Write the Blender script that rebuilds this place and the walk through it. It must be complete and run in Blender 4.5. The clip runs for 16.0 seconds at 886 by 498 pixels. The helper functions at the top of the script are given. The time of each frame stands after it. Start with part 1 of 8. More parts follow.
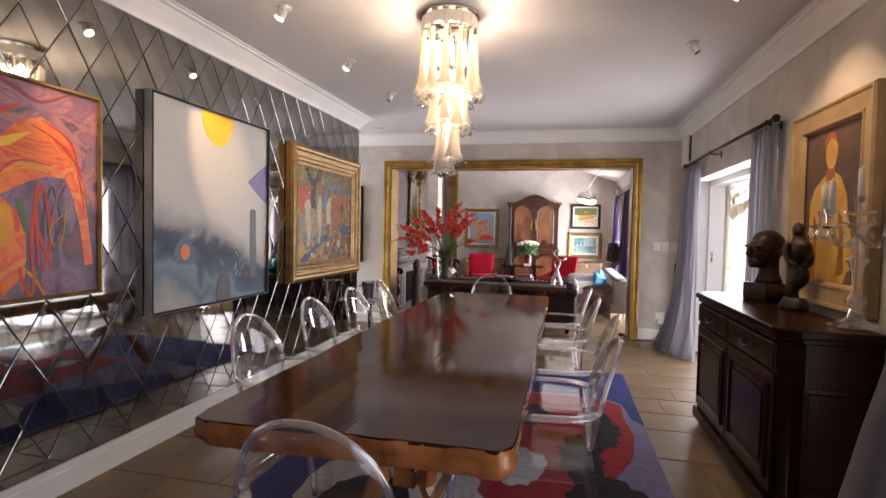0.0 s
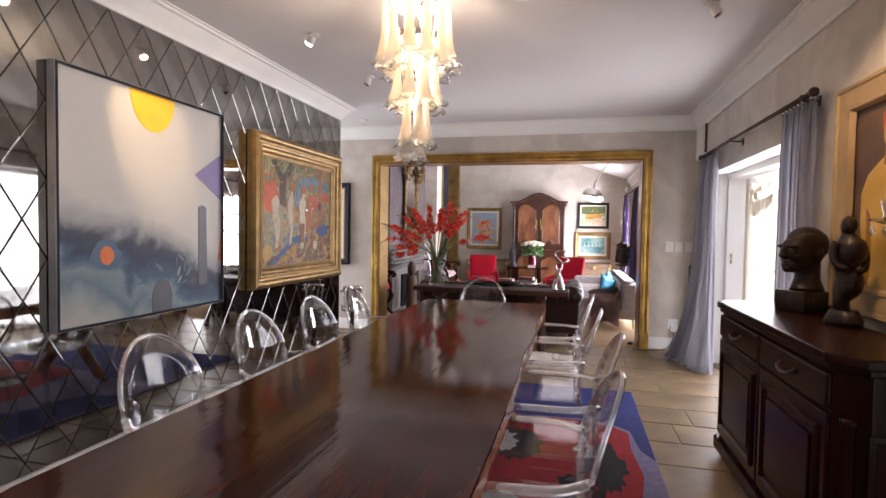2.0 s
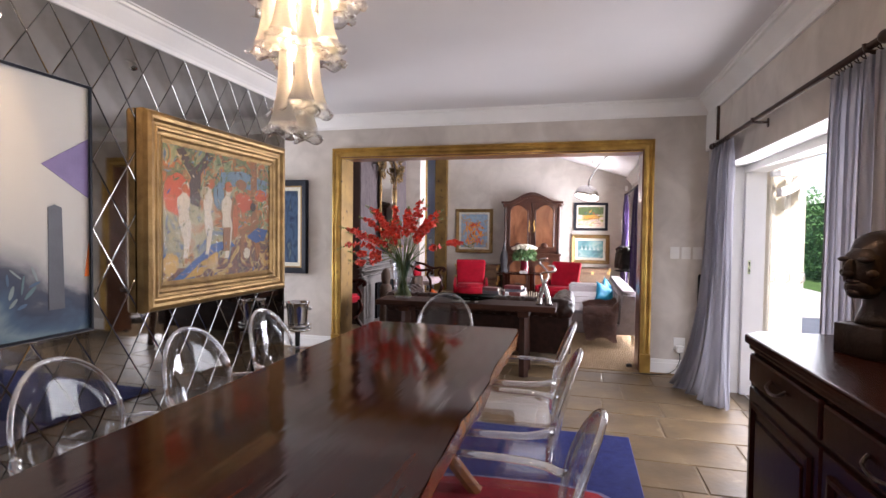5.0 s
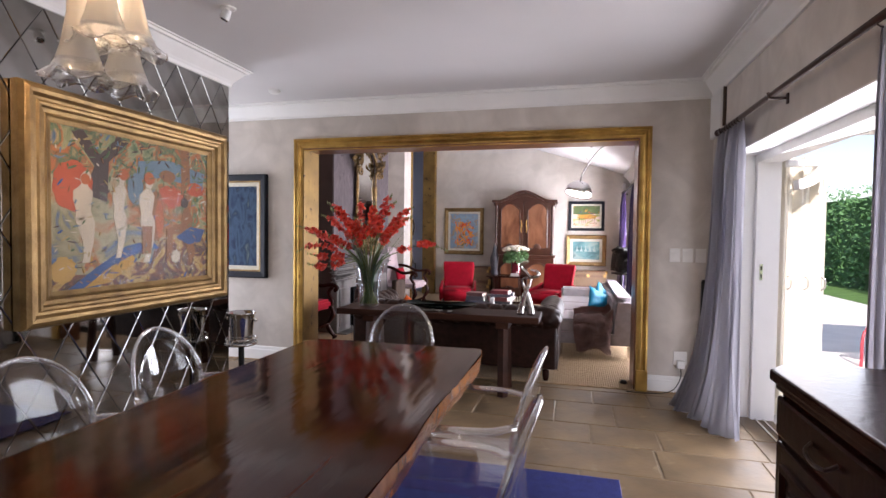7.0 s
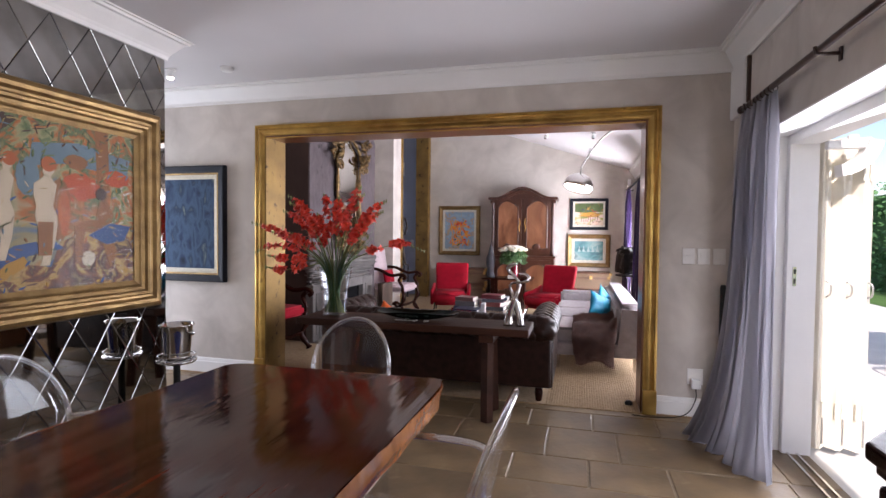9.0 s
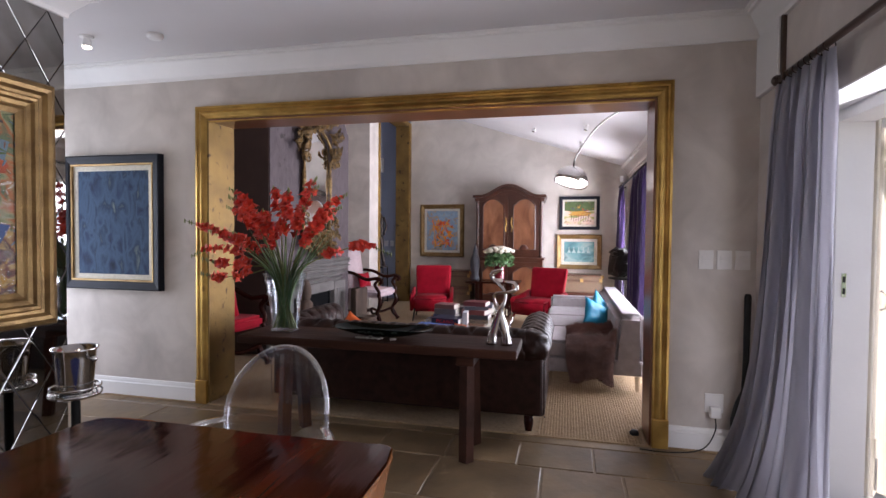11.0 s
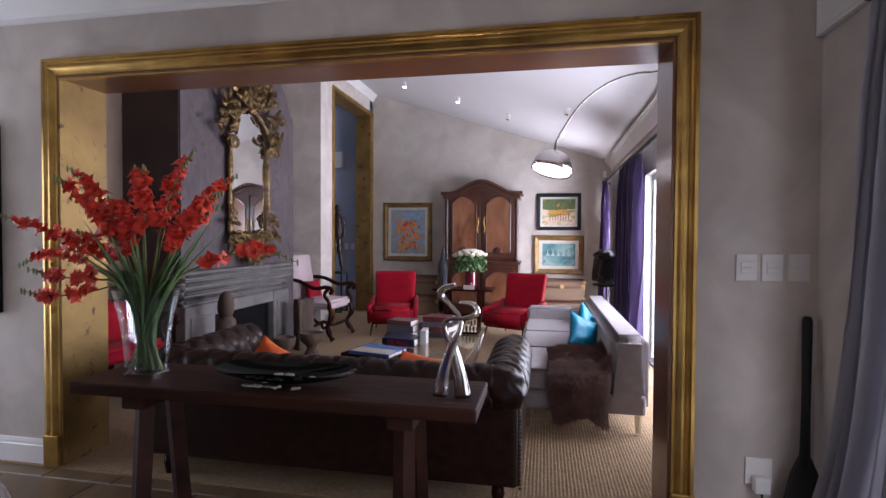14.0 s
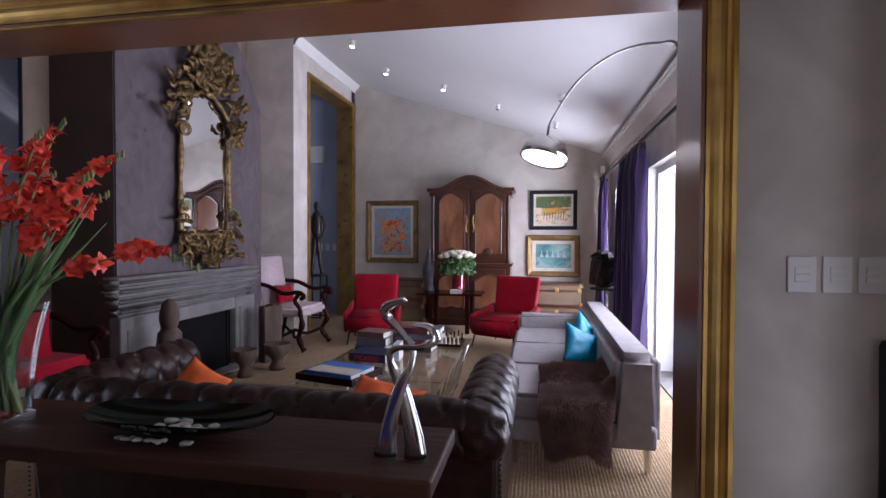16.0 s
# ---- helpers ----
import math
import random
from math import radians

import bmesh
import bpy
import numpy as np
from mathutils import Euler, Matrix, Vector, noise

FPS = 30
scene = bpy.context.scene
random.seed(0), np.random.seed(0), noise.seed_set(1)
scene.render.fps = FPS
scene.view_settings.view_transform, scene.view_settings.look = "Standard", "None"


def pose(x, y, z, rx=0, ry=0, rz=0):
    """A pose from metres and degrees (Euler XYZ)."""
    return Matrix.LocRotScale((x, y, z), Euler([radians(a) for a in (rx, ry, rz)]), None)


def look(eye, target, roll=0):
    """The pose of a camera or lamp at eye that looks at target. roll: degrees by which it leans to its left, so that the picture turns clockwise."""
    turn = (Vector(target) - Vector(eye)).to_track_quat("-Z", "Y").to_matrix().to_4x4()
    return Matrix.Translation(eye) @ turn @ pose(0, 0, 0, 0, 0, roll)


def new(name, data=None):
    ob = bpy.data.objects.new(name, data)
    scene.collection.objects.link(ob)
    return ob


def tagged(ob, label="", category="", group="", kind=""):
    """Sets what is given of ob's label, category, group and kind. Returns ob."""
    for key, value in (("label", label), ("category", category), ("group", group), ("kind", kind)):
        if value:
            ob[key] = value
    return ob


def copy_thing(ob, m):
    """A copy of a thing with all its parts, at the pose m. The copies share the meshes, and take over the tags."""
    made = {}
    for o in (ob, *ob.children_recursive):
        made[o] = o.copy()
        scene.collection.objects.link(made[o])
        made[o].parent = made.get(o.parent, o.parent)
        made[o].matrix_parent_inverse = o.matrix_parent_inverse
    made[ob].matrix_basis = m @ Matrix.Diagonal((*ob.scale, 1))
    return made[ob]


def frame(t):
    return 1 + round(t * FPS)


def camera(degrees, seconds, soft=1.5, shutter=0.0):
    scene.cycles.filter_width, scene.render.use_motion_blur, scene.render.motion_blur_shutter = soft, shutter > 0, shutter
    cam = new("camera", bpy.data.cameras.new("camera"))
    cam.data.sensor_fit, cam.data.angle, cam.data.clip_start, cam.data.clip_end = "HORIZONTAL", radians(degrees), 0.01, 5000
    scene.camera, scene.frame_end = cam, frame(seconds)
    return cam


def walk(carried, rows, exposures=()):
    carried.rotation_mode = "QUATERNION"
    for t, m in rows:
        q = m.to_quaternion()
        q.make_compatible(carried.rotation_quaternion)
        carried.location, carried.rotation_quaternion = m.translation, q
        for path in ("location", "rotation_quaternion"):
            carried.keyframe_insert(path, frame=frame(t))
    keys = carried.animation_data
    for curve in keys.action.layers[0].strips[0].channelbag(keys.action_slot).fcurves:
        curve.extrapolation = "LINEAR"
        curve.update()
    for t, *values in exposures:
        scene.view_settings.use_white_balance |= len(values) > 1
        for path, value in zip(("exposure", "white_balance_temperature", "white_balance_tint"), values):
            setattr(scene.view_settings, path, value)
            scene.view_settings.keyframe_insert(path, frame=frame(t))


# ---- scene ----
cam = camera(81.1, 16.0)
METRES, EYE, TILT, LEAN, TURN = 5.3, 1.385, 0.0, 0.0, 13.0
ROWS = [
    (0.0, 0.0, 0.0, 0.0, 0.04, -2.13, -1.2),
    (0.5, 0.0083, 0.0252, 0.0012, 0.36, -2.15, -1.12),
    (1.0, 0.0191, 0.0538, 0.0013, 0.63, -2.11, -1.08),
    (1.5, 0.032, 0.0795, 0.0003, 0.93, -2.12, -1.04),
    (2.0, 0.042, 0.1064, -0.0021, 1.11, -2.05, -0.95),
    (2.5, 0.0517, 0.1374, -0.0003, 1.17, -2.02, -0.91),
    (3.0, 0.0568, 0.1628, -0.0005, 1.14, -2.0, -0.85),
    (3.5, 0.0652, 0.1884, -0.0002, 1.06, -1.88, -0.78),
    (4.0, 0.0799, 0.2179, 0.001, 1.33, -1.87, -0.78),
    (6.5, 0.1452, 0.366, 0.0041, 1.35, -1.79, -0.69),
    (7.0, 0.1581, 0.3948, 0.002, 1.42, -1.76, -0.69),
    (7.5, 0.1715, 0.4215, 0.0039, 1.67, -1.75, -0.63),
    (8.0, 0.1811, 0.4517, 0.0025, 1.76, -1.7, -0.59),
    (8.5, 0.1915, 0.4853, 0.0011, 1.94, -1.71, -0.58),
    (9.0, 0.1978, 0.5166, -0.0016, 1.94, -1.71, -0.59),
    (11.5, 0.2171, 0.6793, -0.003, 0.05, -1.56, -0.47),
    (12.0, 0.2214, 0.7162, -0.0037, -0.32, -1.45, -0.47),
    (12.5, 0.2259, 0.7492, -0.0035, -0.8, -1.47, -0.44),
    (13.0, 0.2329, 0.7781, -0.0039, -1.22, -1.39, -0.41),
    (13.5, 0.2419, 0.8089, -0.0041, -1.61, -1.39, -0.38),
    (14.0, 0.2524, 0.8382, -0.006, -1.97, -1.32, -0.3),
    (14.5, 0.2607, 0.8698, -0.0049, -2.27, -1.28, -0.25),
    (15.0, 0.2666, 0.8982, -0.0058, -2.45, -1.32, -0.18),
    (15.5, 0.2746, 0.9257, -0.0072, -2.55, -1.26, -0.26),
    (16.0, 0.2841, 0.9505, -0.0085, -2.46, -1.21, -0.25),
]
walk(cam, [(t, pose(0, 0, EYE, TILT, LEAN, TURN) @ pose(METRES * x, METRES * y, METRES * z, 90 + pitch, roll, yaw)) for t, x, y, z, yaw, pitch, roll in ROWS], [(0.0, 0.58, 6900, 22), (3.5, 0.74, 6650, 22), (7.0, 0.56, 6500, 22), (9.0, 0.42, 6400, 22), (11.5, 0.14, 6300, 23), (12.5, 0.10, 6250, 24), (16.0, -0.36, 5850, 24)])

# ---- daylight and lamps ----
world = bpy.data.worlds.new("sky")
scene.world = world
world.use_nodes = True
wn = world.node_tree
sky = wn.nodes.new("ShaderNodeTexSky")
sky.sky_type, sky.sun_disc = "NISHITA", False
sky.sun_elevation, sky.sun_rotation = radians(37), radians(180)
wn.links.new(sky.outputs[0], wn.nodes["Background"].inputs[0])
wn.nodes["Background"].inputs[1].default_value = 0.15


def lamp(name, kind, m, energy, color, **values):
    data = bpy.data.lights.new(name, kind)
    data.energy, data.color = energy, color
    if kind == "AREA":
        data.shape, data.size, data.size_y = "RECTANGLE", values["size"], values["size_y"]
    elif kind == "SUN":
        data.angle = values["angle"]
    else:
        data.shadow_soft_size = values["radius"]
        if kind == "SPOT":
            data.spot_size, data.spot_blend = values["cone"], 0.7
    ob = new(name, data)
    ob.matrix_world = m
    return ob


lamp("sun", "SUN", look((0, -20, 15), (0, 0, 0)), 5.0, (1.0, 0.95, 0.88), angle=radians(0.6))
DAY = (0.90, 0.95, 1.0)
lamp("garden_door_daylight", "AREA", look((1.80, 5.36, 1.05), (-2, 4.66, 1.1)), 44, DAY, size=2.35, size_y=1.9)
lamp("near_door_daylight", "AREA", look((1.80, 0.45, 1.05), (-2, 0.45, 1.1)), 23, DAY, size=2.2, size_y=1.9)
lamp("living_door_daylight", "AREA", look((1.72, 9.3, 1.05), (-2, 9.3, 1.1)), 205, DAY, size=2.2, size_y=1.9)
lamp("living_window_daylight", "AREA", look((1.72, 12.5, 1.05), (-2, 12.5, 1.1)), 190, DAY, size=1.0, size_y=1.9)
lamp("lobby_window_daylight", "AREA", look((-4.42, 6.56, 1.2), (-2, 6.6, 1.2)), 27, (0.80, 0.90, 1.0), size=0.8, size_y=1.7)
WARM = (1.0, 0.72, 0.42)

# ---- materials ----


def material(name, color, rough=0.6, metal=0.0, second=None, scale=4.0, detail=6.0, bump=0.0, bump_scale=40.0, mix=0.5, warp=0.0, stretch=(1, 1, 1), coat=0.0, sheen=0.0, spread=0.0, trans=0.0, ior=1.5, pieces=0.0, spec=0.5, blotch=0.0, blotch_scale=0.8, wear=None, wear_scale=7.0, wear_at=0.60):
    """A principled material whose colour wanders between two tones, with fine relief."""
    m = bpy.data.materials.new(name)
    m.use_nodes = True
    t = m.node_tree
    n, b = t.nodes, t.nodes["Principled BSDF"]
    b.inputs["Roughness"].default_value, b.inputs["Metallic"].default_value = rough, metal
    b.inputs["Coat Weight"].default_value, b.inputs["Coat Roughness"].default_value = coat, 0.12
    b.inputs["Sheen Weight"].default_value, b.inputs["Specular IOR Level"].default_value = sheen, spec
    b.inputs["Transmission Weight"].default_value, b.inputs["IOR"].default_value = trans, ior
    co = n.new("ShaderNodeTexCoord")
    mp = n.new("ShaderNodeMapping")
    mp.inputs["Scale"].default_value = stretch
    t.links.new(co.outputs["Object"], mp.inputs[0])
    second = second or tuple(c * 0.75 for c in color)
    nz = n.new("ShaderNodeTexNoise")
    nz.inputs["Scale"].default_value, nz.inputs["Detail"].default_value, nz.inputs["Distortion"].default_value = scale, detail, warp
    t.links.new(mp.outputs[0], nz.inputs["Vector"])
    ramp = n.new("ShaderNodeValToRGB")
    ramp.color_ramp.elements[0].position, ramp.color_ramp.elements[1].position = mix - 0.2, mix + 0.2
    ramp.color_ramp.elements[0].color, ramp.color_ramp.elements[1].color = (*second, 1), (*color, 1)
    t.links.new(nz.outputs[0], ramp.inputs[0])
    out = ramp.outputs[0]
    if pieces:
        info = n.new("ShaderNodeObjectInfo")
        hsv = n.new("ShaderNodeHueSaturation")
        mr = n.new("ShaderNodeMapRange")
        mr.inputs["To Min"].default_value, mr.inputs["To Max"].default_value = 1 - pieces, 1 + pieces
        t.links.new(info.outputs["Random"], mr.inputs[0])
        t.links.new(mr.outputs[0], hsv.inputs["Value"])
        t.links.new(out, hsv.inputs["Color"])
        out = hsv.outputs[0]
    if blotch:
        large = n.new("ShaderNodeTexNoise")
        large.inputs["Scale"].default_value, large.inputs["Detail"].default_value, large.inputs["Distortion"].default_value = blotch_scale, 4, 0.8
        t.links.new(co.outputs["Object"], large.inputs["Vector"])
        span = n.new("ShaderNodeMapRange")
        span.inputs["From Min"].default_value, span.inputs["From Max"].default_value = 0.3, 0.7
        span.inputs["To Min"].default_value, span.inputs["To Max"].default_value = 1 - blotch, 1 + blotch
        t.links.new(large.outputs[0], span.inputs[0])
        tone = n.new("ShaderNodeHueSaturation")
        t.links.new(span.outputs[0], tone.inputs["Value"])
        t.links.new(out, tone.inputs["Color"])
        out = tone.outputs[0]
    if wear:
        rubbed = n.new("ShaderNodeTexNoise")
        rubbed.inputs["Scale"].default_value, rubbed.inputs["Detail"].default_value, rubbed.inputs["Distortion"].default_value = wear_scale, 8, 0.6
        t.links.new(co.outputs["Object"], rubbed.inputs["Vector"])
        edge = n.new("ShaderNodeMapRange")
        edge.inputs["From Min"].default_value, edge.inputs["From Max"].default_value = wear_at, wear_at + 0.07
        t.links.new(rubbed.outputs[0], edge.inputs[0])
        over = n.new("ShaderNodeMixRGB")
        over.inputs[2].default_value = (*wear, 1)
        t.links.new(edge.outputs[0], over.inputs[0])
        t.links.new(out, over.inputs[1])
        out = over.outputs[0]
    t.links.new(out, b.inputs["Base Color"])
    if spread:
        mr = n.new("ShaderNodeMapRange")
        mr.inputs["To Min"].default_value, mr.inputs["To Max"].default_value = max(rough - spread, 0.02), rough + spread
        t.links.new(nz.outputs[0], mr.inputs[0])
        t.links.new(mr.outputs[0], b.inputs["Roughness"])
    if bump:
        fine = n.new("ShaderNodeTexNoise")
        fine.inputs["Scale"].default_value, fine.inputs["Detail"].default_value = bump_scale, 5
        t.links.new(mp.outputs[0], fine.inputs["Vector"])
        bp = n.new("ShaderNodeBump")
        bp.inputs["Strength"].default_value, bp.inputs["Distance"].default_value = bump, 0.01
        t.links.new(fine.outputs[0], bp.inputs["Height"])
        t.links.new(bp.outputs[0], b.inputs["Normal"])
    return m


def painted(name, stops, scale=3.0, warp=1.5, rough=0.45, stretch=(1, 1, 1), seed=0.0, detail=3.0):
    """Loose brushwork: a warped noise through a row of paint colours."""
    m = bpy.data.materials.new(name)
    m.use_nodes = True
    t = m.node_tree
    n, b = t.nodes, t.nodes["Principled BSDF"]
    b.inputs["Roughness"].default_value = rough
    co, mp = n.new("ShaderNodeTexCoord"), n.new("ShaderNodeMapping")
    mp.inputs["Scale"].default_value, mp.inputs["Location"].default_value = stretch, (seed, seed * 0.7, seed * 1.3)
    t.links.new(co.outputs["Object"], mp.inputs[0])
    nz = n.new("ShaderNodeTexNoise")
    nz.inputs["Scale"].default_value, nz.inputs["Detail"].default_value, nz.inputs["Distortion"].default_value = scale, detail, warp
    t.links.new(mp.outputs[0], nz.inputs["Vector"])
    ramp = n.new("ShaderNodeValToRGB")
    r = ramp.color_ramp
    while len(r.elements) < len(stops):
        r.elements.new(0.5)
    for i, c in enumerate(stops):
        r.elements[i].position, r.elements[i].color = 0.25 + 0.5 * i / (len(stops) - 1), (*c, 1)
    t.links.new(nz.outputs[0], ramp.inputs[0])
    t.links.new(ramp.outputs[0], b.inputs["Base Color"])
    fine = n.new("ShaderNodeTexNoise")
    fine.inputs["Scale"].default_value = 60
    t.links.new(mp.outputs[0], fine.inputs["Vector"])
    bp = n.new("ShaderNodeBump")
    bp.inputs["Strength"].default_value, bp.inputs["Distance"].default_value = 0.3, 0.004
    t.links.new(fine.outputs[0], bp.inputs["Height"])
    t.links.new(bp.outputs[0], b.inputs["Normal"])
    return m


def clear(name, tint=(0.97, 0.98, 0.98), rough=0.02, gloss=1.0, edge=5.0, face=0.035):
    """Clear sheet plastic or window glass: see-through, with a gloss that grows towards grazing views."""
    m = bpy.data.materials.new(name)
    m.use_nodes = True
    t = m.node_tree
    n = t.nodes
    n.remove(n["Principled BSDF"])
    tr, gl, mx, fr = n.new("ShaderNodeBsdfTransparent"), n.new("ShaderNodeBsdfGlossy"), n.new("ShaderNodeMixShader"), n.new("ShaderNodeLayerWeight")
    pw, ad = n.new("ShaderNodeMath"), n.new("ShaderNodeMath")
    pw.operation, ad.operation = "POWER", "MULTIPLY_ADD"
    pw.inputs[1].default_value, ad.inputs[1].default_value, ad.inputs[2].default_value = edge, 0.9, face
    tr.inputs[0].default_value = (*tint, 1)
    gl.inputs["Roughness"].default_value = rough
    gl.inputs["Color"].default_value = (gloss, gloss, gloss, 1)
    fr.inputs["Blend"].default_value = 0.5
    t.links.new(fr.outputs["Facing"], pw.inputs[0])
    t.links.new(pw.outputs[0], ad.inputs[0])
    t.links.new(ad.outputs[0], mx.inputs[0])
    t.links.new(tr.outputs[0], mx.inputs[1])
    t.links.new(gl.outputs[0], mx.inputs[2])
    t.links.new(mx.outputs[0], n["Material Output"].inputs[0])
    return m


def glowing(name, color, strength):
    m = bpy.data.materials.new(name)
    m.use_nodes = True
    b = m.node_tree.nodes["Principled BSDF"]
    b.inputs["Emission Color"].default_value, b.inputs["Emission Strength"].default_value = (*color, 1), strength
    return m


PLASTER = material("plaster", (0.60, 0.55, 0.50), 0.85, second=(0.46, 0.415, 0.374), scale=2.8, detail=9, bump=0.22, bump_scale=12, warp=0.9, blotch=0.12, blotch_scale=1.5)
LILAC = material("lilac_plaster", (0.118, 0.092, 0.098), 0.85, second=(0.076, 0.059, 0.063), scale=7, detail=9, bump=0.9, bump_scale=16, warp=1.2, stretch=(1, 1, 0.6), wear=(0.045, 0.034, 0.036), wear_scale=4.5, wear_at=0.64)
# slightly darker copy of PLASTER: the end wall's weaker light is put into colour
DIM_PLASTER = material("dimmed_rubbed_plaster", (0.575, 0.53, 0.475), 0.85, second=(0.45, 0.408, 0.362), scale=2.4, detail=9, bump=0.18, bump_scale=14, warp=0.9, blotch=0.10, blotch_scale=0.9)
# plaster browned and darkened to carry the warm dim light on the west wall
WARM_TINTED_PLASTER = material("warm_tinted_rubbed_plaster", (0.30, 0.22, 0.165), 0.85, second=(0.22, 0.155, 0.115), scale=2.6, detail=8, bump=0.15, bump_scale=18, warp=1.2)
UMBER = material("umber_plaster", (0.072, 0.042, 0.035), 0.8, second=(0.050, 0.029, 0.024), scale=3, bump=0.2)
SLATE = material("blue_grey_paint", (0.42, 0.455, 0.54), 0.8, second=(0.36, 0.39, 0.47), scale=2)
WHITE = material("white_paint", (0.80, 0.79, 0.77), 0.55, second=(0.74, 0.73, 0.71), scale=3, bump=0.05)
CEILING = material("ceiling_paint", (0.68, 0.66, 0.66), 0.9, second=(0.645, 0.625, 0.625), scale=1.5)
GOLD = material("worn_gilding", (0.60, 0.385, 0.105), 0.36, 0.9, second=(0.30, 0.17, 0.05), scale=5, detail=10, mix=0.47, bump=0.18, bump_scale=25, spread=0.12, blotch=0.15, blotch_scale=3, wear=(0.27, 0.155, 0.055), wear_scale=5, wear_at=0.69)
# worn gold, set darker than GOLD to hold the reveal's shade in its colour
GOLD_LEAF = material("rubbed_shaded_gold_leaf", (0.29, 0.18, 0.055), 0.50, 0.6, second=(0.18, 0.105, 0.035), scale=4, detail=10, mix=0.47, bump=0.2, bump_scale=25, spread=0.1, blotch=0.2, blotch_scale=2.5, wear=(0.075, 0.04, 0.018), wear_scale=13, wear_at=0.62)
GILT = material("antique_gilt", (0.30, 0.192, 0.076), 0.40, 0.72, second=(0.15, 0.088, 0.036), scale=9, mix=0.42, bump=0.4, bump_scale=60)
DULL_GILT = material("dull_old_gilt", (0.34, 0.215, 0.085), 0.42, 0.7, second=(0.06, 0.035, 0.016), scale=16, mix=0.5, bump=0.4, bump_scale=70)
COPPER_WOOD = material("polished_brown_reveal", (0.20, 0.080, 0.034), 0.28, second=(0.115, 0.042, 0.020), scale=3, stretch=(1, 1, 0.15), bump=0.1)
STONE = material("sandstone_flag", (0.205, 0.137, 0.070), 0.42, second=(0.125, 0.082, 0.043), scale=2.6, detail=9, bump=0.30, bump_scale=14, spread=0.14, pieces=0.20, blotch=0.12, blotch_scale=5, wear=(0.27, 0.20, 0.12), wear_scale=3.2, wear_at=0.63)
GROUT = material("sand_grout", (0.27, 0.21, 0.14), 0.9, scale=20, bump=0.3)
MIRROR = material("antique_mirror", (0.44, 0.43, 0.41), 0.03, 1.0, second=(0.20, 0.19, 0.175), scale=3.4, detail=9, mix=0.40, spread=0.025, pieces=0.13)
BEVEL_DARK = material("mirror_seam", (0.05, 0.05, 0.05), 0.3, 0.6)
SILVER_GLASS = material("mirror_silver", (0.86, 0.86, 0.86), 0.02, 1.0, second=(0.82, 0.82, 0.82))
MAHOGANY = material("polished_mahogany", (0.082, 0.0165, 0.007), 0.085, second=(0.020, 0.004, 0.003), spec=0.23, scale=5.0, detail=10, stretch=(2.2, 0.14, 1.0), warp=1.8, bump=0.16, bump_scale=6, coat=0.0, spread=0.06, blotch=0.25, blotch_scale=1.6)
LIVE_EDGE = material("waxed_live_edge", (0.40, 0.15, 0.042), 0.25, second=(0.17, 0.055, 0.018), scale=9, stretch=(1, 1, 0.4), bump=0.5, bump_scale=22, coat=0.3)
DARK_WOOD = material("dark_stained_wood", (0.030, 0.0070, 0.0042), 0.26, spec=0.13, second=(0.014, 0.004, 0.003), scale=5, stretch=(1, 1, 0.2), bump=0.12)
OLD_OAK = material("old_dark_oak", (0.058, 0.022, 0.013), 0.55, second=(0.020, 0.009, 0.006), spec=0.13, scale=6, stretch=(0.2, 1, 1), bump=0.4, bump_scale=30)
WALNUT = material("carved_walnut", (0.070, 0.023, 0.012), 0.28, second=(0.034, 0.011, 0.006), scale=5, stretch=(1, 1, 0.25), bump=0.12, coat=0.2)
BURR = material("burr_veneer", (0.25, 0.105, 0.052), 0.22, second=(0.08, 0.027, 0.013), scale=3.2, warp=1.0, stretch=(1, 1, 0.5), coat=0.3)
BRONZE = material("dark_bronze", (0.038, 0.023, 0.017), 0.33, 0.5, second=(0.018, 0.012, 0.010), scale=12, bump=0.5, bump_scale=35)
CHROME = material("polished_steel", (0.72, 0.70, 0.68), 0.14, 1.0, second=(0.62, 0.60, 0.58), scale=9)
STEEL = material("brushed_dark_steel", (0.20, 0.195, 0.19), 0.25, 1.0, second=(0.15, 0.145, 0.14), scale=9)
IRON = material("black_iron", (0.016, 0.016, 0.015), 0.6, 0.1, spec=0.3, scale=20, bump=0.2)
LEATHER = material("black_leather", (0.032, 0.013, 0.009), 0.35, spec=0.22, second=(0.014, 0.006, 0.004), scale=18, bump=0.25, bump_scale=120, spread=0.06)
WOOL = material("grey_wool", (0.315, 0.280, 0.285), 0.98, second=(0.245, 0.215, 0.222), spec=0.1, scale=14, bump=0.5, bump_scale=240, sheen=0.25)
RED_VELVET = material("red_velvet", (0.33, 0.004, 0.017), 0.85, second=(0.24, 0.003, 0.011), spec=0.15, scale=8, bump=0.1, sheen=0.04)
PINK = material("pale_pink_upholstery", (0.58, 0.46, 0.475), 0.85, second=(0.50, 0.39, 0.405), scale=30, bump=0.2)
TURQUOISE = material("turquoise_silk", (0.0, 0.20, 0.32), 0.45, second=(0.0, 0.10, 0.18), spec=0.25, scale=10, bump=0.3, bump_scale=15)
ORANGE = material("orange_cloth", (0.75, 0.13, 0.015), 0.8, scale=14, bump=0.2)
FUR = material("brown_fur", (0.23, 0.125, 0.105), 0.95, second=(0.12, 0.062, 0.050), spec=0.1, scale=11, bump=0.5, bump_scale=160, sheen=0.5)
CURTAIN = material("grey_blue_silk_curtain", (0.46, 0.45, 0.495), 0.55, second=(0.37, 0.36, 0.40), scale=7, stretch=(1, 1, 0.15), bump=0.12, bump_scale=60, sheen=0.3)
cl = CURTAIN.node_tree
through_cloth, blend = cl.nodes.new("ShaderNodeBsdfTranslucent"), cl.nodes.new("ShaderNodeMixShader")
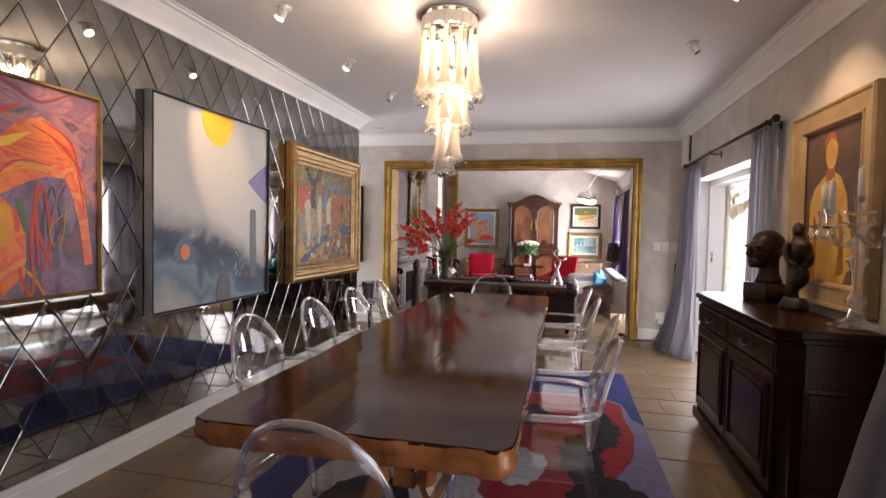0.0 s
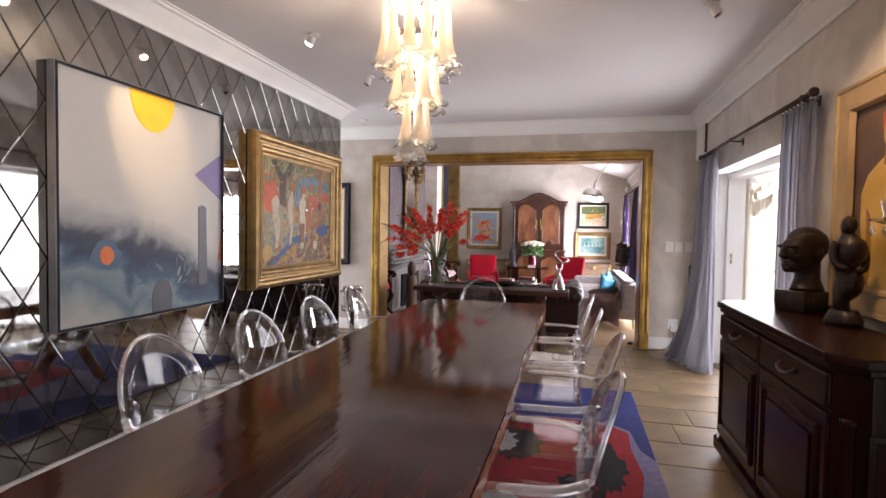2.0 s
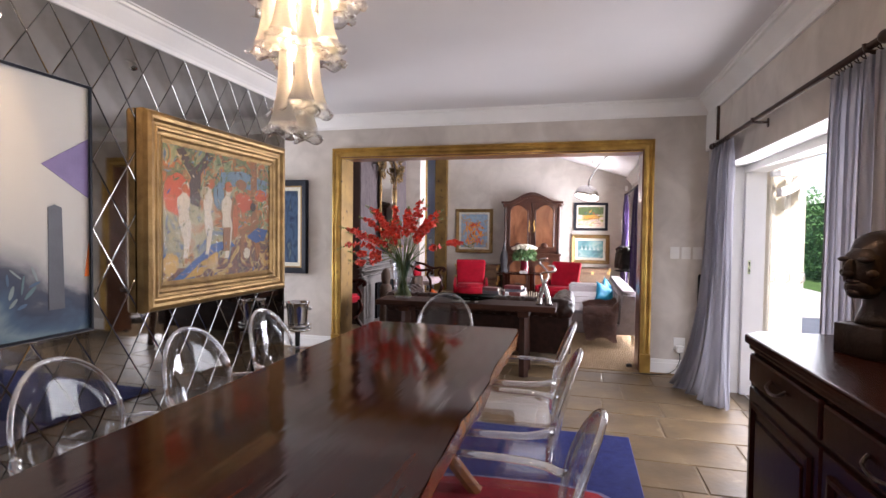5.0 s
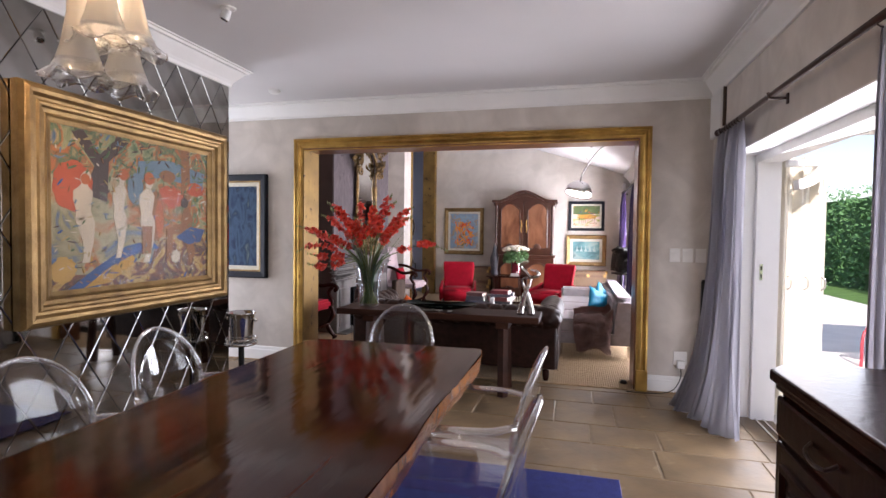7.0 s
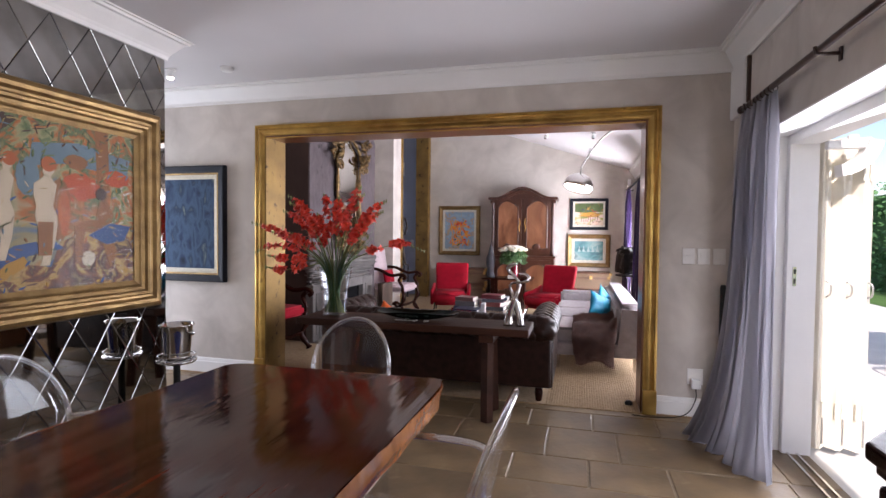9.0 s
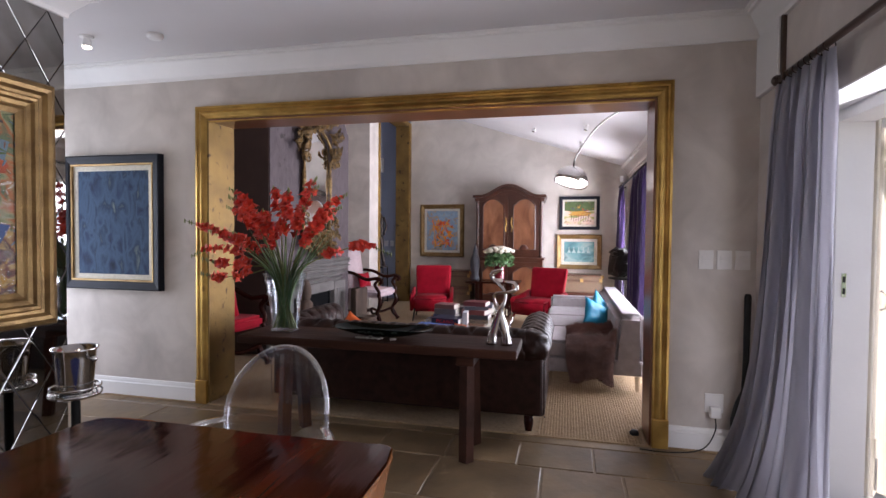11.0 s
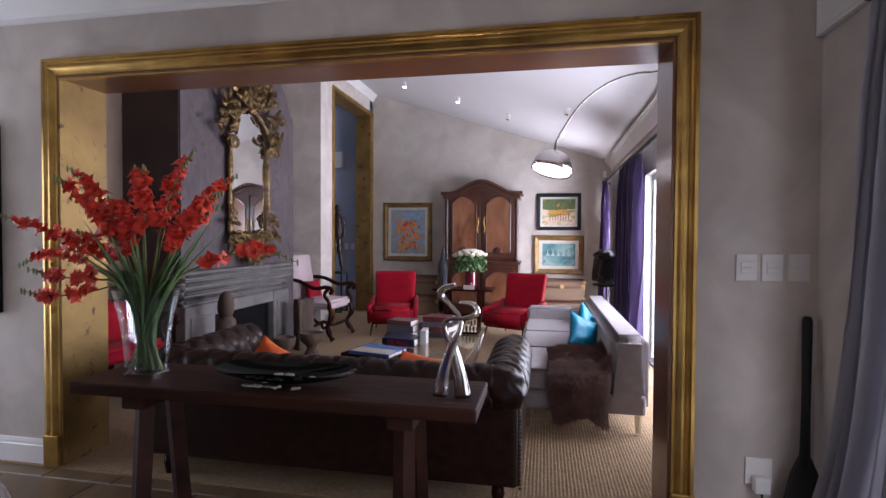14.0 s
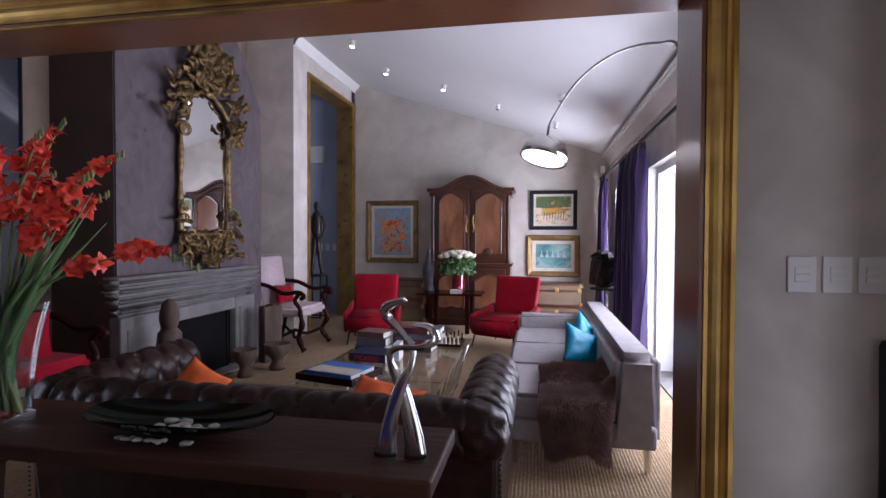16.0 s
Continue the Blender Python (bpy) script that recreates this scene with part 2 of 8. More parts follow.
through_cloth.inputs[0].default_value = (0.50, 0.49, 0.53, 1)
blend.inputs[0].default_value = 0.22
cl.links.new(cl.nodes["Principled BSDF"].outputs[0], blend.inputs[1])
cl.links.new(through_cloth.outputs[0], blend.inputs[2])
cl.links.new(blend.outputs[0], cl.nodes["Material Output"].inputs[0])
PURPLE = material("purple_velvet_curtain", (0.055, 0.018, 0.12), 0.6, second=(0.03, 0.010, 0.07), scale=6, stretch=(1, 1, 0.15), sheen=0.4)
ROD = material("brown_iron_rod", (0.055, 0.030, 0.022), 0.4, 0.3, scale=20)
LIMESTONE = material("carved_limestone", (0.215, 0.200, 0.190), 0.85, second=(0.145, 0.134, 0.128), spec=0.2, scale=6, detail=9, bump=0.4, bump_scale=45)
SOOT_AND_SHADE = material("sooted_iron_and_recess_shade", (0.006, 0.006, 0.007), 0.8, spec=0.08, scale=10, bump=0.2)
AFRICAN = material("weathered_carved_wood", (0.105, 0.066, 0.045), 0.8, second=(0.045, 0.028, 0.02), scale=9, stretch=(1, 1, 0.3), bump=0.6, bump_scale=40)
SISAL = material("sisal_matting", (0.36, 0.25, 0.14), 0.95, second=(0.25, 0.165, 0.09), scale=45, bump=0.8, bump_scale=130)
PLASTIC = material("white_plastic", (0.78, 0.77, 0.75), 0.4, second=(0.74, 0.73, 0.71))
SWITCH_BEIGE = material("aged_switch_plastic", (0.72, 0.70, 0.67), 0.45, second=(0.66, 0.64, 0.61))
PATIO = material("pale_patio_paving", (0.74, 0.72, 0.67), 0.8, second=(0.66, 0.64, 0.59), scale=3, bump=0.2)
LAWN = material("lawn", (0.09, 0.19, 0.035), 0.95, second=(0.05, 0.12, 0.02), scale=3, bump=0.6, bump_scale=50)
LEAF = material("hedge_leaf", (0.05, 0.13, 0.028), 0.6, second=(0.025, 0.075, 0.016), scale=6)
# paler copy of LEAF: sun and glare on the hedge are put into its colour
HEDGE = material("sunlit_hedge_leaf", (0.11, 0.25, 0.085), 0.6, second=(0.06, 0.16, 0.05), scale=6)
ACRYLIC = clear("clear_polycarbonate", (0.965, 0.97, 0.975), 0.03, 1.0, 5.0, 0.045)
PANE = clear("window_glass", (0.97, 0.98, 0.98), 0.01, 0.8)
PICTURE_GLASS = clear("picture_glass", (0.97, 0.97, 0.97), 0.01, 0.03, 5.0, 0.04)
VASE_GLASS = clear("vase_glass", (0.95, 0.97, 0.98), 0.02, 0.8, 3.6, 0.06)
LIP_GLASS = clear("blown_glass_lip", (0.95, 0.95, 0.94), 0.06, 1.0, 1.5, 0.12)
CRYSTAL = clear("cut_crystal", (0.93, 0.94, 0.95), 0.05, 1.0, 1.5, 0.16)
RIM_GLASS = clear("solid_polycarbonate", (0.93, 0.94, 0.95), 0.08, 1.0, 1.4, 0.18)
GREEN_GLASS = material("dark_green_glass", (0.004, 0.010, 0.008), 0.06, second=(0.002, 0.005, 0.004), spec=0.22)
BOOK_PAPER = material("page_edges", (0.66, 0.63, 0.57), 0.9, second=(0.50, 0.47, 0.42), scale=5, stretch=(1, 1, 90))

# ---- mesh helpers ----


def part(name, bm, mat, parent=None, label="", smooth=False):
    """Links a bmesh as one mesh object, under a thing or a part."""
    bmesh.ops.recalc_face_normals(bm, faces=bm.faces)
    me = bpy.data.meshes.new(name)
    bm.to_mesh(me)
    bm.free()
    me.materials.append(mat)
    if smooth == "edges":
        flats = sorted((f.area for f in me.polygons), reverse=True)[min(5, len(me.polygons) - 1)]
        me.polygons.foreach_set("use_smooth", [f.area < flats * 0.999 for f in me.polygons])
    elif smooth:
        me.polygons.foreach_set("use_smooth", [True] * len(me.polygons))
    ob = new(name, me)
    ob.parent = parent
    if label:
        ob["label"] = label
    return ob


def thing(name, label, category, m=None, group="", kind=""):
    ob = new(name)
    ob.empty_display_size = 0.1
    if m is not None:
        ob.matrix_world = m
    return tagged(ob, label, category, group, kind)


def box(bm, a, b, bev=0.0, seg=2):
    (x0, y0, z0), (x1, y1, z1) = a, b
    v = [bm.verts.new((x, y, z)) for x in (x0, x1) for y in (y0, y1) for z in (z0, z1)]
    f = [bm.faces.new([v[i] for i in q]) for q in ((0, 1, 3, 2), (4, 6, 7, 5), (0, 4, 5, 1), (2, 3, 7, 6), (0, 2, 6, 4), (1, 5, 7, 3))]
    if bev:
        edges = list({e for q in f for e in q.edges})
        bmesh.ops.bevel(bm, geom=edges, offset=bev, segments=seg, affect="EDGES", profile=0.5)
    return bm


def boxes(*pairs, bev=0.0):
    bm = bmesh.new()
    for a, b in pairs:
        box(bm, a, b, bev)
    return bm


def surface(bm, f, nu, nv, loop_u=False, caps=False):
    """A sheet of quads through f(u, v), u and v from 0 to 1."""
    rows = []
    for i in range(nu if loop_u else nu + 1):
        rows.append([bm.verts.new(f(i / nu, j / nv)) for j in range(nv + 1)])
    n = len(rows)
    for i in range(nu):
        a, b = rows[i], rows[(i + 1) % n]
        for j in range(nv):
            bm.faces.new((a[j], b[j], b[j + 1], a[j + 1]))
    if caps:
        bm.faces.new([r[0] for r in rows])
        bm.faces.new([r[-1] for r in rows])
    return rows


def lathe(bm, prof, c=(0, 0, 0), seg=20, wave=None):
    """Turns a profile of (radius, height) round the upright line through c."""
    def f(u, v):
        i = min(int(v * (len(prof) - 1) + 1e-6), len(prof) - 1)
        r, z = prof[i]
        a = u * math.tau
        k = wave(a, i) if wave else 1.0
        return (c[0] + r * k * math.cos(a), c[1] + r * k * math.sin(a), c[2] + z)
    surface(bm, f, seg, len(prof) - 1, loop_u=True, caps=prof[0] != prof[-1])
    bmesh.ops.remove_doubles(bm, verts=bm.verts, dist=1e-5)
    return bm


def tube(bm, pts, r, seg=8, flat=1.0):
    """A pipe through points, with one radius or one for each point."""
    pts = [Vector(p) for p in pts]
    rs = r if isinstance(r, (list, tuple)) else [r] * len(pts)
    side = None
    rings = []
    for i, p in enumerate(pts):
        d = (pts[min(i + 1, len(pts) - 1)] - pts[max(i - 1, 0)]).normalized()
        if side is None:
            side = d.cross(Vector((0.3, 0.2, 1)) if abs(d.z) < 0.9 else Vector((1, 0.2, 0))).normalized()
        side = (side - d * side.dot(d)).normalized()
        up = d.cross(side)
        rings.append([bm.verts.new(p + rs[i] * (math.cos(a) * side + flat * math.sin(a) * up)) for a in (math.tau * k / seg for k in range(seg))])
    for a, b in zip(rings, rings[1:]):
        for k in range(seg):
            bm.faces.new((a[k], a[(k + 1) % seg], b[(k + 1) % seg], b[k]))
    bm.faces.new(rings[0])
    bm.faces.new(rings[-1])
    return bm


def curve_points(ctrl, n=24):
    """A smooth line through control points."""
    c = [Vector(p) for p in ctrl]
    c = [2 * c[0] - c[1]] + c + [2 * c[-1] - c[-2]]
    out = []
    spans = len(c) - 3
    for i in range(n + 1):
        s = i / n * spans
        k = min(int(s), spans - 1)
        t = s - k
        p0, p1, p2, p3 = c[k:k + 4]
        out.append(0.5 * (2 * p1 + (p2 - p0) * t + (2 * p0 - 5 * p1 + 4 * p2 - p3) * t * t + (3 * p1 - p0 - 3 * p2 + p3) * t ** 3))
    return out


def prism(bm, poly, lo, hi, to):
    """A flat outline of (u, v) made thick from lo to hi; to(u, v, w) gives the place."""
    a = [bm.verts.new(to(u, v, lo)) for u, v in poly]
    b = [bm.verts.new(to(u, v, hi)) for u, v in poly]
    bm.faces.new(a)
    bm.faces.new(b)
    for i in range(len(poly)):
        j = (i + 1) % len(poly)
        bm.faces.new((a[i], a[j], b[j], b[i]))
    return bm


def blob(bm, c, size, power=2.0, nu=20, nv=12, bumps=0.0, seed=0.0):
    """A rounded body: an ellipsoid, or a cushion with a higher power."""
    def s(a):
        return math.copysign(abs(a) ** (2 / power), a)
    def f(u, v):
        a, b = u * math.tau, (v - 0.5) * math.pi
        p = Vector((s(math.cos(b)) * s(math.cos(a)), s(math.cos(b)) * s(math.sin(a)), s(math.sin(b))))
        k = 1 + bumps * noise.noise(p * 2.2 + Vector((seed, seed, 0))) if bumps else 1
        return (c[0] + size[0] * k * p.x, c[1] + size[1] * k * p.y, c[2] + size[2] * k * p.z)
    surface(bm, f, nu, nv, loop_u=True)
    bmesh.ops.remove_doubles(bm, verts=bm.verts, dist=1e-5)
    return bm


def sweep(bm, prof, path):
    """A moulding: profile points (out, up) run along a flat path of (x, y, nx, ny) rows, where n is the way out."""
    def f(u, v):
        x, y, nx, ny = path[round(u * (len(path) - 1))]
        o, z = prof[round(v * (len(prof) - 1))]
        return (x + nx * o, y + ny * o, z)
    surface(bm, f, len(path) - 1, len(prof) - 1)
    return bm


def mould(bm, w, h, prof, x0=0.0, z0=0.0):
    """A mitred frame round the rectangle w by h, facing -y: profile points (inset, out)."""
    rows = []
    for i, o in prof:
        rows.append([bm.verts.new(p) for p in ((x0 + i, -o, z0 + i), (x0 + w - i, -o, z0 + i), (x0 + w - i, -o, z0 + h - i), (x0 + i, -o, z0 + h - i))])
    for a, b in zip(rows, rows[1:] + rows[:1]):
        for k in range(4):
            bm.faces.new((a[k], a[(k + 1) % 4], b[(k + 1) % 4], b[k]))
    return bm


# ---- the rooms ----
FAR, RIGHT, LEFT, LOW = 7.155, 1.478, -2.462, 2.73
part("floor", boxes(((-4.6, -1.7, -0.2), (1.82, 14.4, -0.006))), GROUT, None)
tagged(bpy.data.objects["floor"], "sand-coloured mortar bed under stone flags", "floor", kind="structure")


def wall(name, label, mat, *pairs):
    return tagged(part(name, boxes(*pairs), mat), label, "wall", kind="structure")


# mirror wall with its corner, the lobby beyond it
wall("wall_west", "long plastered wall that carries the diamond mirrors", PLASTER, ((-2.75, -1.5, 0), (LEFT, 5.96, LOW)))
wall("wall_lobby_end", "plain grey plaster wall closing the lobby", PLASTER, ((-4.6, 5.5, 0), (-4.35, 6.12, LOW)), ((-4.6, 7.0, 0), (-4.35, 7.6, LOW)), ((-4.6, 6.12, 2.1), (-4.35, 7.0, LOW)), ((-4.6, 6.12, 0), (-4.35, 7.0, 0.25)), ((-4.35, 5.72, 0), (-2.75, 5.96, LOW)))
wall("wall_south", "plain grey plaster wall behind the dining table", PLASTER, ((-2.75, -1.75, 0), (1.9, -1.5, LOW)))
# wall between the two rooms, with the wide opening
OPEN_L, OPEN_R, OPEN_T, BACK = -2.44, 0.88, 2.26, 7.44
wall("wall_north", "grey rubbed plaster wall round the gilded opening", PLASTER, ((-4.35, FAR, 0), (OPEN_L, BACK, 4.6)), ((OPEN_R, FAR, 0), (1.9, BACK, 4.6)), ((OPEN_L, FAR, OPEN_T), (OPEN_R, BACK, 4.6)))
# garden wall with two door openings
wall("wall_east", "warm grey plaster wall with garden doors", PLASTER,
     ((RIGHT, 6.66, 0), (1.82, FAR, LOW)), ((RIGHT, 1.75, 0), (1.82, 4.15, LOW)), ((RIGHT, -1.5, 0), (1.82, -0.85, LOW)),
     ((RIGHT, 4.15, 2.02), (1.82, 6.66, LOW)), ((RIGHT, -0.85, 2.02), (1.82, 1.75, LOW)))
# living room
LR = 1.42
wall("wall_living_east", "pale plaster wall of the living room with garden doors", PLASTER,
     ((LR, BACK, 0), (1.8, 8.15, 2.9)), ((LR, 10.82, 0), (1.8, 11.95, 2.9)), ((LR, 13.1, 0), (1.8, 13.75, 2.9)),
     ((LR, 8.15, 2.06), (1.8, 10.82, 2.9)), ((LR, 11.95, 2.06), (1.8, 13.1, 2.9)))
wall("wall_living_north", "rubbed plaster end wall of the living room, dimmed by colour", DIM_PLASTER, ((-2.8, 13.75, 0), (1.8, 14.0, 4.4)))
wall("wall_living_pier", "plaster pier beside the tall gilded doorway", PLASTER, ((-3.05, 11.5, 0), (-2.8, 11.95, 4.6)), ((-3.05, 11.95, 3.55), (-2.8, 13.6, 4.6)), ((-3.7, 11.5, 0), (-3.05, 11.62, 4.6)))
wall("wall_living_west", "plaster wall behind the fireplace, warm light tint in its colour", WARM_TINTED_PLASTER, ((-3.7, BACK, 0), (-3.45, 11.5, 4.8)))
wall("wall_blue_room", "blue-grey painted wall of the room beyond", SLATE, ((-4.6, 14.1, 0), (-2.8, 14.3, 4.4)), ((-4.6, 11.4, 0), (-4.4, 14.1, 4.4)), ((-4.4, 11.4, 0), (-3.7, 11.6, 4.4)))
tagged(part("ceiling", boxes(((-4.6, -1.75, LOW), (1.9, FAR, LOW + 0.15))), CEILING), "flat white dining-room ceiling", "ceiling", kind="structure")
bm = bmesh.new()
prism(bm, [(-4.6, 4.53), (1.85, 2.50), (1.85, 2.72), (-4.6, 4.75)], 7.2, 14.3, lambda u, v, w: (u, w, v))
tagged(part("ceiling_sloped", bm, CEILING), "white ceiling sloping up from the garden side", "ceiling", kind="structure")

# cornices, skirtings
CORNICE = [(0.0, -0.15), (0.018, -0.15), (0.022, -0.125), (0.035, -0.105), (0.06, -0.075), (0.085, -0.045), (0.098, -0.028), (0.12, -0.026), (0.122, -0.010), (0.14, -0.008), (0.14, 0.0)]
bm = bmesh.new()
sweep(bm, [(o, LOW + z) for o, z in CORNICE], [(LEFT, -1.5, 1, 0), (LEFT, 5.96, 1, 1), (-4.35, 5.96, 0, 1)])
sweep(bm, [(o, LOW + z) for o, z in CORNICE], [(-4.35, FAR, 0, -1), (RIGHT, FAR, -1, -1), (RIGHT, -1.5, -1, 0)])
tagged(part("trim_cornice", bm, WHITE, smooth=False), "white moulded plaster cornice under the ceiling", "cornice", kind="structure")
SKIRT = [(0.0, 0.15), (0.010, 0.148), (0.014, 0.132), (0.014, 0.118), (0.020, 0.112), (0.020, 0.0)]
bm = bmesh.new()
sweep(bm, SKIRT, [(LEFT, -1.5, 1, 0), (LEFT, 5.96, 1, 1), (-4.35, 5.96, 0, 1)])
sweep(bm, SKIRT, [(-4.35, FAR, 0, -1), (OPEN_L - 0.105, FAR, 0, -1)])
sweep(bm, SKIRT, [(OPEN_R + 0.095, FAR, 0, -1), (RIGHT, FAR, -1, -1), (RIGHT, 6.68, -1, 0)])
sweep(bm, SKIRT, [(RIGHT, 4.13, -1, 0), (RIGHT, 1.77, -1, 0)])
tagged(part("baseboard", bm, WHITE), "white painted moulded skirting board", "skirting", kind="structure")
bm = bmesh.new()
sweep(bm, [(o, 2.64 + z) for o, z in CORNICE], [(LR, BACK, -1, 0), (LR, 13.75, -1, 0)])
sweep(bm, [(o, 3.965 + z) for o, z in CORNICE], [(-2.8, 11.5, 1, 0), (-2.8, 13.75, 1, 0)])
tagged(part("trim_living_cornice", bm, WHITE), "white cornice along the living-room walls", "cornice", kind="structure")

# gilded lining of the wide opening
opening = thing("gilded_opening_frame", "wide worn-gilt moulded frame lining the room opening", "door frame", kind="structure")
TRIM = [(0.0, 0.0), (0.0, 0.030), (0.016, 0.034), (0.022, 0.024), (0.034, 0.022), (0.046, 0.034), (0.058, 0.036), (0.070, 0.024), (0.082, 0.018), (0.095, 0.018), (0.100, 0.0)]


def post(x, s):
    bm = bmesh.new()
    poly = [(x + s * (0.10 - i), -o) for i, o in TRIM]
    prism(bm, poly, 0.0, OPEN_T + 0.10, lambda u, v, w: (u, FAR + v, w))
    for v in bm.verts:
        if v.co.z > 1:
            v.co.z = OPEN_T + abs(v.co.x - x)
    return bm


part("side_trim", post(OPEN_L, -1), GOLD, opening)
part("side_trim", post(OPEN_R, 1), GOLD, opening)
bm = bmesh.new()
prism(bm, [(OPEN_T + 0.10 - i, -o) for i, o in TRIM], OPEN_L, OPEN_R, lambda u, v, w: (w, FAR + v, u))
for v in bm.verts:
    v.co.x += (-1 if v.co.x < -1 else 1) * (v.co.z - OPEN_T)
part("head_trim", bm, GOLD, opening)
part("plinth_block", boxes(((OPEN_L - 0.105, FAR - 0.042, 0), (OPEN_L - 0.002, FAR - 0.004, 0.19)), bev=0.006), GOLD, opening)
part("plinth_block", boxes(((OPEN_R + 0.002, FAR - 0.042, 0), (OPEN_R + 0.105, FAR - 0.004, 0.19)), bev=0.006), GOLD, opening)
part("lining", boxes(((OPEN_L - 0.001, FAR - 0.016, 0), (OPEN_L + 0.012, BACK + 0.02, OPEN_T))), GOLD_LEAF, opening, "worn gold-leaf jamb lining, shade put into its tone")
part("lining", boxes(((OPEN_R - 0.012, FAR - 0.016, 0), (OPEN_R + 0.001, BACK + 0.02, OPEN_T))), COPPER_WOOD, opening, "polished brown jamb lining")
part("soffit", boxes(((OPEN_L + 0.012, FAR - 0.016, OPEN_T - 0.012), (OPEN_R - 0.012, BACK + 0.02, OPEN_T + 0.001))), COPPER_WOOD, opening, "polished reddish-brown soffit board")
part("soffit", boxes(((OPEN_L + 0.012, FAR - 0.017, OPEN_T - 0.02), (OPEN_R - 0.012, FAR + 0.01, OPEN_T - 0.011))), GOLD, opening)

# tall gilded doorway to the blue room
tall = thing("gilded_tall_doorway", "tall doorway lined with dull gold leaf", "door frame", kind="structure")
part("jamb", boxes(((-3.06, 13.585, 0), (-2.79, 13.66, 3.55))), GOLD_LEAF, tall)
part("jamb", boxes(((-3.06, 11.94, 0), (-2.79, 11.965, 3.55))), GOLD_LEAF, tall)
part("head", boxes(((-3.06, 11.965, 3.53), (-2.79, 13.585, 3.555))), GOLD_LEAF, tall)
part("architrave", boxes(((-2.80, 11.90, 0), (-2.775, 11.95, 3.6)), ((-2.80, 13.6, 0), (-2.775, 13.72, 3.6)), ((-2.80, 11.95, 3.55), (-2.775, 13.6, 3.6))), GOLD, tall)

# ---- dining room: mirrors ----
MY0, MY1, MZ0, MZ1 = 0.6, 5.955, 0.155, 2.578
DW, DH = 0.12, 0.197
mirrors = thing("diamond_mirror_wall", "antique smoked mirror tiles with bevelled edges in diamonds", "mirror")
part("backing", boxes(((LEFT, MY0, MZ0), (LEFT + 0.008, MY1, MZ1))), BEVEL_DARK, mirrors, "dark seams between the tiles")


def clip(poly, axis, limit, keep_less):
    out = []
    for i, p in enumerate(poly):
        q = poly[(i + 1) % len(poly)]
        pin, qin = (p[axis] <= limit) == keep_less, (q[axis] <= limit) == keep_less
        if pin:
            out.append(p)
        if pin != qin:
            t = (limit - p[axis]) / (q[axis] - p[axis])
            out.append((p[0] + (q[0] - p[0]) * t, p[1] + (q[1] - p[1]) * t))
    return out


def tile_mesh(poly):
    n = len(poly)
    cy, cz = sum(p[0] for p in poly) / n, sum(p[1] for p in poly) / n
    rows = []
    for k, h in ((0.985, 0.0), (0.976, 0.002), (0.945, 0.0034)):
        rows.append([(h, cy + (y - cy) * k, cz + (z - cz) * k) for y, z in poly])
    faces = [tuple(range(2 * n, 3 * n))]
    for r in range(2):
        faces += [(r * n + i, r * n + (i + 1) % n, (r + 1) * n + (i + 1) % n, (r + 1) * n + i) for i in range(n)]
    me = bpy.data.meshes.new("mirror_tile")
    me.from_pydata([p for row in rows for p in row], [], faces)
    me.materials.append(MIRROR)
    return me


whole = tile_mesh([(-DW, 0), (0, -DH), (DW, 0), (0, DH)])
rng = random.Random(4)
k = 0
z = 2.38 - 12 * DH
while z < MZ1 + DH:
    y = 5.86 - 44 * DW + (DW if k % 2 else 0)
    while y < MY1 + DW:
        d = [(y - DW, z), (y, z - DH), (y + DW, z), (y, z + DH)]
        p = d
        for axis, limit, less in ((0, MY0, False), (0, MY1, True), (1, MZ0, False), (1, MZ1, True)):
            p = clip(p, axis, limit, less) if p else p
        area = abs(sum(p[i][0] * p[(i + 1) % len(p)][1] - p[(i + 1) % len(p)][0] * p[i][1] for i in range(len(p)))) / 2 if len(p) > 2 else 0
        if area > 0.001:
            full = area > 2 * DW * DH * 0.999
            ob = new("mirror_tile", whole if full else tile_mesh([(a - y, b - z) for a, b in p]))
            ob.parent = mirrors
            ob.matrix_basis = pose(LEFT + 0.0085, y, z, 0, rng.uniform(-0.35, 0.35), rng.uniform(-0.35, 0.35))
        y += 2 * DW
    z += DH
    k += 1


# ---- pictures ----
def picture(name, label, w, h, prof, frame_mat, canvas_mat, m, mount=0.0, mount_mat=None, glass=False, patches=()):
    """A framed picture facing -y, its lower left corner at the origin."""
    pic = thing(name, label, "painting", m)
    bm = bmesh.new()
    mould(bm, w, h, prof)
    part("frame", bm, frame_mat, pic)
    i = prof[-1][0]
    back = prof[-1][1] - 0.008
    if mount:
        bm = bmesh.new()
        mould(bm, w - 2 * i, h - 2 * i, [(0, back - 0.004), (0, back + 0.006), (mount * 0.8, back + 0.004), (mount, back - 0.004)], i, i)
        part("slip", bm, mount_mat, pic)
    j = i + mount * 0.9
    part("canvas", boxes(((j - 0.01, -back, j - 0.01), (w - j + 0.01, -0.001, h - j + 0.01))), canvas_mat, pic)
    for poly, mat, lift in patches:
        bm = bmesh.new()
        prism(bm, [(j + (w - 2 * j) * u, j + (h - 2 * j) * v) for u, v in poly], back, back + lift, lambda a, b, c: (a, -c, b))
        part("paint_patch", bm, mat, pic)
    if glass:
        part("glazing", boxes(((i - 0.003, -back - 0.007, i - 0.003), (w - i + 0.003, -back - 0.0045, h - i + 0.003))), PICTURE_GLASS, pic)
    return pic


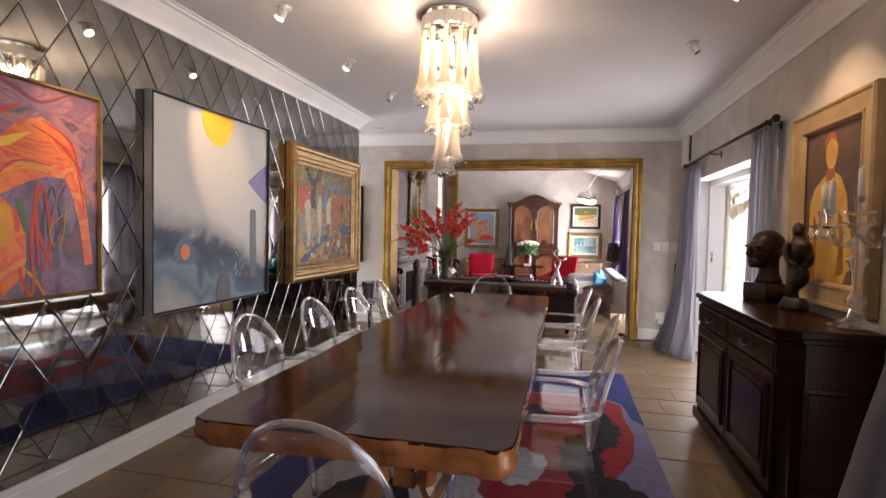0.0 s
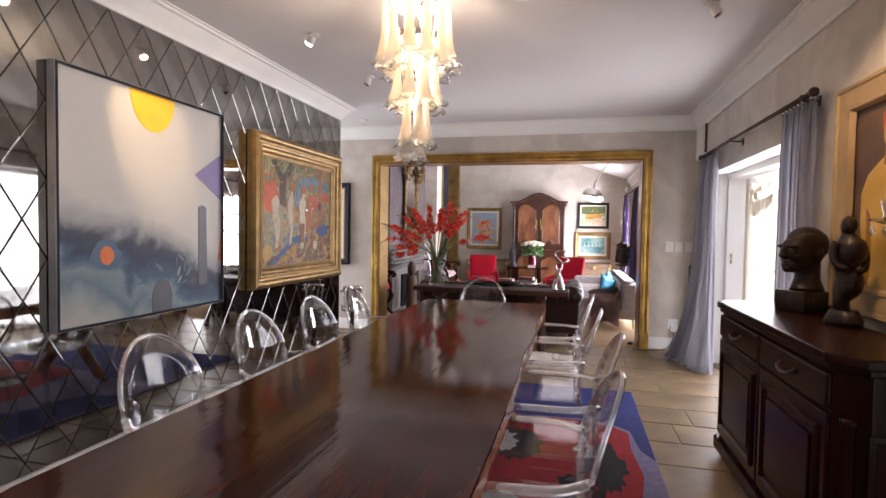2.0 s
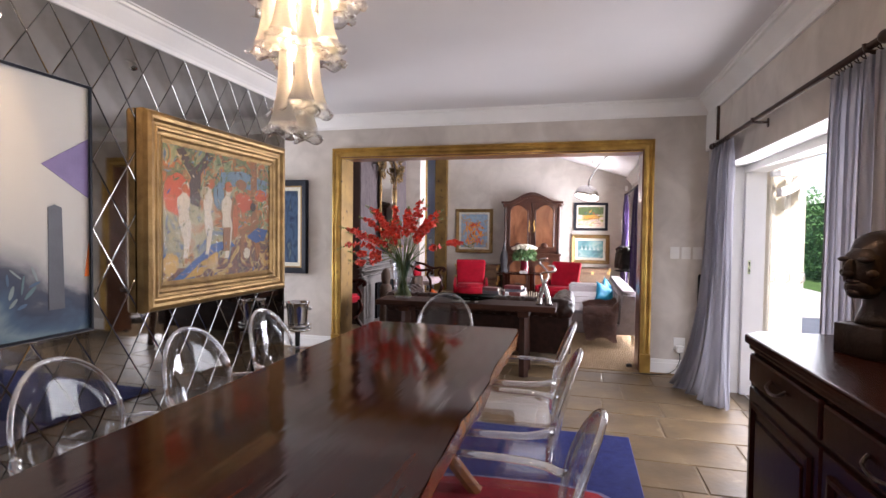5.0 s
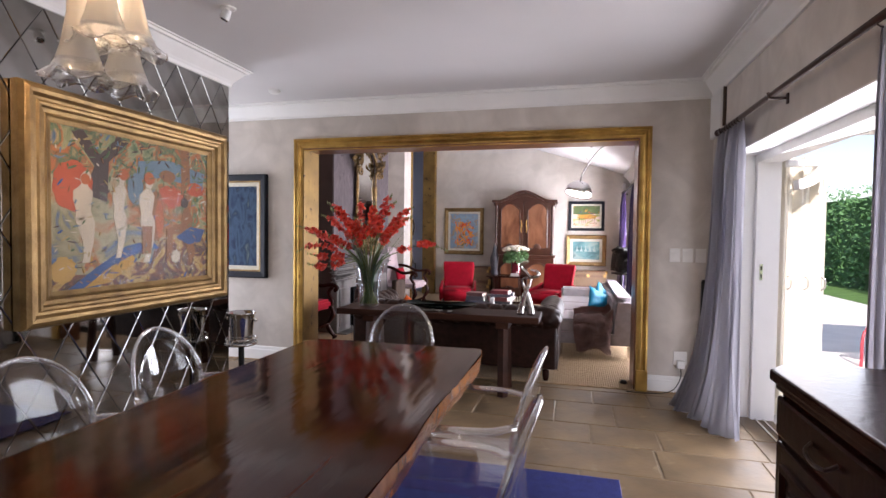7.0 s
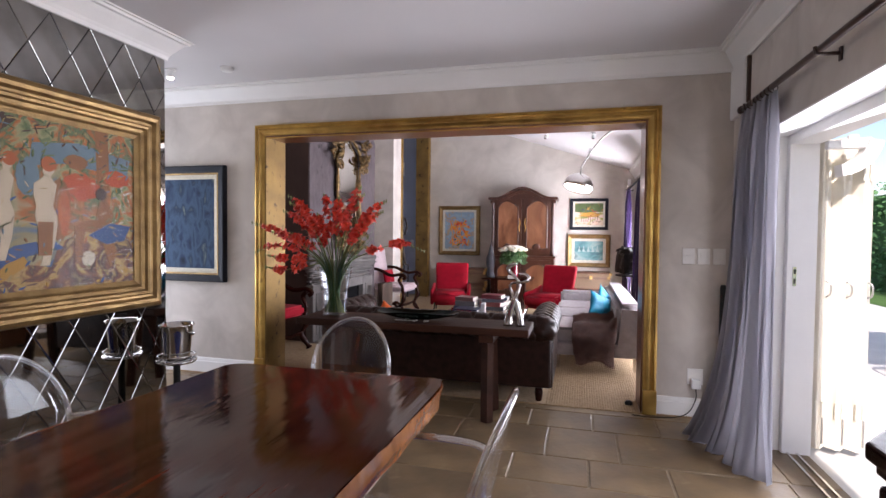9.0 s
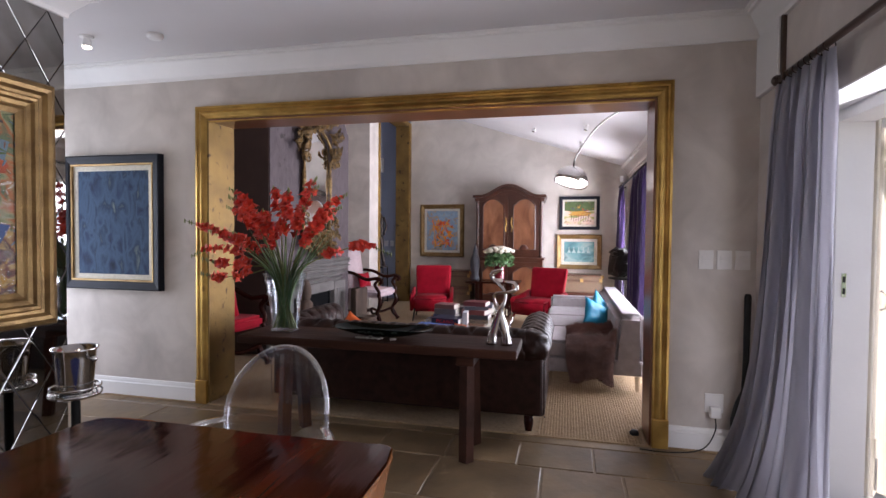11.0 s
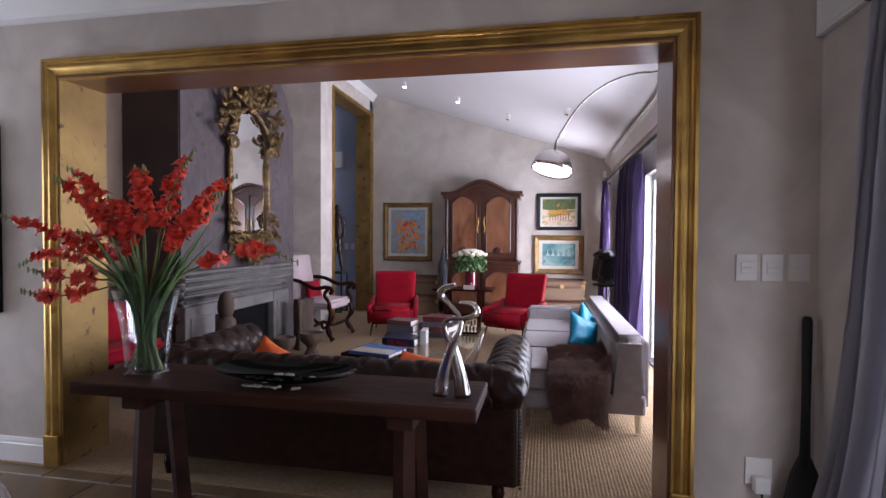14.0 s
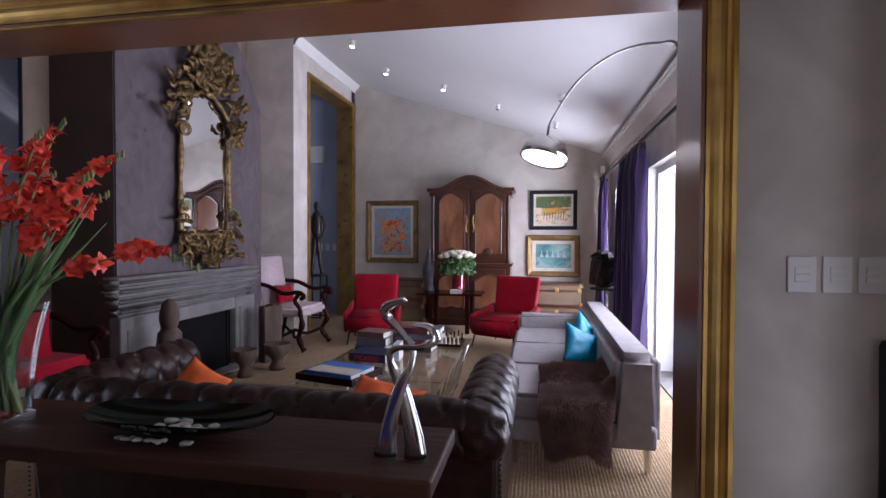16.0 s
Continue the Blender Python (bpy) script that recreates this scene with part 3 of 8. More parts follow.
def disc(cu, cv, ru, rv, a0=0, a1=360, n=28, jag=0.0, seed=0):
    r = random.Random(seed)
    return [(cu + ru * k * math.cos(a), cv + rv * k * math.sin(a)) for a, k in ((radians(a0 + (a1 - a0) * i / n), 1 + r.uniform(-jag, jag)) for i in range(n + (0 if a1 - a0 == 360 else 1)))]


def plain(name, c, rough=0.5):
    return material(name, c, rough, second=tuple(v * 0.82 for v in c), scale=9, bump=0.1, bump_scale=80)


SUN_PAINT, ORANGE_PAINT, VIOLET_PAINT = plain("golden_paint", (0.95, 0.50, 0.02)), plain("orange_paint", (0.80, 0.17, 0.02)), plain("violet_paint", (0.20, 0.15, 0.33))
CHARCOAL, NAVY_PAINT = plain("charcoal_paint", (0.085, 0.09, 0.11)), plain("blue_grey_paint_stroke", (0.06, 0.12, 0.21))
AMBER_SHADE, AMBER_BODY = plain("shaded_amber_paint", (0.36, 0.16, 0.025)), painted("amber_body_paint", [(0.46, 0.22, 0.03), (0.62, 0.36, 0.06), (0.68, 0.44, 0.12), (0.52, 0.27, 0.04)], 3.0, 0.6)
PALE_GILT = material("pale_gilt", (0.50, 0.36, 0.19), 0.5, 0.25, second=(0.38, 0.26, 0.13), scale=6, bump=0.15)
FLESH, FLESH_SHADE, RUST = plain("cream_figure_paint", (0.62, 0.40, 0.23)), plain("ochre_figure_paint", (0.62, 0.36, 0.08)), plain("rust_paint", (0.52, 0.13, 0.03))
COBALT, OCHRE, GREEN_PAINT = plain("cobalt_paint", (0.045, 0.10, 0.26)), plain("ochre_paint", (0.56, 0.29, 0.04)), plain("olive_paint", (0.09, 0.14, 0.045))
SAGE, BARK, STRAW = plain("sage_paint", (0.16, 0.21, 0.09)), plain("bark_paint", (0.09, 0.052, 0.034)), plain("straw_paint", (0.44, 0.31, 0.11))
GRAPHITE = material("grey_metal_edge", (0.40, 0.40, 0.41), 0.4, 0.3, scale=9)
BLACK_FRAME = material("black_lacquer_frame", (0.012, 0.014, 0.022), 0.5, second=(0.007, 0.008, 0.013), spec=0.18, scale=8)
LINEN = material("cream_linen_slip", (0.66, 0.62, 0.52), 0.9, scale=40, bump=0.2)

# misty abstract: pale above, blue cloud below
mist = bpy.data.materials.new("misty_canvas")
mist.use_nodes = True
t = mist.node_tree
co, sep, nz, add, ramp = (t.nodes.new(s) for s in ("ShaderNodeTexCoord", "ShaderNodeSeparateXYZ", "ShaderNodeTexNoise", "ShaderNodeMath", "ShaderNodeValToRGB"))
lean_x, shrink = t.nodes.new("ShaderNodeMath"), t.nodes.new("ShaderNodeMath")
nz.inputs["Scale"].default_value, nz.inputs["Detail"].default_value, nz.inputs["Distortion"].default_value = 3.4, 7, 0.6
t.links.new(co.outputs["Object"], sep.inputs[0])
t.links.new(co.outputs["Object"], nz.inputs["Vector"])
lean_x.operation, add.operation, shrink.operation = "MULTIPLY_ADD", "MULTIPLY_ADD", "MULTIPLY"
lean_x.inputs[1].default_value, add.inputs[1].default_value, shrink.inputs[1].default_value = 0.28, 0.46, 1 / 1.5
t.links.new(sep.outputs["X"], lean_x.inputs[0])
t.links.new(sep.outputs["Z"], lean_x.inputs[2])
t.links.new(nz.outputs[0], add.inputs[0])
t.links.new(lean_x.outputs[0], add.inputs[2])
t.links.new(add.outputs[0], shrink.inputs[0])
e = ramp.color_ramp.elements
e[0].position, e[0].color = 0.20, (0.42, 0.42, 0.40, 1)
e[1].position, e[1].color = 1.0, (0.50, 0.495, 0.47, 1)
for p, c in ((0.28, (0.30, 0.34, 0.35, 1)), (0.34, (0.12, 0.19, 0.24, 1)), (0.38, (0.18, 0.25, 0.28, 1)), (0.42, (0.05, 0.10, 0.17, 1)), (0.475, (0.025, 0.038, 0.075, 1)), (0.515, (0.05, 0.06, 0.09, 1)), (0.56, (0.30, 0.30, 0.31, 1)), (0.66, (0.50, 0.495, 0.47, 1))):
    q = e.new(p)
    q.color = c
t.links.new(shrink.outputs[0], ramp.inputs[0])
t.links.new(ramp.outputs[0], t.nodes["Principled BSDF"].inputs["Base Color"])
t.nodes["Principled BSDF"].inputs["Roughness"].default_value = 0.6

FIRE = painted("fiery_brushwork", [(0.05, 0.03, 0.07), (0.22, 0.09, 0.16), (0.62, 0.05, 0.02), (0.85, 0.22, 0.02), (0.80, 0.45, 0.04), (0.55, 0.06, 0.03), (0.25, 0.16, 0.28), (0.06, 0.05, 0.09)], 2.1, 3.0, 0.4, stretch=(1.3, 1, 0.8), seed=3)
GROVE = painted("grove_brushwork", [(0.05, 0.08, 0.06), (0.07, 0.14, 0.28), (0.30, 0.26, 0.13), (0.42, 0.36, 0.20), (0.45, 0.14, 0.03), (0.13, 0.15, 0.07), (0.19, 0.09, 0.06)], 3.0, 1.8, 0.5, seed=7)
NIGHT = painted("night_pond_brushwork", rough=0.9, stops=[(0.008, 0.014, 0.031), (0.020, 0.040, 0.085), (0.042, 0.080, 0.14), (0.016, 0.034, 0.068), (0.12, 0.15, 0.15)], scale=9, warp=0.5, stretch=(1.3, 1, 0.6), detail=9)
UMBER_PAINT = painted("umber_ground", [(0.06, 0.035, 0.03), (0.12, 0.07, 0.05), (0.20, 0.11, 0.05)], 2.5, 1.0, 0.5)
BOUQUET = painted("bouquet_brushwork", [(0.16, 0.24, 0.36), (0.22, 0.33, 0.45), (0.28, 0.38, 0.48), (0.20, 0.30, 0.42), (0.45, 0.30, 0.16), (0.16, 0.24, 0.34), (0.12, 0.16, 0.14)], 6, 1.2, 0.5, seed=2)
FIELD = painted("field_brushwork", [(0.10, 0.14, 0.05), (0.35, 0.36, 0.10), (0.65, 0.52, 0.40), (0.70, 0.50, 0.42), (0.30, 0.16, 0.08)], 5, 1.0, 0.5, stretch=(0.6, 1, 1.6), seed=5)
LAGOON = painted("lagoon_brushwork", [(0.035, 0.10, 0.11), (0.07, 0.19, 0.20), (0.13, 0.29, 0.29), (0.30, 0.40, 0.38), (0.05, 0.13, 0.14)], 5, 0.8, 0.5, stretch=(0.7, 1, 1.4), seed=9)
ABYSS = painted("dark_canvas", [(0.012, 0.012, 0.018), (0.02, 0.02, 0.028), (0.03, 0.03, 0.04), (0.28, 0.28, 0.30)], 1.4, 1.0, 0.5, seed=4)

THIN = [(0, 0), (0, 0.045), (0.012, 0.047), (0.016, 0.040), (0.020, 0.036)]
FLOATER = [(0, 0), (0, 0.05), (0.005, 0.052), (0.010, 0.05), (0.012, 0.040)]
HEAVY = [(0, 0), (0.0, 0.05), (0.012, 0.075), (0.035, 0.085), (0.055, 0.080), (0.070, 0.060), (0.085, 0.058), (0.095, 0.066), (0.110, 0.062), (0.120, 0.046), (0.140, 0.040), (0.150, 0.044), (0.160, 0.036), (0.185, 0.026)]
MEDIUM = [(0, 0), (0, 0.035), (0.012, 0.045), (0.045, 0.040), (0.060, 0.030), (0.072, 0.034), (0.085, 0.022)]
ON_MIRROR = LEFT + 0.018


def on_west(y, z):
    return pose(ON_MIRROR, y, z, 0, 0, 90)


def dabs(n, colors, seed, size=0.05, u=(0, 1), v=(0, 1), turn=0.6):
    """Loose brush dabs scattered over a part of a canvas."""
    r = random.Random(seed)
    out = []
    for i in range(n):
        cu, cv, a = r.uniform(*u), r.uniform(*v), r.gauss(0.8, turn)
        l, w = size * r.uniform(0.6, 1.5), size * r.uniform(0.14, 0.34)
        pts = [(min(max(cu + l * math.cos(b) * math.cos(a) - w * math.sin(b) * math.sin(a), 0), 1), min(max(cv + l * math.cos(b) * math.sin(a) + w * math.sin(b) * math.cos(a), 0), 1)) for b in (math.tau * k / 12 + r.uniform(-0.15, 0.15) for k in range(12))]
        out.append((pts, r.choice(colors), 0.0008 + 0.0003 * (i % 5)))
    return out


MAUVE, PLUM, SCARLET, AMBER = plain("mauve_paint", (0.26, 0.13, 0.19)), plain("plum_paint", (0.07, 0.03, 0.07)), plain("scarlet_paint", (0.62, 0.045, 0.02)), plain("amber_paint", (0.82, 0.30, 0.02))


def swoosh(ctrl, w, colors, seed, lift, strands=6):
    """Loaded brush strokes that follow one curve side by side."""
    r = random.Random(seed)
    out = []
    for k in range(strands):
        off = w * (2 * k / (strands - 1) - 1) + r.gauss(0, w * 0.15)
        mid = curve_points([(u + r.gauss(0, 0.02), v + r.gauss(0, 0.02), 0) for u, v in ctrl], 16)
        sides = ([], [])
        for i, p in enumerate(mid):
            d = (mid[min(i + 1, 16)] - mid[max(i - 1, 0)]).normalized()
            th = w * 0.34 * math.sin(math.pi * min(max(0.06 + 0.88 * i / 16, 0), 1)) ** 0.4 * (1 + 0.25 * r.random())
            for q, e in zip(sides, (off + th, off - th)):
                q.append((min(max(p.x - d.y * e, 0.0), 1.0), min(max(p.y + d.x * e, 0.0), 1.0)))
        out.append((sides[0] + sides[1][::-1], r.choice(colors), lift + 0.00025 * k))
    return out


WINE = plain("wine_paint", (0.24, 0.03, 0.04))
BRUSH_RED = painted("orange_red_brushwork", [(0.38, 0.03, 0.02), (0.66, 0.06, 0.02), (0.85, 0.20, 0.02), (0.74, 0.07, 0.02), (0.82, 0.28, 0.05), (0.50, 0.03, 0.03)], 3.2, 1.6, 0.4, stretch=(1.0, 1, 1.6), seed=5, detail=5)
BRUSH_PLUM = painted("plum_brushwork", [(0.035, 0.022, 0.045), (0.10, 0.04, 0.09), (0.24, 0.13, 0.20), (0.07, 0.03, 0.06), (0.30, 0.05, 0.05)], 4.0, 1.2, 0.4, stretch=(1.5, 1, 0.6), seed=8, detail=5)
BRUSH_MAUVE = painted("mauve_brushwork", [(0.10, 0.04, 0.09), (0.30, 0.12, 0.16), (0.20, 0.08, 0.14), (0.45, 0.16, 0.16), (0.06, 0.04, 0.08), (0.28, 0.14, 0.22)], 4.5, 1.6, 0.4, stretch=(0.8, 1, 1.4), seed=2, detail=5)
picture("fiery_abstract_painting", "red and orange abstract painting in a thin gold frame", 1.10, 1.03, THIN, GILT, BRUSH_MAUVE, on_west(1.19, 1.01), patches=[
    ([(0.0, 0.0), (1.0, 0.0), (1.0, 0.42), (0.92, 0.55), (0.70, 0.60), (0.40, 0.52), (0.0, 0.40)], BRUSH_PLUM, 0.0006),
    ([(0.0, 0.45), (0.25, 0.60), (0.42, 0.66), (0.53, 0.72), (0.62, 0.82), (0.72, 0.857), (0.80, 0.81), (0.86, 0.75), (0.90, 0.66), (0.925, 0.55), (0.95, 0.36), (0.975, 0.14), (0.93, 0.13), (0.905, 0.34), (0.87, 0.48), (0.83, 0.575), (0.74, 0.575), (0.66, 0.545), (0.58, 0.50), (0.48, 0.44), (0.25, 0.36), (0.0, 0.28)], BRUSH_RED, 0.0014),
    ([(0.30, 0.58), (0.48, 0.665), (0.58, 0.70), (0.68, 0.78), (0.60, 0.755), (0.48, 0.70), (0.30, 0.63)], SUN_PAINT, 0.0022),
    ([(0.92, 0.60), (1.0, 0.66), (1.0, 0.78), (0.94, 0.70)], MAUVE, 0.0016),
    (disc(0.46, 0.24, 0.19, 0.25, jag=0.03, seed=51), BRUSH_RED, 0.0018), (disc(0.55, 0.34, 0.045, 0.10, jag=0.06, seed=52), AMBER, 0.0024), ([(0.60, 0.46), (0.645, 0.30), (0.66, 0.32), (0.63, 0.47)], GREEN_PAINT, 0.002)]
    + swoosh([(0.50, 1.0), (0.58, 0.94), (0.72, 0.90), (0.88, 0.96)], 0.022, [PLUM, MAUVE, WINE], 3, 0.0012, 4) + swoosh([(0.30, 0.95), (0.45, 0.84), (0.60, 0.88)], 0.02, [MAUVE, WINE, SCARLET], 2, 0.0012, 4)
    + swoosh([(0.72, 0.53), (0.71, 0.34), (0.70, 0.12)], 0.022, [SCARLET, WINE, SCARLET], 11, 0.0018, 4) + swoosh([(0.78, 0.53), (0.76, 0.36), (0.75, 0.22)], 0.02, [MAUVE, MAUVE, PLUM], 12, 0.0016, 4) + swoosh([(0.84, 0.44), (0.80, 0.32), (0.77, 0.22)], 0.007, [AMBER, OCHRE], 13, 0.0026, 3) + swoosh([(0.66, 0.14), (0.66, 0.06), (0.68, 0.0)], 0.02, [AMBER, RUST, SCARLET], 15, 0.0020, 4) + swoosh([(0.72, 0.82), (0.82, 0.76), (0.88, 0.64), (0.92, 0.46)], 0.012, [SCARLET, AMBER, SCARLET], 16, 0.0024, 4) + swoosh([(0.52, 0.56), (0.64, 0.62), (0.78, 0.62)], 0.014, [AMBER, ORANGE_PAINT, SCARLET], 17, 0.0024, 4))
misty = picture("misty_abstract_painting", "large misty grey painting with yellow sun and blue cloud", 1.27, 1.36, FLOATER, GRAPHITE, mist, on_west(2.62, 0.825), patches=[
    (disc(0.50, 1.0, 0.138, 0.172, 180, 360), SUN_PAINT, 0.003), ([(0.978, 0.22), (1.0, 0.22), (1.0, 0.36)], ORANGE_PAINT, 0.003),
    (disc(0.232, 0.275, 0.075, 0.065, jag=0.12, seed=2), NAVY_PAINT, 0.0016), (disc(0.234, 0.275, 0.036, 0.038, jag=0.04, seed=6), ORANGE_PAINT, 0.004),
    ([(1.0, 0.545), (1.0, 0.79), (0.79, 0.665)], VIOLET_PAINT, 0.003), ([(0.815, 0.10), (0.885, 0.10), (0.875, 0.50), (0.845, 0.512), (0.815, 0.50)], CHARCOAL, 0.003),
    ([(0.49, 0.0), (0.49, 0.08), (0.51, 0.13), (0.55, 0.155), (0.60, 0.135), (0.62, 0.08), (0.62, 0.0)], CHARCOAL, 0.003)]
    + dabs(16, [plain("teal_paint", (0.10, 0.18, 0.20)), plain("mist_paint", (0.24, 0.30, 0.30)), NAVY_PAINT], 81, 0.026, u=(0.42, 0.76), v=(0.05, 0.25), turn=1.2))
bm = bmesh.new()
mould(bm, 1.27, 1.36, [(0.003, 0.048), (0.003, 0.0535), (0.016, 0.0535), (0.016, 0.042)])
part("front_lip", bm, BLACK_FRAME, misty, "narrow black front lip")


def standing(cu, s, lean=0.0, foot=0.12, top=0.80):
    """A pale upright form with a rounded head, as one flat outline."""
    left, right = [], []
    for v, w in ((0.0, 0.018), (0.06, 0.016), (0.22, 0.024), (0.42, 0.042), (0.48, 0.043), (0.57, 0.032), (0.68, 0.042), (0.78, 0.044), (0.83, 0.022), (0.86, 0.014), (0.90, 0.022), (0.95, 0.024), (1.0, 0.010)):
        y = foot + (top - foot) * v
        c = cu + lean * v + 0.014 * math.sin(v * 7)
        left.append((c - w * s, y))
        right.append((c + w * s, y))
    return left + right[::-1]


CREAM, SKYBLUE, TAN, UMBRELLA, DUSK = plain("pearl_paint", (0.70, 0.57, 0.40)), plain("pale_sky_paint", (0.16, 0.24, 0.29)), plain("tan_paint", (0.32, 0.13, 0.04)), plain("vermilion_paint", (0.58, 0.10, 0.025)), plain("dusky_rose_paint", (0.22, 0.11, 0.075))
GROVE_EARTH = painted("grove_ground_brushwork", [(0.06, 0.10, 0.22), (0.40, 0.22, 0.05), (0.55, 0.36, 0.12), (0.22, 0.08, 0.04), (0.10, 0.06, 0.05), (0.48, 0.30, 0.10), (0.09, 0.14, 0.26)], 6.5, 1.6, 0.5, seed=11, detail=4)
GROVE_LEAVES = painted("grove_leaf_brushwork", [(0.05, 0.10, 0.06), (0.12, 0.17, 0.06), (0.34, 0.34, 0.16), (0.50, 0.14, 0.03), (0.10, 0.16, 0.07), (0.42, 0.30, 0.12), (0.07, 0.13, 0.20)], 5.5, 1.4, 0.5, seed=14, detail=4)
picture("grove_figures_painting", "pale and tawny figures in a grove in stepped gilt frame", 1.60, 1.29, HEAVY, GILT, GROVE, on_west(4.24, 0.865), glass=True, patches=[
    ([(0.0, 0.0), (1.0, 0.0), (1.0, 0.13), (0.7, 0.10), (0.45, 0.15), (0.30, 0.07), (0.0, 0.10)], GROVE_EARTH, 0.0006), ([(0.08, 0.0), (0.24, 0.0), (0.46, 0.20), (0.62, 0.24), (0.56, 0.30), (0.40, 0.26), (0.22, 0.12)], COBALT, 0.0008), ([(0.16, 0.0), (0.30, 0.02), (0.46, 0.15), (0.44, 0.20), (0.30, 0.12)], OCHRE, 0.001),
    ([(0.55, 0.10), (1.0, 0.12), (1.0, 0.34), (0.8, 0.38), (0.6, 0.28)], GROVE_EARTH, 0.0007), ([(0.58, 0.34), (1.0, 0.36), (1.0, 1.0), (0.62, 1.0)], GROVE_LEAVES, 0.0005), ([(0.0, 0.70), (0.58, 0.74), (0.60, 1.0), (0.0, 1.0)], GROVE_LEAVES, 0.0005), ([(0.46, 0.72), (0.62, 0.76), (0.96, 0.72), (0.98, 0.84), (0.7, 0.90), (0.48, 0.86)], SKYBLUE, 0.0007),
    (disc(0.11, 0.64, 0.10, 0.16, jag=0.05, seed=1), UMBRELLA, 0.0012), (disc(0.46, 0.66, 0.05, 0.11, jag=0.06, seed=3), SKYBLUE, 0.001),
    ([(0.16, 0.60), (0.22, 0.78), (0.10, 0.98), (0.16, 1.0), (0.25, 0.86), (0.36, 1.0), (0.42, 0.98), (0.30, 0.82), (0.29, 0.55)], BARK, 0.001), ([(0.79, 0.62), (0.78, 1.0), (0.85, 1.0), (0.86, 0.62)], TAN, 0.001),
    (disc(0.60, 0.48, 0.055, 0.19, jag=0.06, seed=7), TAN, 0.0018), (disc(0.62, 0.46, 0.03, 0.14, jag=0.08, seed=9), RUST, 0.0021),
    (standing(0.17, 1.15, 0.0, 0.16, 0.74), CREAM, 0.002), (standing(0.35, 0.9, 0.03, 0.18, 0.77), CREAM, 0.002), (standing(0.53, 1.15, 0.02, 0.14, 0.76), CREAM, 0.002),
    (disc(0.55, 0.745, 0.034, 0.045), RUST, 0.003), (disc(0.385, 0.75, 0.028, 0.04), RUST, 0.003), (disc(0.17, 0.69, 0.024, 0.035), RUST, 0.003), ([(0.50, 0.20), (0.56, 0.20), (0.57, 0.40), (0.50, 0.40)], TAN, 0.0026),
    (disc(0.70, 0.62, 0.10, 0.09, jag=0.12, seed=8), UMBRELLA, 0.0015), (disc(0.90, 0.70, 0.075, 0.055, jag=0.10, seed=12), UMBRELLA, 0.0015), (disc(0.68, 0.78, 0.06, 0.045, jag=0.08, seed=13), TAN, 0.0016),
    ([(0.78, 0.42), (0.80, 0.54), (0.84, 0.56), (0.88, 0.46), (0.86, 0.34), (0.90, 0.20), (0.86, 0.10), (0.83, 0.22), (0.80, 0.34), (0.72, 0.34), (0.70, 0.14), (0.67, 0.14), (0.67, 0.38), (0.74, 0.42)], TAN, 0.002), (disc(0.81, 0.59, 0.03, 0.04), BARK, 0.003),
    ([(0.74, 0.32), (0.86, 0.40), (0.98, 0.38), (0.94, 0.28), (0.84, 0.26)], COBALT, 0.0024), (disc(0.74, 0.17, 0.035, 0.05, jag=0.1, seed=14), CREAM, 0.0026), (disc(0.06, 0.12, 0.06, 0.08, jag=0.1, seed=15), FLESH_SHADE, 0.0016)]
    + dabs(90, [GREEN_PAINT, SAGE, BARK, SAGE, SKYBLUE, STRAW], 71, 0.022, v=(0.74, 1.0)) + dabs(70, [RUST, SAGE, GREEN_PAINT, STRAW, SKYBLUE, CREAM], 72, 0.020, u=(0.62, 1.0), v=(0.25, 0.78)) + dabs(60, [COBALT, STRAW, DUSK, BARK, OCHRE], 73, 0.022, v=(0.0, 0.20)) + dabs(50, [SAGE, STRAW, BARK, COBALT, GREEN_PAINT], 74, 0.020, u=(0.0, 0.6), v=(0.22, 0.75))
    + [q for k, c in enumerate((0.17, 0.36, 0.54)) for q in dabs(12, [FLESH, CREAM, STRAW], 75 + k, 0.016, u=(c - 0.025, c + 0.025), v=(0.3, 0.66), turn=0.4)]
    + [(a, b, c + 0.0022) for a, b, c in dabs(150, [FLESH, STRAW, SAGE, TAN, OCHRE, GREEN_PAINT, DUSK, SKYBLUE, CREAM], 78, 0.014, turn=1.0) + dabs(40, [GREEN_PAINT, BARK, SAGE], 79, 0.016, v=(0.7, 1.0), turn=1.0)])
night = picture("night_pond_painting", "dark blue woodland painting in a black and gilt frame", 0.96, 1.11, [(0, 0), (0, 0.05), (0.01, 0.058), (0.05, 0.05), (0.075, 0.038), (0.082, 0.030)], BLACK_FRAME, NIGHT, pose(-3.82, FAR - 0.003, 0.89), 0.05, LINEN)
bm = bmesh.new()
mould(bm, 0.82, 0.97, [(0, 0.03), (0, 0.047), (0.014, 0.044), (0.016, 0.03)], 0.07, 0.07)
part("gilt_fillet", bm, GILT, night, "thin gilt inner fillet")
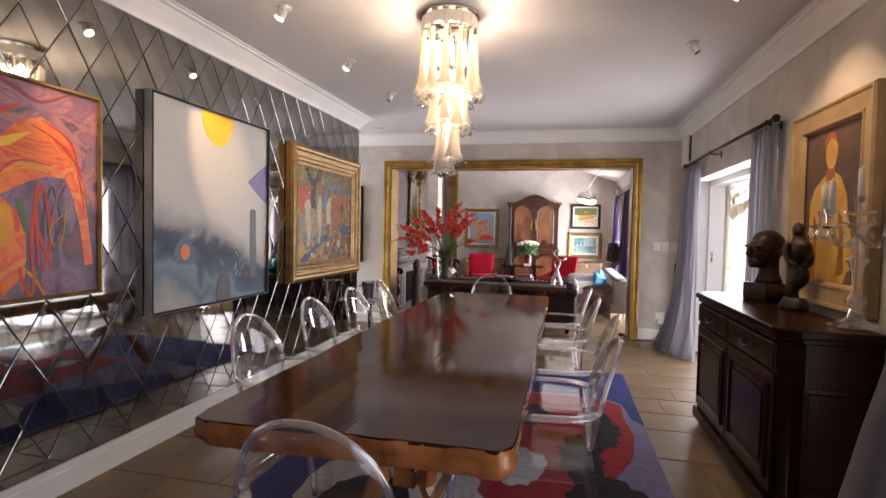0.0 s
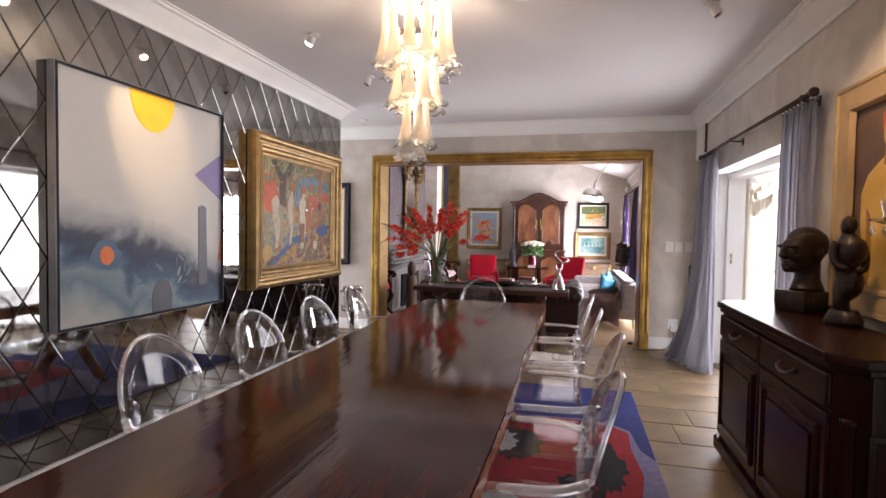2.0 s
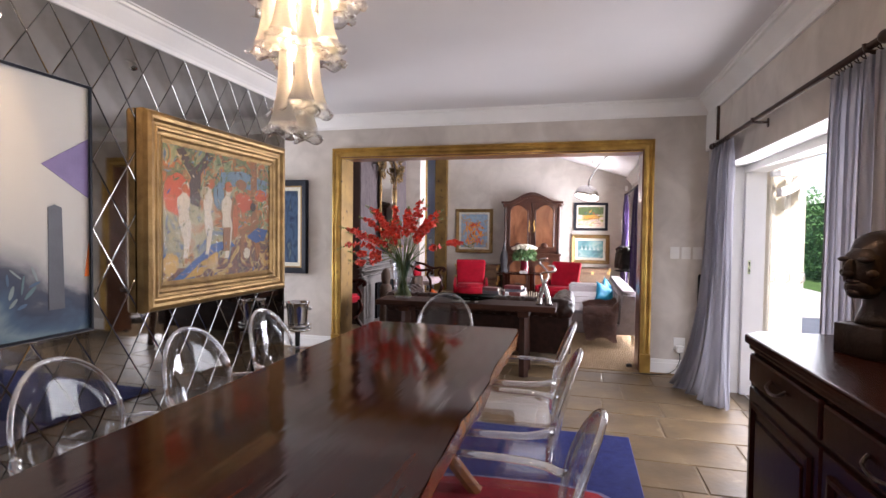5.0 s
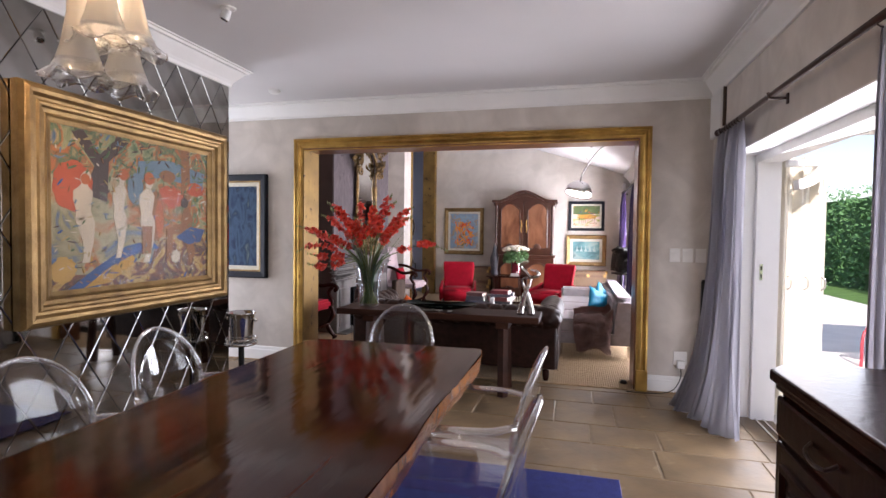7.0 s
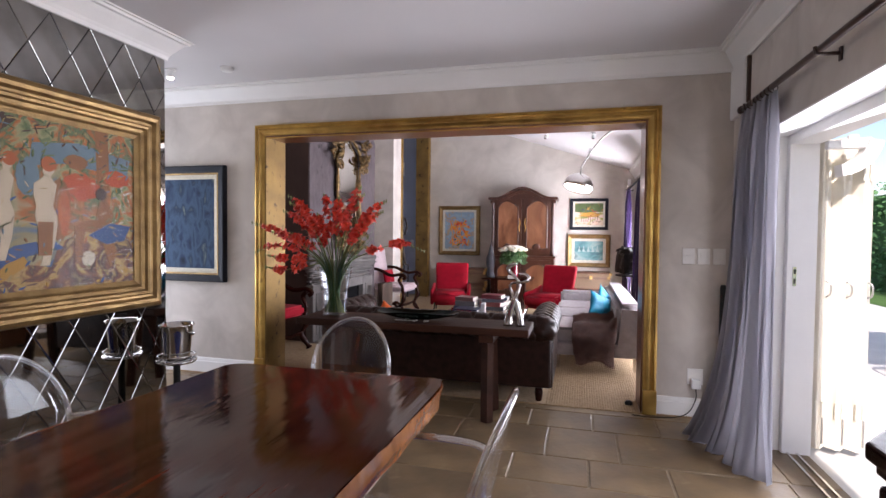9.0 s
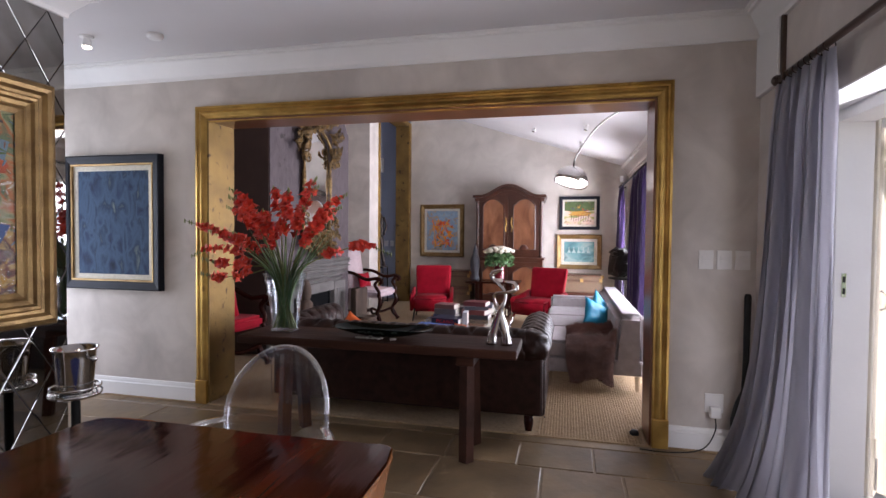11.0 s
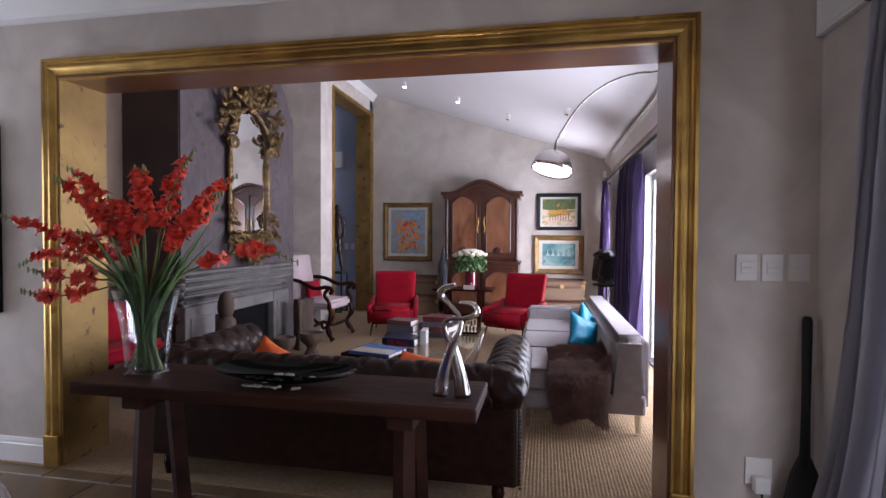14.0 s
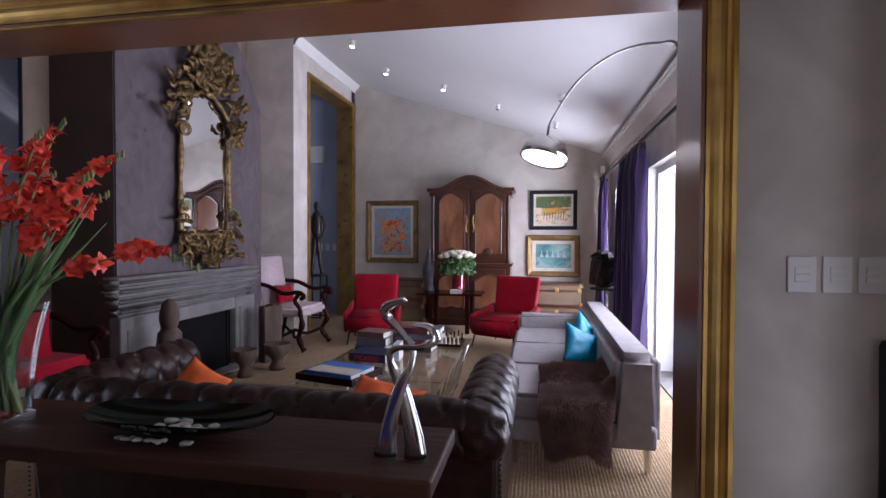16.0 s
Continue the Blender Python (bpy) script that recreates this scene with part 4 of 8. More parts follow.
picture("seated_back_painting", "amber half figure on umber ground in broad pale gilt frame", 0.92, 1.14, [(0, 0), (0, 0.05), (0.010, 0.062), (0.024, 0.060), (0.030, 0.050), (0.108, 0.042), (0.114, 0.050), (0.126, 0.048), (0.140, 0.022)], PALE_GILT, UMBER_PAINT, pose(RIGHT - 0.003, 3.78, 1.0, 0, 0, -90), patches=[
    ([(0.12, 0.0), (0.16, 0.16), (0.10, 0.34), (0.10, 0.52), (0.18, 0.62), (0.32, 0.68), (0.46, 0.73), (0.62, 0.68), (0.74, 0.56), (0.78, 0.42), (0.86, 0.24), (0.88, 0.10), (0.80, 0.08), (0.74, 0.0)], AMBER_BODY, 0.002),
    ([(0.12, 0.02), (0.20, 0.20), (0.18, 0.44), (0.23, 0.40), (0.27, 0.18), (0.24, 0.0)], AMBER_SHADE, 0.003), ([(0.62, 0.04), (0.66, 0.25), (0.62, 0.46), (0.69, 0.42), (0.73, 0.22), (0.74, 0.06)], AMBER_SHADE, 0.003),
    ([(0.38, 0.66), (0.54, 0.66), (0.52, 0.78), (0.40, 0.78)], AMBER_SHADE, 0.0025), (disc(0.47, 0.84, 0.10, 0.105), AMBER_BODY, 0.0035), ([(0.36, 0.84), (0.35, 0.93), (0.42, 0.98), (0.52, 0.97), (0.57, 0.89), (0.53, 0.91), (0.45, 0.94), (0.39, 0.90)], RUST, 0.0045)])

# ---- dining table ----
table = thing("dining_table", "long polished mahogany slab dining table with live edges", "table", pose(-0.62, 3.16, 0))
TL, TW, TH = 3.55, 1.02, 0.78


def slab_outline(n=150):
    r = []
    for i in range(n):
        s = i / n * 4
        k, u = int(s), s - int(s)
        if k == 0:
            p = (-TW / 2 + TW * u, -TL / 2)
        elif k == 1:
            p = (TW / 2, -TL / 2 + TL * u)
        elif k == 2:
            p = (TW / 2 - TW * u, TL / 2)
        else:
            p = (-TW / 2, TL / 2 - TL * u)
        w = 0.022 * noise.noise(Vector((p[0] * 3, p[1] * 3, 1.0))) + 0.009 * noise.noise(Vector((p[0] * 11, p[1] * 11, 4.0)))
        q = Vector(p)
        cx, cy = max(abs(q.x) - TW / 2 + 0.06, 0), max(abs(q.y) - TL / 2 + 0.06, 0)
        if cx and cy:
            d = math.hypot(cx, cy)
            if d > 0.06:
                q.x -= math.copysign((d - 0.06) * cx / d, q.x)
                q.y -= math.copysign((d - 0.06) * cy / d, q.y)
        q *= 1 + w / q.length
        r.append((q.x, q.y))
    return r


outline = slab_outline()
bm = bmesh.new()
prism(bm, [(x * 0.985, y * 0.996) for x, y in outline], TH - 0.012, TH, lambda u, v, w: (u, v, w))
part("tabletop", bm, MAHOGANY, table)
bm = bmesh.new()


def band(u, v):
    i = round(u * len(outline)) % len(outline)
    x, y = outline[i]
    z = TH - 0.003 - 0.085 * v
    k = 1.0 - 0.014 * (1 - math.sin(min(v * 1.25 + 0.25, 1) * math.pi / 2)) - 0.03 * v * v + 0.022 * noise.noise(Vector((x * 7, y * 7, v * 2))) + 0.012 * noise.noise(Vector((x * 23, y * 23, v * 5)))
    return (x * k, y * (1 + (k - 1) * 0.35), z)


surface(bm, band, len(outline), 6, loop_u=True)
part("live_edge", bm, LIVE_EDGE, table, "waxed rounded live edge of lighter brown", smooth=True)
part("underside", boxes(((-TW / 2 + 0.05, -TL / 2 + 0.05, TH - 0.08), (TW / 2 - 0.05, TL / 2 - 0.05, TH - 0.02))), LIVE_EDGE, table)
for s in (-1, 1):
    bm = bmesh.new()
    for e in (-1, 1):
        tube(bm, curve_points([(e * 0.36, s * 1.12, 0.0), (e * 0.27, s * 1.12, 0.10), (e * 0.10, s * 1.12, 0.34), (e * 0.20, s * 1.12, 0.58), (e * 0.31, s * 1.12, 0.70)], 14), 0.055, 8, 0.7)
    box(bm, (-0.36, s * 1.12 - 0.05, 0.66), (0.36, s * 1.12 + 0.05, 0.705), 0.01)
    part("trestle", bm, LIVE_EDGE, table)
part("stretcher", boxes(((-0.05, -1.12, 0.30), (0.05, 1.12, 0.38)), bev=0.01), LIVE_EDGE, table)

# ---- clear chairs ----


def ghost_chair(m):
    ch = thing("clear_armchair", "transparent moulded polycarbonate armchair with oval back", "chair", m, "clear chairs round the table")
    bm = bmesh.new()
    prism(bm, [(-0.23, -0.25), (0.23, -0.25), (0.245, -0.22), (0.205, 0.20), (0.19, 0.225), (-0.19, 0.225), (-0.205, 0.20), (-0.245, -0.22)], 0.455, 0.468, lambda u, v, w: (u, v, w - 0.012 * math.cos(u * 6)))
    part("seat", bm, ACRYLIC, ch)
    bm = bmesh.new()

    def lean(x, z):
        return 0.215 + (z - 0.46) * 0.24 - 0.9 * x * x
    oval = [(0.205 * math.cos(a), 0.70 + 0.235 * math.sin(a)) for a in (math.tau * i / 40 for i in range(40))]
    rows = []
    for side in (0.0, 0.008):
        rings = [[bm.verts.new((x * k, lean(x * k, 0.70 + (z - 0.70) * k) + side, 0.70 + (z - 0.70) * k)) for x, z in oval] for k in (1.0, 0.66, 0.33)]
        mid = bm.verts.new((0, lean(0, 0.70) + side, 0.70))
        for a, b in zip(rings, rings[1:]):
            for i in range(40):
                bm.faces.new((a[i], a[(i + 1) % 40], b[(i + 1) % 40], b[i]))
        for i in range(40):
            bm.faces.new((rings[-1][i], rings[-1][(i + 1) % 40], mid))
        rows.append(rings[0])
    for i in range(40):
        bm.faces.new((rows[0][i], rows[0][(i + 1) % 40], rows[1][(i + 1) % 40], rows[1][i]))
    part("backrest", bm, ACRYLIC, ch, smooth=True)
    bm = bmesh.new()
    tube(bm, [(x, lean(x, z) + 0.004, z) for x, z in oval + oval[:1]], 0.0095, 8)
    part("back_rim", bm, RIM_GLASS, ch, smooth=True)
    for s in (-1, 1):
        bm = bmesh.new()
        tube(bm, curve_points([(s * 0.20, lean(0.2, 0.68), 0.675), (s * 0.262, 0.14, 0.672), (s * 0.274, -0.05, 0.670), (s * 0.268, -0.16, 0.667), (s * 0.264, -0.215, 0.664)], 14), 0.019, 8, 0.5)
        part("armrest", bm, RIM_GLASS, ch, smooth=True)
        bm = bmesh.new()
        tube(bm, curve_points([(s * 0.264, -0.205, 0.672), (s * 0.250, -0.228, 0.56), (s * 0.238, -0.240, 0.45)], 6), 0.015, 8, 0.8)
        part("arm_support", bm, RIM_GLASS, ch, smooth=True)
        bm = bmesh.new()
        tube(bm, [(s * 0.225, -0.235, 0.46), (s * 0.218, -0.238, 0.25), (s * 0.214, -0.24, 0.0)], [0.024, 0.019, 0.015], 4)
        part("leg", bm, ACRYLIC, ch)
        bm = bmesh.new()
        tube(bm, [(s * 0.19, 0.20, 0.50), (s * 0.186, 0.235, 0.25), (s * 0.18, 0.285, 0.0)], [0.024, 0.019, 0.015], 4)
        part("leg", bm, ACRYLIC, ch)
    part("front_rail", boxes(((-0.215, -0.255, 0.405), (0.215, -0.24, 0.456)), bev=0.004), ACRYLIC, ch)
    part("side_rail", boxes(((-0.235, -0.22, 0.41), (-0.222, 0.2, 0.456))), ACRYLIC, ch)
    part("side_rail", boxes(((0.222, -0.22, 0.41), (0.235, 0.2, 0.456))), ACRYLIC, ch)
    return ch


first = ghost_chair(pose(-1.215, 2.30, 0, 0, 0, 90))
for x, y, turn in ((-1.22, 2.98, 91), (-1.205, 3.59, 89), (-1.215, 4.22, 92), (-0.085, 2.27, -88), (-0.025, 2.95, -91), (-0.075, 3.68, -90), (-0.095, 4.34, -90), (-0.70, 5.03, 0), (-0.58, 1.40, 180)):
    copy_thing(first, pose(x, y, 0, 0, 0, turn))

# ---- patterned rug ----
rug = thing("patterned_rug", "hand-tufted rug in blue, red, lilac and black shapes", "rug")
RUGS = {c: material("rug_" + c, v, 0.95, second=tuple(a * 0.7 for a in v), scale=25, bump=0.7, bump_scale=150) for c, v in (("lilac", (0.22, 0.20, 0.36)), ("blue", (0.02, 0.03, 0.17)), ("red", (0.36, 0.012, 0.02)), ("black", (0.012, 0.012, 0.016)), ("white", (0.55, 0.54, 0.53)), ("violet", (0.13, 0.02, 0.09)))}
part("rug_body", boxes(((-1.60, 0.75, 0.0), (0.61, 5.28, 0.013)), bev=0.004), RUGS["lilac"], rug)


def on_rug(name, poly, color, lift):
    bm = bmesh.new()
    prism(bm, [(-1.60 + 2.21 * u, 0.75 + 4.53 * v) for u, v in poly], 0.012, 0.013 + lift, lambda u, v, w: (u, v, w))
    part(name, bm, RUGS[color], rug)


on_rug("motif", [(0.0, 0.79), (0.35, 0.80), (0.60, 0.818), (0.80, 0.824), (0.90, 0.812), (0.95, 0.79), (0.965, 0.72), (0.998, 0.69), (0.998, 0.998), (0.0, 0.998)], "blue", 0.001)
on_rug("motif", [(0.01, 0.30), (0.2, 0.36), (0.28, 0.55), (0.14, 0.70), (0.01, 0.72)], "blue", 0.001)
on_rug("motif", [(0.40, 0.42), (0.56, 0.36), (0.80, 0.40), (0.86, 0.48), (0.93, 0.56), (0.955, 0.64), (0.94, 0.72), (0.945, 0.78), (0.89, 0.808), (0.78, 0.818), (0.58, 0.812), (0.44, 0.79), (0.36, 0.62)], "red", 0.002)
on_rug("motif", disc(0.86, 0.655, 0.055, 0.075, jag=0.20, seed=12, n=40), "black", 0.0035)
on_rug("motif", disc(0.79, 0.55, 0.06, 0.075, jag=0.18, seed=31, n=40), "black", 0.0035)
on_rug("motif", disc(0.61, 0.70, 0.085, 0.055, jag=0.16, seed=18, n=36), "black", 0.0035)
on_rug("motif", disc(0.575, 0.705, 0.042, 0.036, jag=0.25, seed=22), "white", 0.005)
on_rug("motif", disc(0.81, 0.70, 0.026, 0.024, jag=0.3, seed=13), "white", 0.005)
on_rug("motif", disc(0.62, 0.50, 0.08, 0.055, jag=0.12, seed=14), "white", 0.005)
on_rug("motif", disc(0.34, 0.40, 0.22, 0.10, jag=0.06, seed=15), "white", 0.003)
on_rug("motif", disc(0.30, 0.37, 0.10, 0.06, jag=0.1, seed=16), "black", 0.0045)
on_rug("motif", disc(0.84, 0.44, 0.09, 0.06, jag=0.15, seed=23), "black", 0.003)
on_rug("motif", disc(0.12, 0.20, 0.10, 0.12, jag=0.12, seed=17), "violet", 0.002)
on_rug("motif", [(0.955, 0.01), (0.998, 0.01), (0.998, 0.40), (0.965, 0.36)], "violet", 0.002)
on_rug("motif", disc(0.60, 0.24, 0.16, 0.08, jag=0.1, seed=19), "red", 0.002)
on_rug("motif", disc(0.45, 0.20, 0.12, 0.10, jag=0.1, seed=20), "black", 0.003)

# ---- sideboard and what stands on it ----
side = thing("sideboard", "dark mahogany sideboard with canted corners and panelled doors", "sideboard", pose(1.20, 3.42, 0, 0, 0, -90))
SW, SD, SH = 0.78, 0.195, 0.965


def canted(g, lo, hi, c=0.085):
    bm = bmesh.new()
    prism(bm, [(-SW - g, SD), (-SW - g, -SD + c - g), (-SW + c - g * 0.4, -SD - g), (SW - c + g * 0.4, -SD - g), (SW + g, -SD + c - g), (SW + g, SD)], lo, hi, lambda u, v, w: (u, v, w))
    bmesh.ops.bevel(bm, geom=[e for e in bm.edges if abs(e.verts[0].co.z - e.verts[1].co.z) < 1e-4], offset=min(0.010, (hi - lo) * 0.3), segments=3, affect="EDGES", profile=0.6)
    return bm


part("carcass", canted(0.0, 0.12, 0.93), DARK_WOOD, side)
part("plinth", canted(0.03, 0.05, 0.125), DARK_WOOD, side)
part("top", canted(0.035, 0.926, SH), DARK_WOOD, side, "polished dark top with moulded edge")
part("top_moulding", canted(0.018, 0.900, 0.927), DARK_WOOD, side)
for x in (-SW + 0.05, SW - 0.05):
    part("foot", boxes(((x - 0.05, -SD + 0.03, 0), (x + 0.05, -SD + 0.12, 0.055)), bev=0.008), DARK_WOOD, side)
    part("foot", boxes(((x - 0.05, SD - 0.1, 0), (x + 0.05, SD, 0.055)), bev=0.008), DARK_WOOD, side)
for k in range(2):
    x0 = -0.70 + k * 0.705
    bm = boxes(((x0, -SD - 0.018, 0.755), (x0 + 0.69, -SD + 0.002, 0.885)), bev=0.012)
    drawer = part("drawer", bm, DARK_WOOD, side)
    bm = bmesh.new()
    tube(bm, curve_points([(x0 + 0.27, -SD - 0.018, 0.83), (x0 + 0.285, -SD - 0.04, 0.81), (x0 + 0.345, -SD - 0.045, 0.80), (x0 + 0.405, -SD - 0.04, 0.81), (x0 + 0.42, -SD - 0.018, 0.83)], 12), 0.006, 6)
    part("handle", bm, BRONZE, drawer, "bronze drop handle")
    door = part("door", boxes(((x0, -SD - 0.014, 0.15), (x0 + 0.69, -SD + 0.002, 0.735)), bev=0.006), DARK_WOOD, side)
    bm = bmesh.new()
    mould(bm, 0.69 - 0.11, 0.585 - 0.11, [(0, SD + 0.013), (0.004, SD + 0.026), (0.02, SD + 0.028), (0.03, SD + 0.014)], x0 + 0.055, 0.205)
    part("panel_moulding", bm, DARK_WOOD, door)
    part("panel", boxes(((x0 + 0.115, -SD - 0.022, 0.265), (x0 + 0.575, -SD - 0.012, 0.62)), bev=0.007), DARK_WOOD, door)
for s in (-1, 1):
    bm = bmesh.new()
    lathe(bm, [(0.030, 0.15), (0.030, 0.19), (0.022, 0.20), (0.024, 0.45), (0.022, 0.70), (0.030, 0.715), (0.030, 0.74)], (s * (SW - 0.040), -SD + 0.036, 0), 12)
    part("corner_column", bm, DARK_WOOD, side, smooth=True)
    bm = bmesh.new()
    mould(bm, 0.30, 0.48, [(0, 0.0), (0.0, 0.012), (0.02, 0.014), (0.03, 0.0)])
    for v in bm.verts:
        v.co = Vector((s * (SW - v.co.y), v.co.x - 0.12, v.co.z + 0.22))
    part("end_moulding", bm, DARK_WOOD, side)

bm = bmesh.new()
blob(bm, (0, 0.018, 0.362), (0.084, 0.116, 0.100), 2.1, 26, 18, 0.06, 2)
blob(bm, (0, -0.045, 0.320), (0.070, 0.078, 0.092), 2.3, 22, 14, 0.05, 3)
blob(bm, (0, -0.066, 0.258), (0.052, 0.056, 0.046), 2.3, 18, 12, 0.08, 4)
blob(bm, (0, -0.124, 0.322), (0.016, 0.030, 0.036), 2.0, 12, 10)
blob(bm, (0, -0.138, 0.306), (0.018, 0.020, 0.015), 2.0, 12, 8)
blob(bm, (0, -0.108, 0.276), (0.030, 0.020, 0.010), 2.0, 12, 8)
blob(bm, (0, -0.106, 0.262), (0.027, 0.020, 0.009), 2.0, 12, 8)
blob(bm, (0, -0.104, 0.234), (0.026, 0.024, 0.020), 2.0, 12, 8)
for s in (-1, 1):
    blob(bm, (s * 0.078, 0.022, 0.318), (0.012, 0.024, 0.036), 2.0, 12, 10)
    blob(bm, (s * 0.034, -0.104, 0.356), (0.032, 0.020, 0.012), 2.0, 12, 8)
    blob(bm, (s * 0.044, -0.088, 0.306), (0.024, 0.022, 0.020), 2.0, 12, 8)
lathe(bm, [(0.085, 0.11), (0.075, 0.14), (0.06, 0.18), (0.058, 0.27), (0.07, 0.30)], (0, 0.03, 0), 18)
box(bm, (-0.09, -0.085, 0.0), (0.09, 0.105, 0.115), 0.006)
bust = part("bronze_bust", bm, BRONZE, smooth=True)
bust.matrix_world = pose(1.305, 3.80, SH, 0, 0, -62)
tagged(bust, "dark bronze portrait head on a block, on the sideboard", "sculpture")
bm = bmesh.new()
tube(bm, curve_points([(-0.010, 0, 0.05), (-0.018, 0, 0.12), (0.012, 0, 0.20), (-0.006, 0.006, 0.27), (0.012, 0, 0.34), (0.006, 0, 0.40), (0.0, -0.006, 0.44)], 24), [0.036 + 0.001 * i + (0.022 * math.sin((i - 4) / 7 * math.pi) if 4 < i < 11 else 0) + (0.020 * math.sin((i - 12) / 8 * math.pi) if 12 < i < 20 else 0) - (0.010 * (i - 19) if i > 19 else 0) * 0.75 for i in range(25)], 14, 0.82)
blob(bm, (-0.004, -0.010, 0.462), (0.031, 0.037, 0.042), 2.2, 16, 12, 0.12, 5)
tube(bm, curve_points([(0.050, 0.0, 0.385), (0.064, -0.006, 0.33), (0.054, -0.032, 0.27), (0.020, -0.050, 0.25)], 10), [0.022 - 0.0008 * i for i in range(11)], 8)
tube(bm, curve_points([(-0.044, 0.0, 0.385), (-0.060, 0.0, 0.34), (-0.052, -0.026, 0.28), (-0.020, -0.050, 0.262)], 10), [0.021 - 0.0008 * i for i in range(11)], 8)
lathe(bm, [(0.075, 0.0), (0.078, 0.02), (0.062, 0.045), (0.055, 0.07)], (0, 0, 0), 14, wave=lambda a, i: 1 + 0.10 * math.sin(3 * a))
fig = part("bronze_torso", bm, BRONZE, smooth=True)
fig.matrix_world = pose(1.325, 3.38, SH)
tagged(fig, "small rough dark bronze figure on the sideboard", "sculpture")
cand = thing("crystal_candelabra", "cut crystal candelabra with white candles and drops", "candelabra", pose(1.34, 2.78, SH) @ Matrix.Scale(1.28, 4))
bm = bmesh.new()
lathe(bm, [(0.0, 0.0), (0.085, 0.0), (0.085, 0.008), (0.055, 0.022), (0.028, 0.04), (0.018, 0.07), (0.030, 0.09), (0.033, 0.105), (0.020, 0.125), (0.015, 0.17), (0.022, 0.22), (0.034, 0.25), (0.020, 0.27), (0.016, 0.33), (0.026, 0.36), (0.05, 0.385), (0.0, 0.39)], (0, 0, 0), 14)
part("stem", bm, CRYSTAL, cand)
WAX = material("candle_wax", (0.80, 0.78, 0.72), 0.5)
for i in range(5):
    a = math.tau * i / 4 + 0.5
    x, y, zc = (0.135 * math.cos(a), 0.135 * math.sin(a), 0.36) if i < 4 else (0, 0, 0.41)
    if i < 4:
        bm = bmesh.new()
        tube(bm, curve_points([(0, 0, 0.34), (x * 0.4, y * 0.4, 0.30), (x * 0.8, y * 0.8, 0.315), (x, y, zc)], 10), 0.008, 6)
        part("arm", bm, CRYSTAL, cand, smooth=True)
    bm = bmesh.new()
    lathe(bm, [(0.0, 0.0), (0.014, 0.0), (0.045, 0.010), (0.048, 0.016), (0.016, 0.014), (0.014, 0.03), (0.022, 0.07), (0.0, 0.07)], (x, y, zc), 12)
    cup = part("candle_cup", bm, CRYSTAL, cand)
    bm = bmesh.new()
    lathe(bm, [(0.0, 0.05), (0.011, 0.05), (0.0105, 0.17), (0.003, 0.175), (0.0, 0.185)], (x, y, zc), 10)
    part("candle", bm, WAX, cand, "white wax candle", smooth=True)
    for j in range(6):
        b = math.tau * j / 6
        bm = bmesh.new()
        lathe(bm, [(0.0, -0.052), (0.008, -0.042), (0.010, -0.034), (0.0, -0.012), (0.003, -0.006), (0.0, 0.0)], (x + 0.044 * math.cos(b), y + 0.044 * math.sin(b), zc + 0.012), 6)
        part("drop", bm, CRYSTAL, cup)

# ---- chandelier ----
chand = thing("glass_chandelier", "tiered chandelier of milky trumpet-shaped glass flowers", "chandelier", pose(-0.73, 3.22, LOW))
bm = bmesh.new()
lathe(bm, [(0.0, 0.0), (0.19, 0.0), (0.19, -0.018), (0.0, -0.022)], (0, 0, 0), 32)
part("ceiling_plate", bm, CHROME, chand)
bm = bmesh.new()
lathe(bm, [(0.155, -0.03), (0.175, -0.03), (0.175, -0.10), (0.155, -0.10), (0.155, -0.03)], (0, 0, 0), 32)
part("upper_ring", bm, CHROME, chand, smooth=False)
for r, zt in ((0.11, -0.34), (0.06, -0.50)):
    bm = bmesh.new()
    lathe(bm, [(r - 0.012, zt), (r, zt), (r, zt - 0.03), (r - 0.012, zt - 0.03), (r - 0.012, zt)], (0, 0, 0), 24)
    part("lower_ring", bm, CHROME, chand)
bm = bmesh.new()
tube(bm, [(0, 0, -0.02), (0, 0, -0.56)], 0.012, 10)
for r, zt in ((0.165, -0.06), (0.104, -0.355), (0.054, -0.515)):
    for a in (0.3, 0.3 + math.tau / 3, 0.3 + 2 * math.tau / 3):
        tube(bm, [(0, 0, zt), (r * math.cos(a), r * math.sin(a), zt)], 0.004, 6)
part("stem", bm, CHROME, chand)
milk = bpy.data.materials.new("milky_glass")
milk.use_nodes = True
t = milk.node_tree
b = t.nodes["Principled BSDF"]
b.inputs["Base Color"].default_value = (0.94, 0.92, 0.88, 1)
b.inputs["Roughness"].default_value = 0.12
tl, mx = t.nodes.new("ShaderNodeBsdfTranslucent"), t.nodes.new("ShaderNodeMixShader")
tl.inputs[0].default_value = (0.97, 0.93, 0.86, 1)
mx.inputs[0].default_value = 0.72
t.links.new(b.outputs[0], mx.inputs[1])
t.links.new(tl.outputs[0], mx.inputs[2])
t.links.new(mx.outputs[0], t.nodes["Material Output"].inputs[0])


